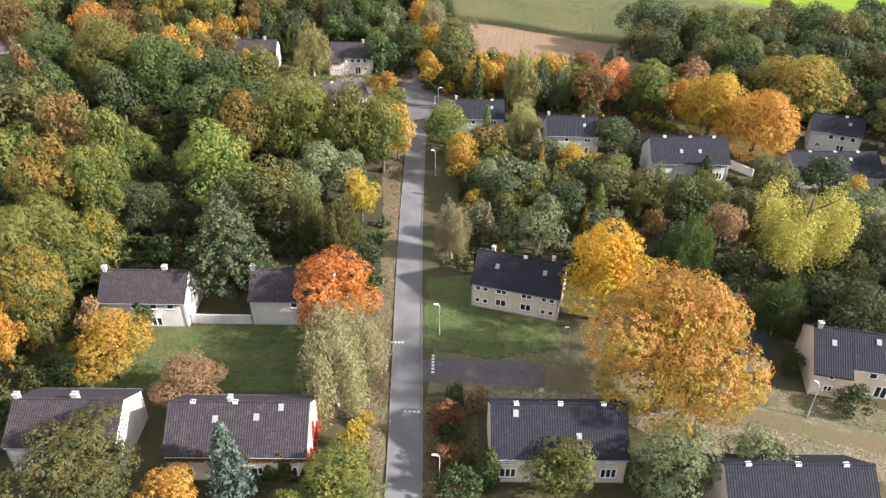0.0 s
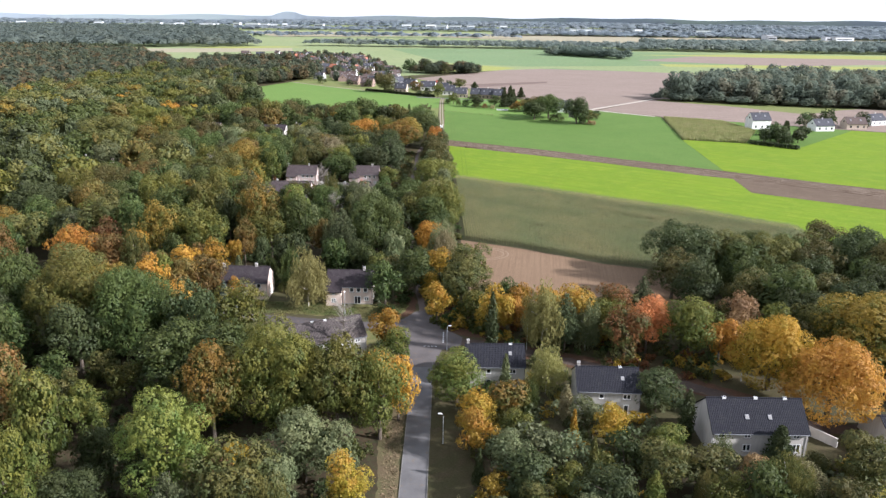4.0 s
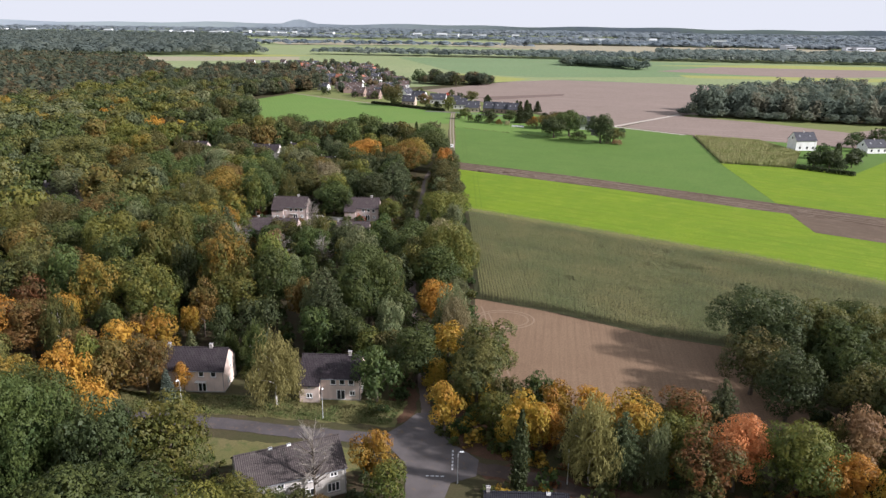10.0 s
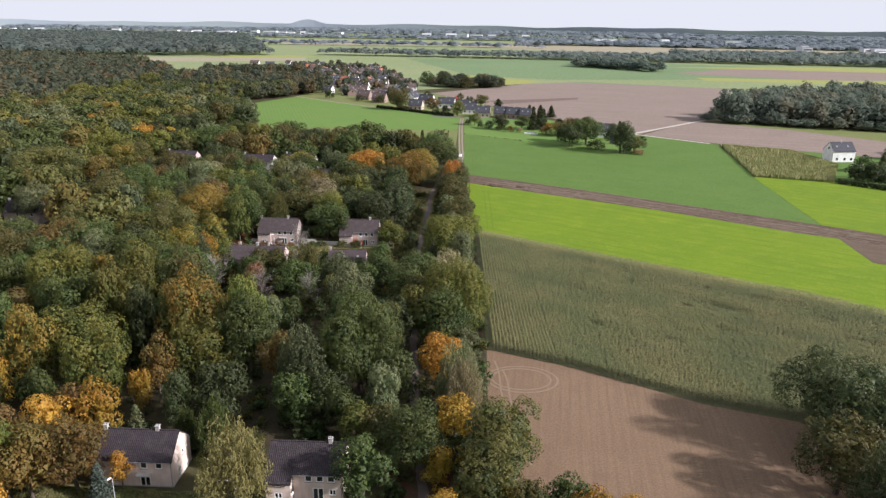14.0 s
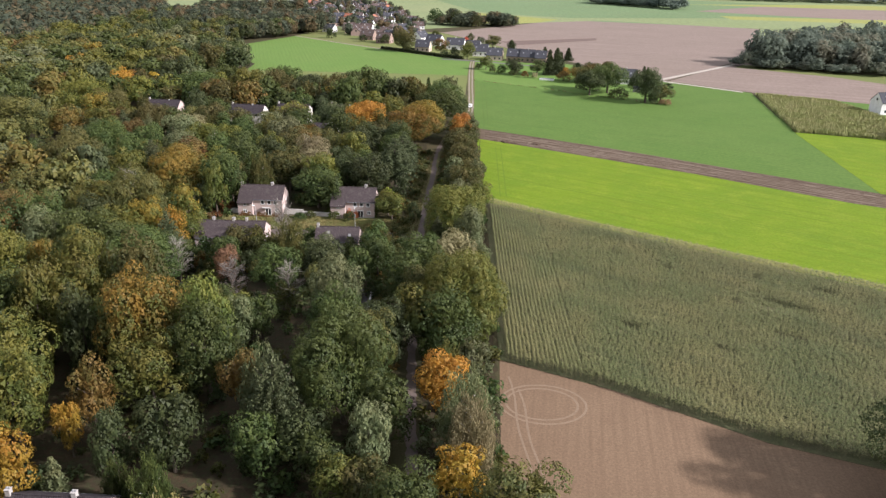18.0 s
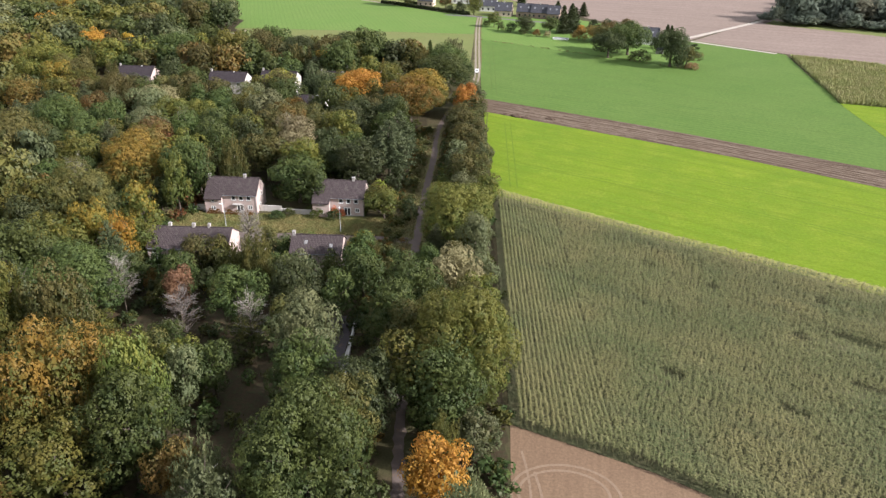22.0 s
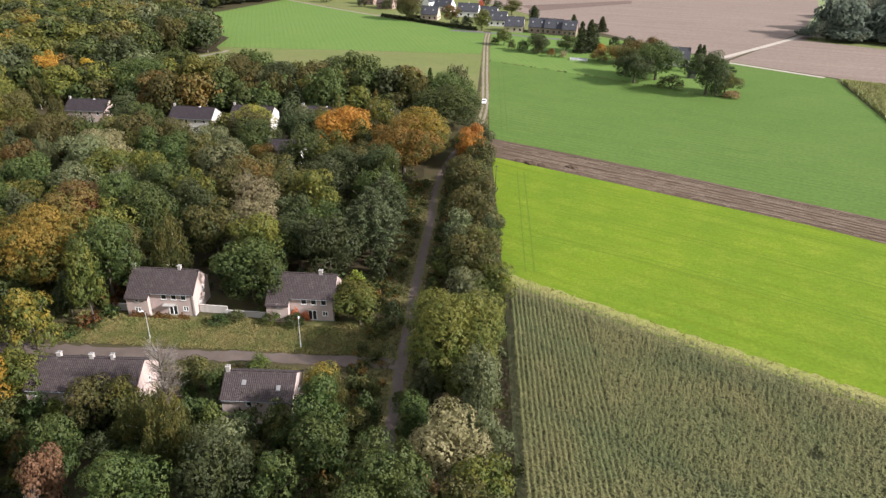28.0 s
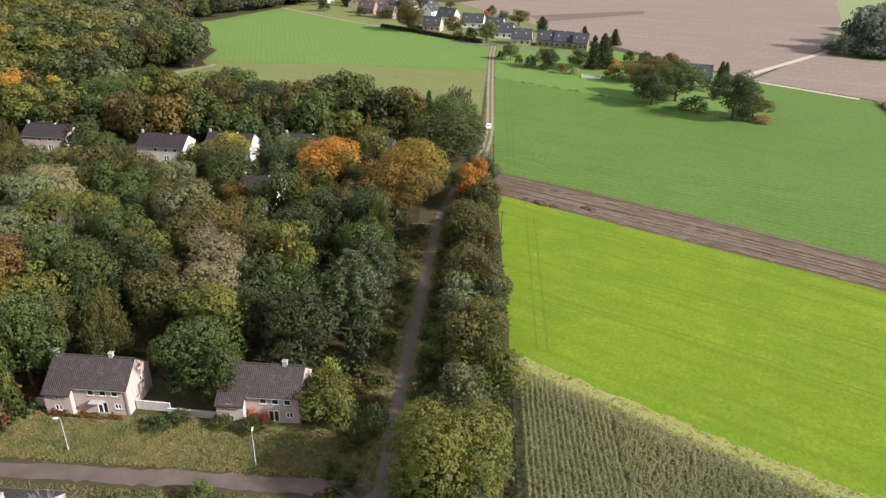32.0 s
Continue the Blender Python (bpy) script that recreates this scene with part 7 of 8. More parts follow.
# ---- maize ----
def maize():
    rng = np.random.default_rng(4)
    poly = [(4.5, 249.2), (23, 241.6), (45, 228.6), (61, 223.2), (94, 226.8), (118, 249), (118, 265.5), (89, 287.2), (36, 318.2), (2, 339.5)]
    pts = []
    # headland rows run along the lane, the rest run across the slope of the field
    for i in range(17):
        x = 2.4 + 0.78 * i
        for y in np.arange(228, 341, 0.55):
            pts.append((x + (340 - y) * 0.03, y))
    d = np.array([0.853, -0.522])
    e = np.array([0.522, 0.853])
    o = np.array([4.0, 249.0])
    for i in range(-40, 110):
        for k in np.arange(-62, 150, 0.5) + rng.uniform(0, 0.5):
            p = o + d * (k + rng.uniform(-0.25, 0.25)) + e * (i * 0.76 + rng.normal(0, 0.07))
            if p[0] > 2.4 + 0.78 * 16.7 + (340 - p[1]) * 0.03:
                pts.append(tuple(p))
    P = np.array(pts)
    keep = np.array([inside(x, y, poly) for x, y in P])
    P = P[keep]
    # a few gaps where plants have been flattened
    for gx, gy, ga, gb in ((65, 274.2, 6.8, 1.0), (54.6, 275, 1.6, 1.1), (60, 272, 1.8, 0.8), (60.4, 260.4, 3.4, 0.9), (46.2, 253.8, 2.8, 0.8), (44, 292.3, 1.0, 1.4), (63.4, 288.2, 1.2, 1.0), (86.4, 269.6, 3.0, 0.9), (89.2, 256, 4.5, 1.0), (76, 282, 3.5, 0.8), (30, 262, 2.2, 0.7), (34, 300, 2.4, 0.7)):
        u = (P - np.array([gx, gy])) @ np.stack([d, e], 1)
        P = P[(u[:, 0] / ga) ** 2 + (u[:, 1] / gb) ** 2 > 1]
    P = P + rng.normal(scale=0.05, size=P.shape)
    n = len(P)
    along, across = P @ d, P @ e
    lush = np.sin(across * 0.42 + 0.02 * along) * np.sin(across * 0.17 + 1.3) + 0.6 * np.sin(along * 0.09 + across * 0.31)
    h = rng.uniform(2.1, 2.55, n) + 0.12 * lush
    out = []
    for k in range(9):
        a = rng.uniform(0, 6.283, n)
        z0 = h * rng.uniform(0.5 + 0.03 * k, 0.72 + 0.028 * k, n)
        ca, sa = np.cos(a), np.sin(a)
        L = rng.uniform(0.28, 0.52, n)
        w = 0.075
        b0 = np.stack([P[:, 0], P[:, 1], z0], 1)
        tip = np.stack([P[:, 0] + ca * L, P[:, 1] + sa * L, z0 + rng.uniform(-0.22, 0.1, n)], 1)
        s = np.stack([-sa * w, ca * w, np.zeros(n)], 1)
        out.append(np.stack([b0 - s, b0 + s, tip + s * 0.6, tip - s * 0.6], 1))
    s = np.stack([np.full(n, 0.016), np.full(n, 0.012), np.zeros(n)], 1)
    b0, t0 = np.stack([P[:, 0], P[:, 1], np.zeros(n)], 1), np.stack([P[:, 0], P[:, 1], h], 1)
    out.append(np.stack([b0 - s, b0 + s, t0 + s, t0 - s], 1))
    # tassels at the tips
    for k in range(2):
        a = rng.uniform(0, 6.283, n)
        lean = np.stack([np.cos(a), np.sin(a), np.zeros(n)], 1)
        side = np.stack([-np.sin(a), np.cos(a), np.zeros(n)], 1) * 0.035
        tip = t0 + lean * 0.2 + np.array([0, 0, 0.1])
        out.append(np.stack([t0 - side, t0 + side, tip + side, tip - side], 1))
    w = Net("maize_leaves", 0.7, 0.2)
    turned = w.mapped((1, 1, 1), math.atan2(0.522, 0.853))
    rows = w.n.new("ShaderNodeMapping")
    rows.inputs["Scale"].default_value = (0.035, 0.30, 0.1)
    w.l.new(turned, rows.inputs[0])
    band = w.noise(1.0, 4, rows.outputs[0])
    big = w.noise(0.06, 4)
    base = w.mix(w.ramp(big, 0.38, 0.62), (0.108, 0.124, 0.046), (0.158, 0.148, 0.058))
    base = w.mix(w.ramp(band, 0.52, 0.70, 0, 0.55), base, (0.078, 0.098, 0.042))
    base = w.mix(w.ramp(w.island(), 0.62, 0.95, 0, 0.42), base, (0.25, 0.215, 0.105))
    w.color(w.mix(w.ramp(w.island(), 0.0, 0.3, 0.2, 0), base, (0.065, 0.09, 0.035)))
    return tagged(new("maize_crop", quads("maize_crop", np.concatenate(out), w.m)), "tall ripening maize standing in close rows", "maize", kind="stuff")


maize()


VTOWN = plain("town_white", (0.58, 0.60, 0.63), 0.8, 0.1, 0.05, 0)


# ---- far woods, as masses of crowns ----
def far_crowns(name, spots, label, mat, size=1.0, per=60, spray=0.31, lift=0.0):
    rng = np.random.default_rng(len(spots))
    S = np.array(spots)
    n = len(S)
    q = []
    d = rng.normal(size=(n, per, 3))
    d[:, :, 2] = np.abs(d[:, :, 2]) * 0.9 + 0.05
    d /= np.linalg.norm(d, axis=2)[:, :, None]
    rad = np.stack([S[:, 3], S[:, 3], S[:, 2] * 0.55], 1)[:, None, :]
    c = np.stack([S[:, 0], S[:, 1], S[:, 2] * 0.42], 1)[:, None, :] + d * rad * rng.uniform(0.82, 1.05, (n, per, 1))
    # lift tips the sprays upward, evening their light as haze would
    nrm = d + np.array([0, 0, lift]) + rng.normal(scale=0.25, size=d.shape)
    nrm /= np.linalg.norm(nrm, axis=2)[:, :, None]
    a = np.cross(nrm, rng.normal(size=d.shape))
    a /= np.linalg.norm(a, axis=2)[:, :, None]
    b = np.cross(nrm, a)
    s = (S[:, 3] * spray)[:, None, None] * rng.uniform(0.6, 1.2, (n, per, 1)) * size
    a, b = a * s, b * s * 0.8
    q = np.stack([c + a, c - a * 0.5 + b, c - a * 0.5 - b], 2).reshape(-1, 3, 3)
    cores = np.concatenate([lumpy_core(rng, np.array([x, y, h * 0.42]), np.array([r * 0.78, r * 0.78, h * 0.42])) for x, y, h, r in S]) if n < 900 else np.zeros((0, 3, 3))
    return tagged(new(name, quads(name, np.concatenate([q, cores]), mat)), label, "woodland", kind="stuff")


def crown_tones(name, tones, scale, spreadv=(0.6, 1.35)):
    w = Net(name, 0.85, 0.1)
    col = tones[0]
    for k, t in enumerate(tones[1:]):
        mp = w.mapped((scale, scale, scale * 0.2), k * 1.3)
        nz = w.noise(1.0, 2, mp)
        col = w.mix(w.ramp(nz, 0.50, 0.60), col, t)
    tone = mult(w, col, w.ramp(w.island(), 0, 1, *spreadv))
    w.color(tone)
    tr = w.n.new("ShaderNodeBsdfTranslucent")
    w.l.new(tone, tr.inputs[0])
    mx = w.n.new("ShaderNodeMixShader")
    mx.inputs[0].default_value = 0.5
    w.l.new(w.b.outputs[0], mx.inputs[1])
    w.l.new(tr.outputs[0], mx.inputs[2])
    w.l.new(mx.outputs[0], w.n["Material Output"].inputs[0])
    return w.m


COARSE_FAR = [crown_mesh("oak", 950 + i, 6, 14, 1.35) for i in range(5)]


def far_wood(spots, label, mat, seed):
    """A wood of rounded crowns with light gaps, for the middle distance."""
    rng, blocks = random.Random(seed), []
    for x, y, h, r in spots:
        c, a = rng.choice(COARSE_FAR), rng.uniform(0, 6.28)
        ca, sa = math.cos(a) * r / 6, math.sin(a) * r / 6
        blocks.append(np.stack([c[..., 0] * ca - c[..., 1] * sa + x, c[..., 0] * sa + c[..., 1] * ca + y, c[..., 2] * h / 14], -1))
    return tagged(new("woodland", quads("woodland", np.concatenate(blocks), mat)), label, "woodland", kind="stuff")


# Far leaf tones below are paled and greyed; the colour itself carries distance haze.
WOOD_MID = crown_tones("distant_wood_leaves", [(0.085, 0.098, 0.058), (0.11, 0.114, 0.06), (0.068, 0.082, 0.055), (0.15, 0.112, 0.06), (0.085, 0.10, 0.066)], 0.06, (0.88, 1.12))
WOOD_COPSE = crown_tones("hazed_copse_leaves", [(0.15, 0.178, 0.128), (0.175, 0.192, 0.13), (0.13, 0.16, 0.122), (0.19, 0.185, 0.128), (0.145, 0.172, 0.13)], 0.05, (0.86, 1.14))
WOOD_HAZED = crown_tones("hazed_wood_leaves", [(0.125, 0.148, 0.125), (0.14, 0.158, 0.125), (0.115, 0.138, 0.122)], 0.02, (0.94, 1.06))
WOOD_FAR = crown_tones("hazed_far_wood_leaves", [(0.15, 0.185, 0.145), (0.17, 0.195, 0.145), (0.135, 0.17, 0.14)], 0.02, (0.85, 1.15))


def spread(poly, spacing, h0, h1, seed, squat=0.5):
    rng = random.Random(seed)
    xs, ys = [p[0] for p in poly], [p[1] for p in poly]
    out = []
    y = min(ys)
    while y < max(ys):
        x = min(xs)
        while x < max(xs):
            px, py = x + rng.uniform(-0.5, 0.5) * spacing, y + rng.uniform(-0.5, 0.5) * spacing
            if inside(px, py, poly):
                h = rng.uniform(h0, h1)
                out.append((px, py, h, spacing * rng.uniform(0.55, 0.8)))
            x += spacing
        y += spacing
    return out


far_crowns("woodland", spread([(-620, 200), (-250, 200), (-320, 440), (-320, 700), (-322, 700), (-320, 870), (-392, 1020), (-480, 1160), (-600, 1225), (-1200, 1250), (-1200, 500)], 11.5, 12, 19, 31), "mixed autumn woodland of oaks and birches", WOOD_MID)
far_wood(spread([(178, 655), (230, 632), (320, 608), (560, 560), (640, 690), (480, 770), (330, 795), (240, 745)], 12, 13, 23, 32), "dense copse beyond a ploughed field, coloured grey-green with haze", WOOD_COPSE, 1)
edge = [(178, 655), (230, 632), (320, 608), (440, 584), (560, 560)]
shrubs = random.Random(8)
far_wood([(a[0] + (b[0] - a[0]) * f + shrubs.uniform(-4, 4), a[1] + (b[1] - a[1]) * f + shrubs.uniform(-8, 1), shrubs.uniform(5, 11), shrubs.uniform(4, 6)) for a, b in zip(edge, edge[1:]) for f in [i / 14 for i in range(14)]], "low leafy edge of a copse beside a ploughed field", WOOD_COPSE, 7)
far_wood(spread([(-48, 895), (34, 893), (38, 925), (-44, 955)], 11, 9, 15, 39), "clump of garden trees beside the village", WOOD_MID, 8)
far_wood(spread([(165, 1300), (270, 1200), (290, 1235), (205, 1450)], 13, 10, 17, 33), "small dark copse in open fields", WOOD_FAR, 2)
far_wood(spread([(-300, 775), (-160, 785), (-146, 800), (-150, 862), (-290, 862)], 10.5, 13, 19, 36), "belt of dark trees between two meadows", WOOD_MID, 3)
far_wood([(-222 + 58 * f - 5 + 3 * math.sin(9 * f), 676 + 104 * f, 9 + 5 * abs(math.sin(23 * f)), 5.2) for f in [i / 22 for i in range(23)]], "leafy edge of a wood above a meadow", WOOD_MID, 6)
far_wood(spread([(-440, 925), (-352, 955), (-352, 985), (-440, 970)], 11, 12, 18, 37), "clump of trees beside a stubble field", WOOD_MID, 4)
far_wood(spread([(-338, 1000), (-280, 1008), (-215, 1040), (-220, 1062), (-330, 1040)], 11, 9, 16, 38), "belt of trees before the village", WOOD_MID, 5)
far_crowns("woodland", spread([(-345, 900), (-320, 868), (-170, 800), (-150, 815), (-165, 850), (-300, 930)], 11, 12, 18, 34), "belt of trees behind the meadow", WOOD_MID)
far_crowns("woodland", spread([(-1900, 1330), (-820, 1375), (-392, 1500), (-560, 2000), (-800, 2700), (-1900, 2700)], 24, 14, 22, 35), "distant woodland beyond open fields", WOOD_HAZED, 1.0, 80, 0.26, 0.5)
# blue-grey leaf colour with haze painted into it
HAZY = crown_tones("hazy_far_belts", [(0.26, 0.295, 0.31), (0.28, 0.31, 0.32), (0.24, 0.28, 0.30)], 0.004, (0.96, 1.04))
near_belts, bands = [], []
for y, x0, x1, dep, sp, sd in ((1560, -300, 950, 40, 15, 41), (1680, 450, 1700, 120, 22, 42), (2100, -700, 200, 40, 20, 43), (2380, 150, 2200, 120, 28, 44), (2780, -1700, 2600, 90, 26, 45), (3500, -2800, 900, 90, 30, 46), (3400, 700, 3000, 200, 36, 49), (4150, -3300, 3600, 150, 38, 47), (4680, -3600, 3800, 120, 38, 48)):
    (near_belts if y < 2000 else bands).extend(spread([(x0, y), (x1, y - 0.12 * (x1 - x0) * (x0 > -400)), (x1, y + dep), (x0, y + dep)], sp, 10, 17, sd))
# greyed leaf tones put haze into the nearer belts too
WOOD_BELTS_HAZED = crown_tones("hazed_belt_leaves", [(0.19, 0.225, 0.195), (0.21, 0.235, 0.195), (0.175, 0.21, 0.19)], 0.01, (0.92, 1.08))
far_crowns("woodland", near_belts, "belts of far woodland coloured grey-green with haze", WOOD_BELTS_HAZED, 1.0, 90, 0.27, 1.0)
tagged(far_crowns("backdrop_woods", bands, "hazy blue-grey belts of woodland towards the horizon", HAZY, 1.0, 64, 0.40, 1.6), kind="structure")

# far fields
sheet("far_grassland", [(-5000, 1310), (-700, 1310), (-390, 1025), (-300, 940), (-150, 850), (-60, 860), (60, 960), (290, 945), (700, 1000), (5000, 600), (5000, 5300), (-5000, 5300)], 0.03, FAR_GREEN, "far green farmland, paled by haze in its colour", "field")
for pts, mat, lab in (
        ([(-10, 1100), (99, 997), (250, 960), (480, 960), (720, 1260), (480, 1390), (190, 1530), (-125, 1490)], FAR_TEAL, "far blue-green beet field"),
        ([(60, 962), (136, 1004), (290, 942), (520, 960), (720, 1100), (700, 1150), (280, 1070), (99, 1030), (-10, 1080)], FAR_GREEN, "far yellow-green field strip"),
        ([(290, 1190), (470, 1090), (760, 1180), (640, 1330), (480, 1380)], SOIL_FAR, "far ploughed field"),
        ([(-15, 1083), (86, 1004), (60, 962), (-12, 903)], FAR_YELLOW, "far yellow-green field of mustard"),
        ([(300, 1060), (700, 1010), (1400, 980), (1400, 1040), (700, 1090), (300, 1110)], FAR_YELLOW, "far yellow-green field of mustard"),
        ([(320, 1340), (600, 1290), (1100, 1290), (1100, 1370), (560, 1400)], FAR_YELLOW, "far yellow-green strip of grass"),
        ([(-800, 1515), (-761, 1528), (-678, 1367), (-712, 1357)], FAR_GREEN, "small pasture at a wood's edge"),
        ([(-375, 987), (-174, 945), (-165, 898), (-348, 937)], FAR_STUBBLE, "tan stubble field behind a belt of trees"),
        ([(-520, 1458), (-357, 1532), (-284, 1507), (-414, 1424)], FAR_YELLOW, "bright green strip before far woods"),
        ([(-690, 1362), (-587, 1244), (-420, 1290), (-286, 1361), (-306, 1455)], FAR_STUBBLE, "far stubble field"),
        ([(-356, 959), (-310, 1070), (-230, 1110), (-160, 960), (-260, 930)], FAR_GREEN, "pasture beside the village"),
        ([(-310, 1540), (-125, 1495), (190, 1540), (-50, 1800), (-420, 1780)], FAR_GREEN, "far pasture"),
        ([(-480, 2060), (-90, 2230), (250, 1900), (1000, 1830), (1400, 2200), (200, 2500), (-700, 2600)], FAR_STUBBLE, "far stubble field, paled by haze in its colour"),
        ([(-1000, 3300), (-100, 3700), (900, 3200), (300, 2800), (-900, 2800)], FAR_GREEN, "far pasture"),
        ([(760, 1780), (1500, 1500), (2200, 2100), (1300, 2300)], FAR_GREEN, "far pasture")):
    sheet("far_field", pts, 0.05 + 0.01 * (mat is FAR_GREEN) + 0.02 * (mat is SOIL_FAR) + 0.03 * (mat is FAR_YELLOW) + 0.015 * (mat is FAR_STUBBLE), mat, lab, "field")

# far town: pale halls and blocks
town = random.Random(12)
for x0, x1, y0, y1, n in ((-2300, -1500, 3050, 3350, 16), (-1300, -500, 3050, 3350, 14), (300, 900, 2600, 2750, 9), (900, 2000, 2150, 2350, 14), (-200, 250, 3200, 3380, 6)):
    for i in range(n):
        x, y = town.uniform(x0, x1), town.uniform(y0, y1)
        w, d, h = town.uniform(18, 60), town.uniform(14, 26), town.uniform(9, 17)
        ob = thing("hall", pose(x, y, 0, 0, 0, town.uniform(-15, 15)), "far pale flat-roofed hall among trees", "building", "far town buildings")
        bm = bmesh.new()
        box(bm, -w / 2, w / 2, -d / 2, d / 2, 0, h)
        part("wall", bm, VTOWN, ob)
        bm = bmesh.new()
        box(bm, -w / 2 - 0.5, w / 2 + 0.5, -d / 2 - 0.5, d / 2 + 0.5, h, h + 0.8)
        part("roof", bm, LEAD, ob)
        bm = bmesh.new()
        box(bm, -w * 0.42, w * 0.42, -d / 2 - 0.1, -d / 2, h * 0.35, h * 0.6)
        part("window_band", bm, GLASS, ob)

# low hills on the horizon, their haze painted as a blue-grey base colour
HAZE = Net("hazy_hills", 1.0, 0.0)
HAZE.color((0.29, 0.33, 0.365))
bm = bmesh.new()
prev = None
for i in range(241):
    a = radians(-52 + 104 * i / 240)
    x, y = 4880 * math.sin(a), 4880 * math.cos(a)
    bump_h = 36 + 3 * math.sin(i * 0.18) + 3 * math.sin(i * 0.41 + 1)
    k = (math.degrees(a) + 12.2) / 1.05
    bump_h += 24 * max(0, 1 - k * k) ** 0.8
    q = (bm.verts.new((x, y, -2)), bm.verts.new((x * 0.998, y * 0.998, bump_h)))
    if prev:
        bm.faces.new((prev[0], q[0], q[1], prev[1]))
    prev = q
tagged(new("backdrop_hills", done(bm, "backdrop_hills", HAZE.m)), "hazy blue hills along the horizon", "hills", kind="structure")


# ---- village ----
VROOFS = [plain("village_roof_" + n, c, 0.8, 0.3, 1.5, 0.3) for n, c in (("slate", (0.05, 0.05, 0.058)), ("brown", (0.085, 0.06, 0.052)), ("red", (0.30, 0.11, 0.06)))]
VWALLS = [render_wall("village_wall_" + n, c) for n, c in (("white", (0.72, 0.71, 0.68)), ("brick", (0.26, 0.185, 0.15)), ("sand", (0.45, 0.37, 0.29)))]
VROOF_CACHE = {}


def village_house(x, y, rot, L, D, wall, roof, eave=3.6, ridge=7.2):
    lab = ("white", "brick", "sand-coloured")[VWALLS.index(wall)] + " village house with a " + ("slate-grey", "brown", "red-tiled")[VROOFS.index(roof)] + " gabled roof"
    ob = thing("house", pose(x, y, 0, 0, 0, rot), lab, "house", "village houses")
    hl, hd = L / 2, D / 2
    bm = bmesh.new()
    box(bm, -hl, hl, -hd, hd, 0, eave)
    for sx in (-hl, hl):
        bm.faces.new([bm.verts.new(q) for q in ((sx, -hd, eave), (sx, hd, eave), (sx, 0, ridge))])
    part("wall", bm, wall, ob)
    key = (L, D, eave, ridge, roof.name)
    if key not in VROOF_CACHE:
        VROOF_CACHE[key] = roof_mesh(L, D, eave, ridge, 0.4, roof)
    part("roof", VROOF_CACHE[key], None, ob)
    bm = bmesh.new()
    box(bm, -0.4, 0.4, -0.3, 0.3, ridge - 0.8, ridge + 0.9)
    part("chimney", bm, CHIMNEY, ob)
    pitch = math.atan((ridge - eave) / hd)
    for u in (-0.28, 0.22):
        bm = bmesh.new()
        box(bm, -0.45, 0.45, -0.6, 0.6, 0.1, 0.2)
        part("roof_light", bm, LEAD, ob).matrix_basis = pose(u * L, -hd * 0.5, (ridge + eave) / 2 + 0.1, math.degrees(pitch), 0, 0)
    for u in (-0.3, 0.05, 0.35):
        bm = bmesh.new()
        box(bm, u * L - 0.6, u * L + 0.6, -hd - 0.04, -hd, 1.0, 2.3)
        part("window", bm, GLASS, ob)
    for u in (-0.22, 0.22):
        bm = bmesh.new()
        box(bm, hl, hl + 0.04, u * D - 0.5, u * D + 0.5, 1.0, 2.2)
        part("window", bm, GLASS, ob)
    bm = bmesh.new()
    box(bm, -hl - 0.04, -hl, -0.6, 0.6, eave + 0.3, eave + 1.6)
    part("window", bm, GLASS, ob)
    return ob


vd = random.Random(8)
for x, y, rot, wi, ri, L, D in (
        (21.8, 652.2, -12, 1, 0, 10.4, 9), (30.8, 649.2, -12, 1, 0, 10.4, 9), (39.6, 645.0, -12, 1, 0, 8, 9), (7.9, 655.1, -8, 2, 0, 11, 10),
        (-2.1, 675.9, -8, 0, 0, 11, 9), (-8.0, 697.5, -10, 0, 0, 11, 9), (-21.8, 711.8, -8, 0, 0, 14, 10), (-39.5, 733.7, -25, 0, 0, 13, 9),
        (-45.7, 693.6, -10, 2, 0, 11, 9), (-53.1, 758.1, 60, 0, 0, 13, 10), (-81.3, 741.3, -15, 1, 1, 12, 9), (-97.7, 761.2, -15, 1, 1, 12, 9),
        (-71.1, 781.3, 60, 0, 0, 11, 9), (-82.8, 816.7, 60, 2, 1, 11, 9), (-62.0, 798.8, 60, 1, 1, 11, 9), (-107.7, 817.4, -10, 0, 1, 12, 9),
        (83.5, 567.7, -10, 0, 0, 12, 9)):
    village_house(x, y, rot, L, D, VWALLS[wi], VROOFS[ri], 3.8, 8.2)
VILLAGE = [(-150, 800), (-62, 765), (-58, 890), (-88, 1000), (-120, 1120), (-150, 1190), (-290, 1240), (-262, 1175), (-215, 1080), (-200, 1000), (-170, 930)]
built, tries = [], 0
while len(built) < 96 and tries < 6000:
    tries += 1
    x, y = vd.uniform(-290, -58), vd.uniform(765, 1240)
    if inside(x, y, VILLAGE) and all(math.hypot((x - a), 0.75 * (y - b)) > 12.5 for a, b in built):
        built.append((x, y))
        village_house(x, y, vd.choice((0, 12, 80, 95, 30, -20)), vd.choice((9, 11, 13)), vd.choice((7, 8, 9)), vd.choice((VWALLS[0], VWALLS[0], VWALLS[1], VWALLS[2])), VROOFS[2] if len(built) % 11 == 3 else vd.choice(VROOFS[:2]), 3.4, 6.8)
for x, y, rot, wi, ri in ((236, 492, 10, 0, 0), (262, 502, 0, 2, 1), (285, 520, 20, 0, 0), (-330, 1215, 0, 0, 1), (-300, 1190, 15, 0, 0)):
    village_house(x, y, rot, 13, 9, VWALLS[wi], VROOFS[ri])
village_house(198.0, 497.4, 8, 12.5, 9, VWALLS[0], VROOFS[0], 6.0, 10.0)
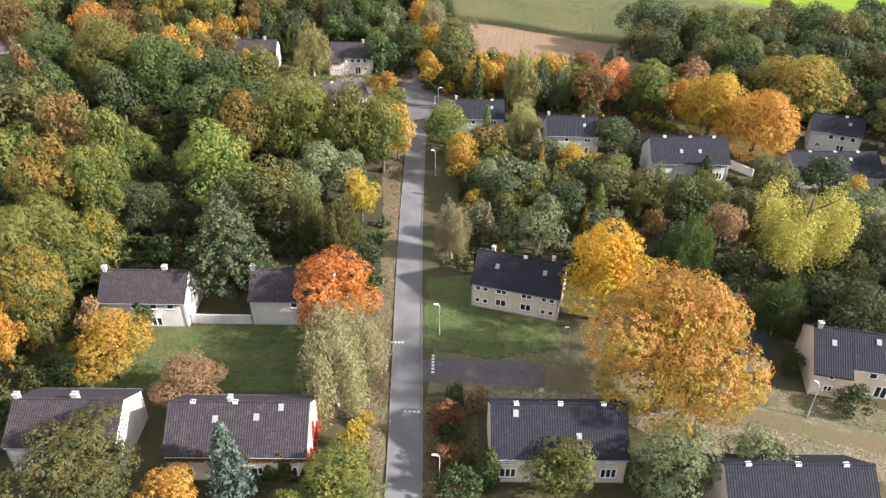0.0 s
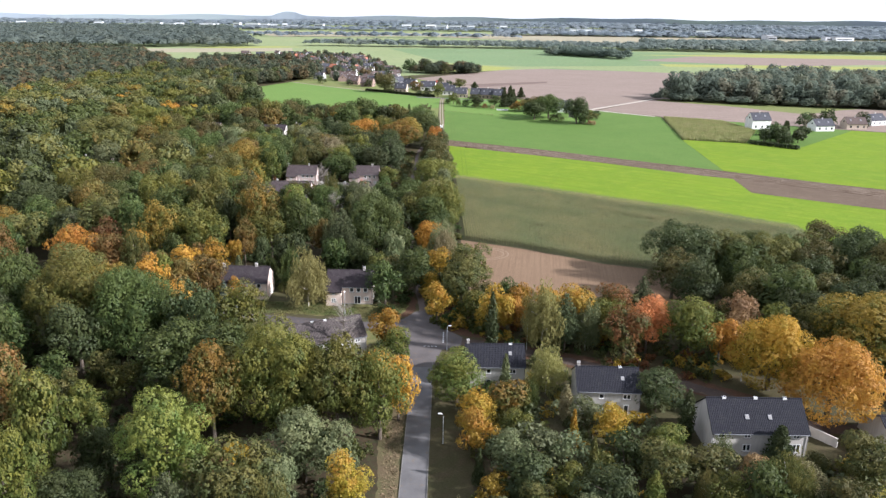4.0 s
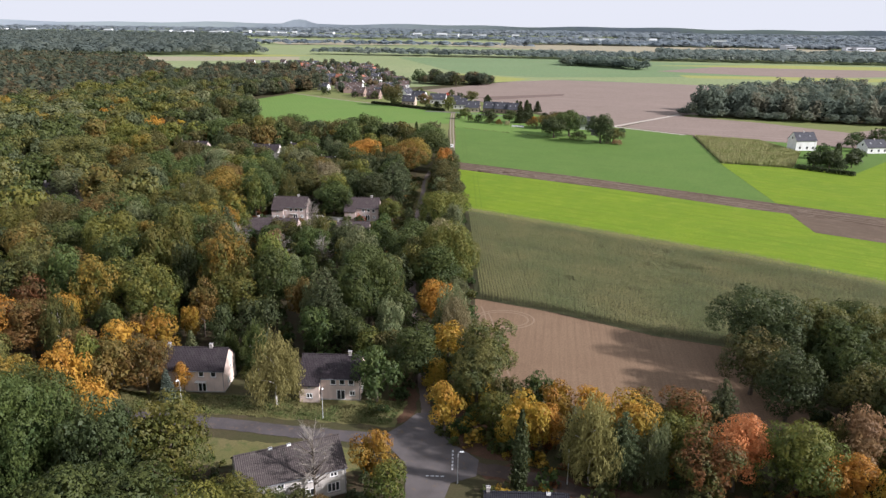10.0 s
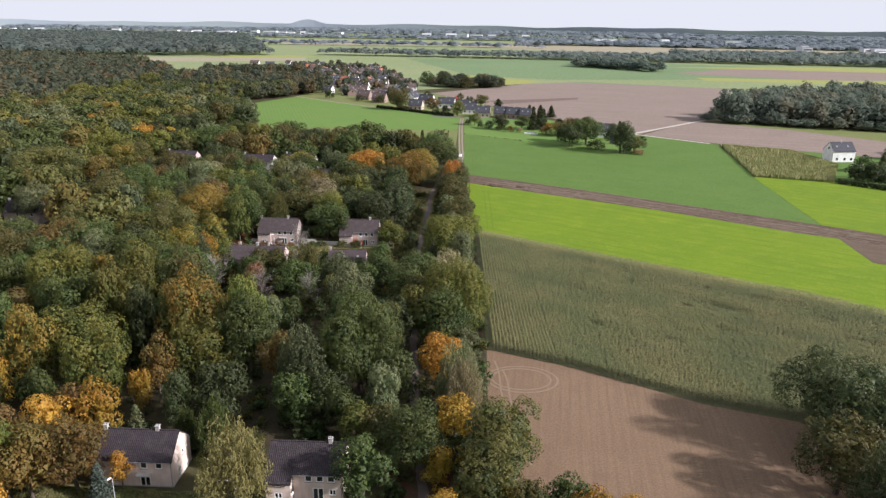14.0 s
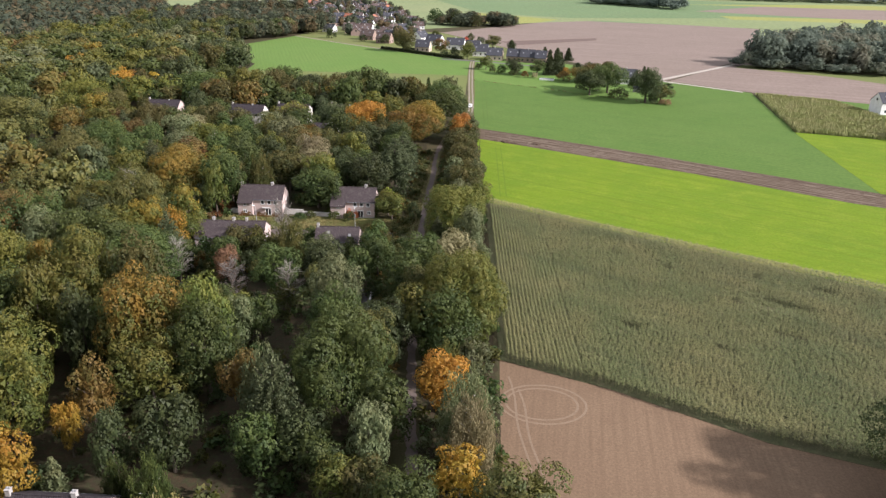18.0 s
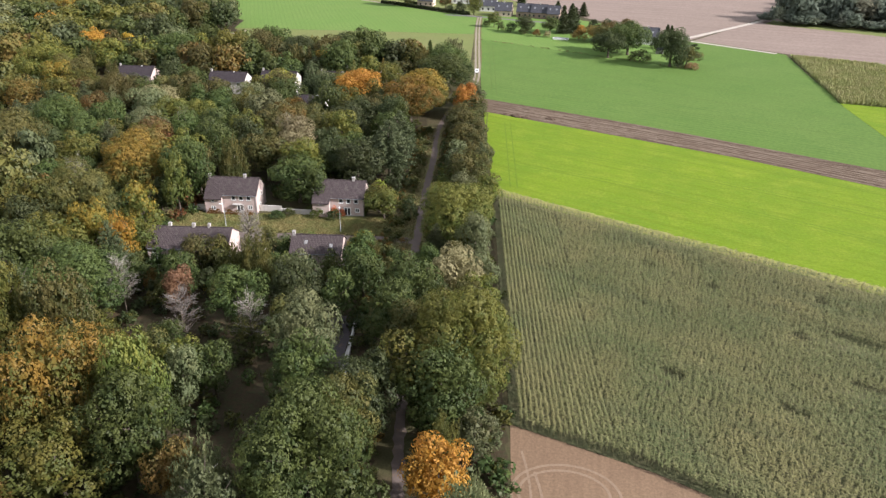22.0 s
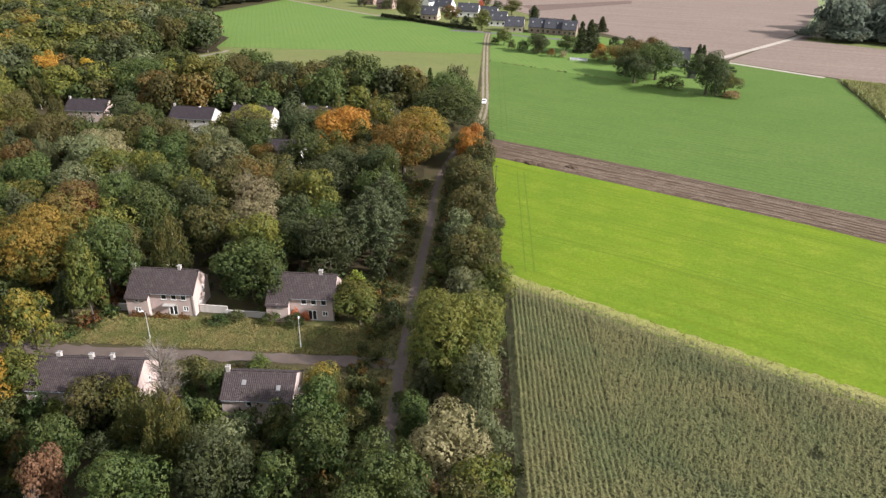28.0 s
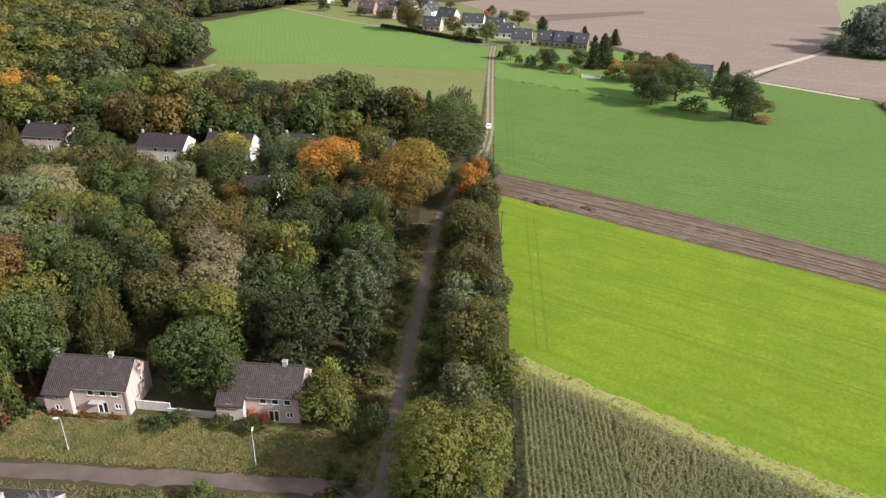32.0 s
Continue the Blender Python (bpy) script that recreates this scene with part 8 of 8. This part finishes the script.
# trees in and around the village
VILLAGE_TREES = [
    (-59.5, 688.8, 16.9, 7.1, "oak", "olive"),
    (-31.6, 676.2, 12.4, 5, "oak", "rustgreen"),
    (-20.9, 661.7, 8.7, 4.3, "oak", "dark"),
    (-28.2, 666.9, 5, 3.3, "oak", "dark"),
    (-11.5, 654, 12.3, 4.7, "oak", "lime"),
    (-3.2, 611.4, 4.4, 2.6, "oak", "olive"),
    (1.5, 607.3, 9.1, 3.1, "oak", "moss"),
    (5.6, 596.1, 6.1, 2.1, "oak", "olive"),
    (11, 590.2, 6.9, 3.1, "oak", "green"),
    (19, 589.3, 10, 4.7, "oak", "dark"),
    (33.2, 589.3, 9.6, 4.2, "oak", "green"),
    (25, 579.6, 4.9, 2.6, "oak", "bronze"),
    (30.8, 578.4, 4, 2.2, "oak", "straw"),
    (21, 699.6, 9.4, 2.9, "column", "dark"),
    (45.1, 682.9, 6.8, 2.8, "spruce", "dark"),
    (59.9, 660.1, 9.1, 3.2, "spruce", "dark"),
    (40.7, 592.6, 16, 3.6, "spruce", "dark"),
    (45.5, 595.6, 16.6, 4.3, "spruce", "dark"),
    (48.9, 605.3, 13.2, 3.2, "spruce", "dark"),
    (-11.2, 764, 8.7, 3.9, "oak", "olive"),
    (-3.2, 742.9, 7.7, 4.1, "oak", "dark"),
    (7.2, 719.9, 10.4, 5.7, "oak", "olive"),
    (-14.6, 754.1, 5.9, 2.3, "oak", "red"),
    (51.3, 592.1, 5.9, 2.7, "oak", "amber"),
    (47.3, 570.9, 6.9, 4.7, "oak", "bronze"),
    (-98.9, 771.2, 6.9, 4, "oak", "green"),
    (-43.1, 803.5, 5.8, 4.2, "oak", "moss"),
    (60.2, 610.2, 6.7, 3.1, "oak", "dark"),
    (67.8, 607.5, 7.4, 3.7, "oak", "dark"),
    (64.4, 568.3, 11.4, 6.6, "oak", "bronze"),
    (55, 565.7, 9.5, 5.5, "oak", "bronze"),
    (74.6, 583, 11.1, 3.3, "oak", "bronze"),
    (67.6, 533.4, 16.7, 8.5, "oak", "green"),
    (56.8, 525.3, 13.2, 6.8, "oak", "dark"),
    (56.8, 543.6, 13.3, 4.5, "oak", "olive"),
    (71.2, 519.2, 6.4, 5.4, "shrub", "olive"),
    (82.9, 508.2, 17.9, 7.2, "oak", "dark"),
    (91.1, 511.1, 9, 5.2, "oak", "olive"),
    (86.4, 506.5, 6.4, 2.9, "shrub", "dark"),
    (93.1, 565.1, 10.8, 2.7, "spruce", "dark"),
    (95.9, 568, 9.9, 2.4, "spruce", "dark"),
    (84.8, 553.3, 6.8, 3, "oak", "dark"),
    (91.9, 504.3, 3.5, 3.4, "shrub", "tan"),
    (103.5, 550.3, 4, 3.3, "shrub", "dark"),
    (18.6, 587, 4.8, 3.7, "shrub", "olive"),
]
for x, y, h, r, s, c in VILLAGE_TREES:
    tree(x, y, h, 1.25 * r, "shrub" if s == "oak" and h < 9 else s, c, 0.7, " near the village")
for x, y, h, r in ((-50, 915, 18, 12), (-28, 905, 17, 11), (-8, 893, 15, 9), (12, 905, 12, 8), (30, 912, 12, 8), (182.2, 446.1, 8, 5), (188.4, 443.5, 9, 5.5), (189.2, 433, 7, 4), (195.8, 467.3, 10, 6), (245.2, 523.1, 8, 5), (249, 519.1, 7, 4), (232, 505, 11, 8), (252, 515, 13, 9), (270, 508, 12, 8), (-80, 735, 9, 6), (-100, 745, 7, 5), (-130, 765, 9, 6)):
    tree(x, y, h, min(r * 1.1, 0.58 * h), "shrub", dice.choice(("dark", "olive", "green")), 0.62, " near the village")
for x, y, h, r, s in ((179, 441, 9, 4.6, "oak"), (186, 438.5, 11, 5.0, "oak"), (191.5, 444, 13, 3.2, "spruce"), (195, 449, 12, 3.0, "spruce"), (199, 442, 8, 4.4, "oak"), (206, 452, 9, 4.6, "oak")):
    tree(x, y, h, r, s, "dark", 0.62, " in a farmhouse garden")
# low white cover over a pool in a garden
pool = thing("pool", pose(38, 572.5, 0, 0, 0, -12), "low white-edged garden pool on grass", "pool")
bm = bmesh.new()
box(bm, -4.2, 4.2, -1.9, 1.9, 0, 0.75)
part("basin", bm, FRAME, pool)
bm = bmesh.new()
box(bm, -3.9, 3.9, -1.6, 1.6, 0.75, 0.78)
part("cover", bm, LEAD, pool)
shed = thing("shed", pose(84.5, 539, 0, 0, 0, -15), "small blue-grey garden shed under trees", "shed")
bm = bmesh.new()
box(bm, -1.8, 1.8, -1.5, 1.5, 0, 2.4)
part("wall", bm, SILL, shed)
bm = bmesh.new()
for s in (-1, 1):
    bm.faces.new([bm.verts.new(q) for q in ((-2, 0, 3.4), (2, 0, 3.4), (2, s * 1.8, 2.3), (-2, s * 1.8, 2.3))])
part("roof", bm, ROOF_SLATE, shed)
vt = []
for i in range(420):
    x, y = vd.uniform(-300, -50), vd.uniform(765, 1250)
    if inside(x, y, VILLAGE):
        vt.append((x, y, vd.uniform(6, 12), vd.uniform(2.8, 5.0)))
far_crowns("village_trees", vt, "garden trees among the village houses", WOOD_MID, 0.8)
# hedges
HEDGE = LEAVES["dark"]


def hedge(pts, h, w, seed):
    rng = np.random.default_rng(seed)
    c = []
    for (x0, y0), (x1, y1) in zip(pts, pts[1:]):
        n = max(2, int(math.hypot(x1 - x0, y1 - y0) / (w * 0.45)))
        for i in range(n):
            for z in (h * 0.3, h * 0.75):
                c.append((x0 + (x1 - x0) * i / n, y0 + (y1 - y0) * i / n, z))
    c = np.array(c)
    q = leaf_quads(rng, c, np.full(len(c), w * 0.5), np.full(len(c), 20), w * 0.45, 0.5, h / w * 0.6)
    return tagged(new("hedge", quads("hedge", q, HEDGE)), "dense clipped dark green hedge", "hedge")


hedge([(169.5, 437.3), (189.9, 420.2)], 2.2, 2.0, 1)
hedge([(-78, 699), (-57, 684), (-30, 662), (-14, 652)], 2.2, 2.0, 3)
hedge([(-62, 704), (-46, 690)], 1.8, 1.6, 4)
tufts("weed_strip", [(-5.5, 565.8), (28.4, 545.2), (50.4, 531.2), (81.2, 510.3), (95.7, 502.5), (95.3, 501.5), (80.8, 509.1), (50, 529.6), (28, 543.6), (-6, 564)], 3000, (0.15, 0.16, 0.06), (0.20, 0.18, 0.08), "rough grass strip along a field's edge", 12, (0.3, 0.9), 0.22, 2.0)
tufts("standing_crop", [(149.2, 538.8), (183.6, 523.6), (190.0, 481.2), (168.1, 438.7), (135.5, 448.4)], 13000, (0.25, 0.265, 0.10), (0.30, 0.285, 0.13), "pale green standing crop in a small plot", 13, (1.5, 2.1), 0.4, 3.5)

# the white car on the farm track
car = thing("car", pose(-6.3, 484, 0.06), "small white car parked on the farm track", "car")
bm = bmesh.new()
prof = [(-2.05, 0.35), (-2.1, 0.75), (-1.95, 0.95), (-1.1, 1.0), (-0.55, 1.45), (0.9, 1.48), (1.75, 1.0), (2.1, 0.9), (2.1, 0.35)]
for s in (-0.85, 0.85):
    bm.faces.new([bm.verts.new((s * (0.88 if z > 1.2 else 1), y, z)) for y, z in prof])
for (y0, z0), (y1, z1) in zip(prof, prof[1:] + prof[:1]):
    k0, k1 = (0.88 if z0 > 1.2 else 1), (0.88 if z1 > 1.2 else 1)
    bm.faces.new([bm.verts.new(q) for q in ((-0.85 * k0, y0, z0), (0.85 * k0, y0, z0), (0.85 * k1, y1, z1), (-0.85 * k1, y1, z1))])
part("body", bm, FRAME, car)
for sx in (-0.8, 0.8):
    for y in (-1.3, 1.3):
        bm = bmesh.new()
        tube(bm, [(sx - 0.1, y, 0.32), (sx + 0.1, y, 0.32)], [0.32, 0.32], 12)
        part("wheel", bm, GLASS, car)
bm = bmesh.new()
box(bm, -0.68, 0.68, -1.02, -0.6, 1.04, 1.36)
part("windscreen", bm, GLASS, car)
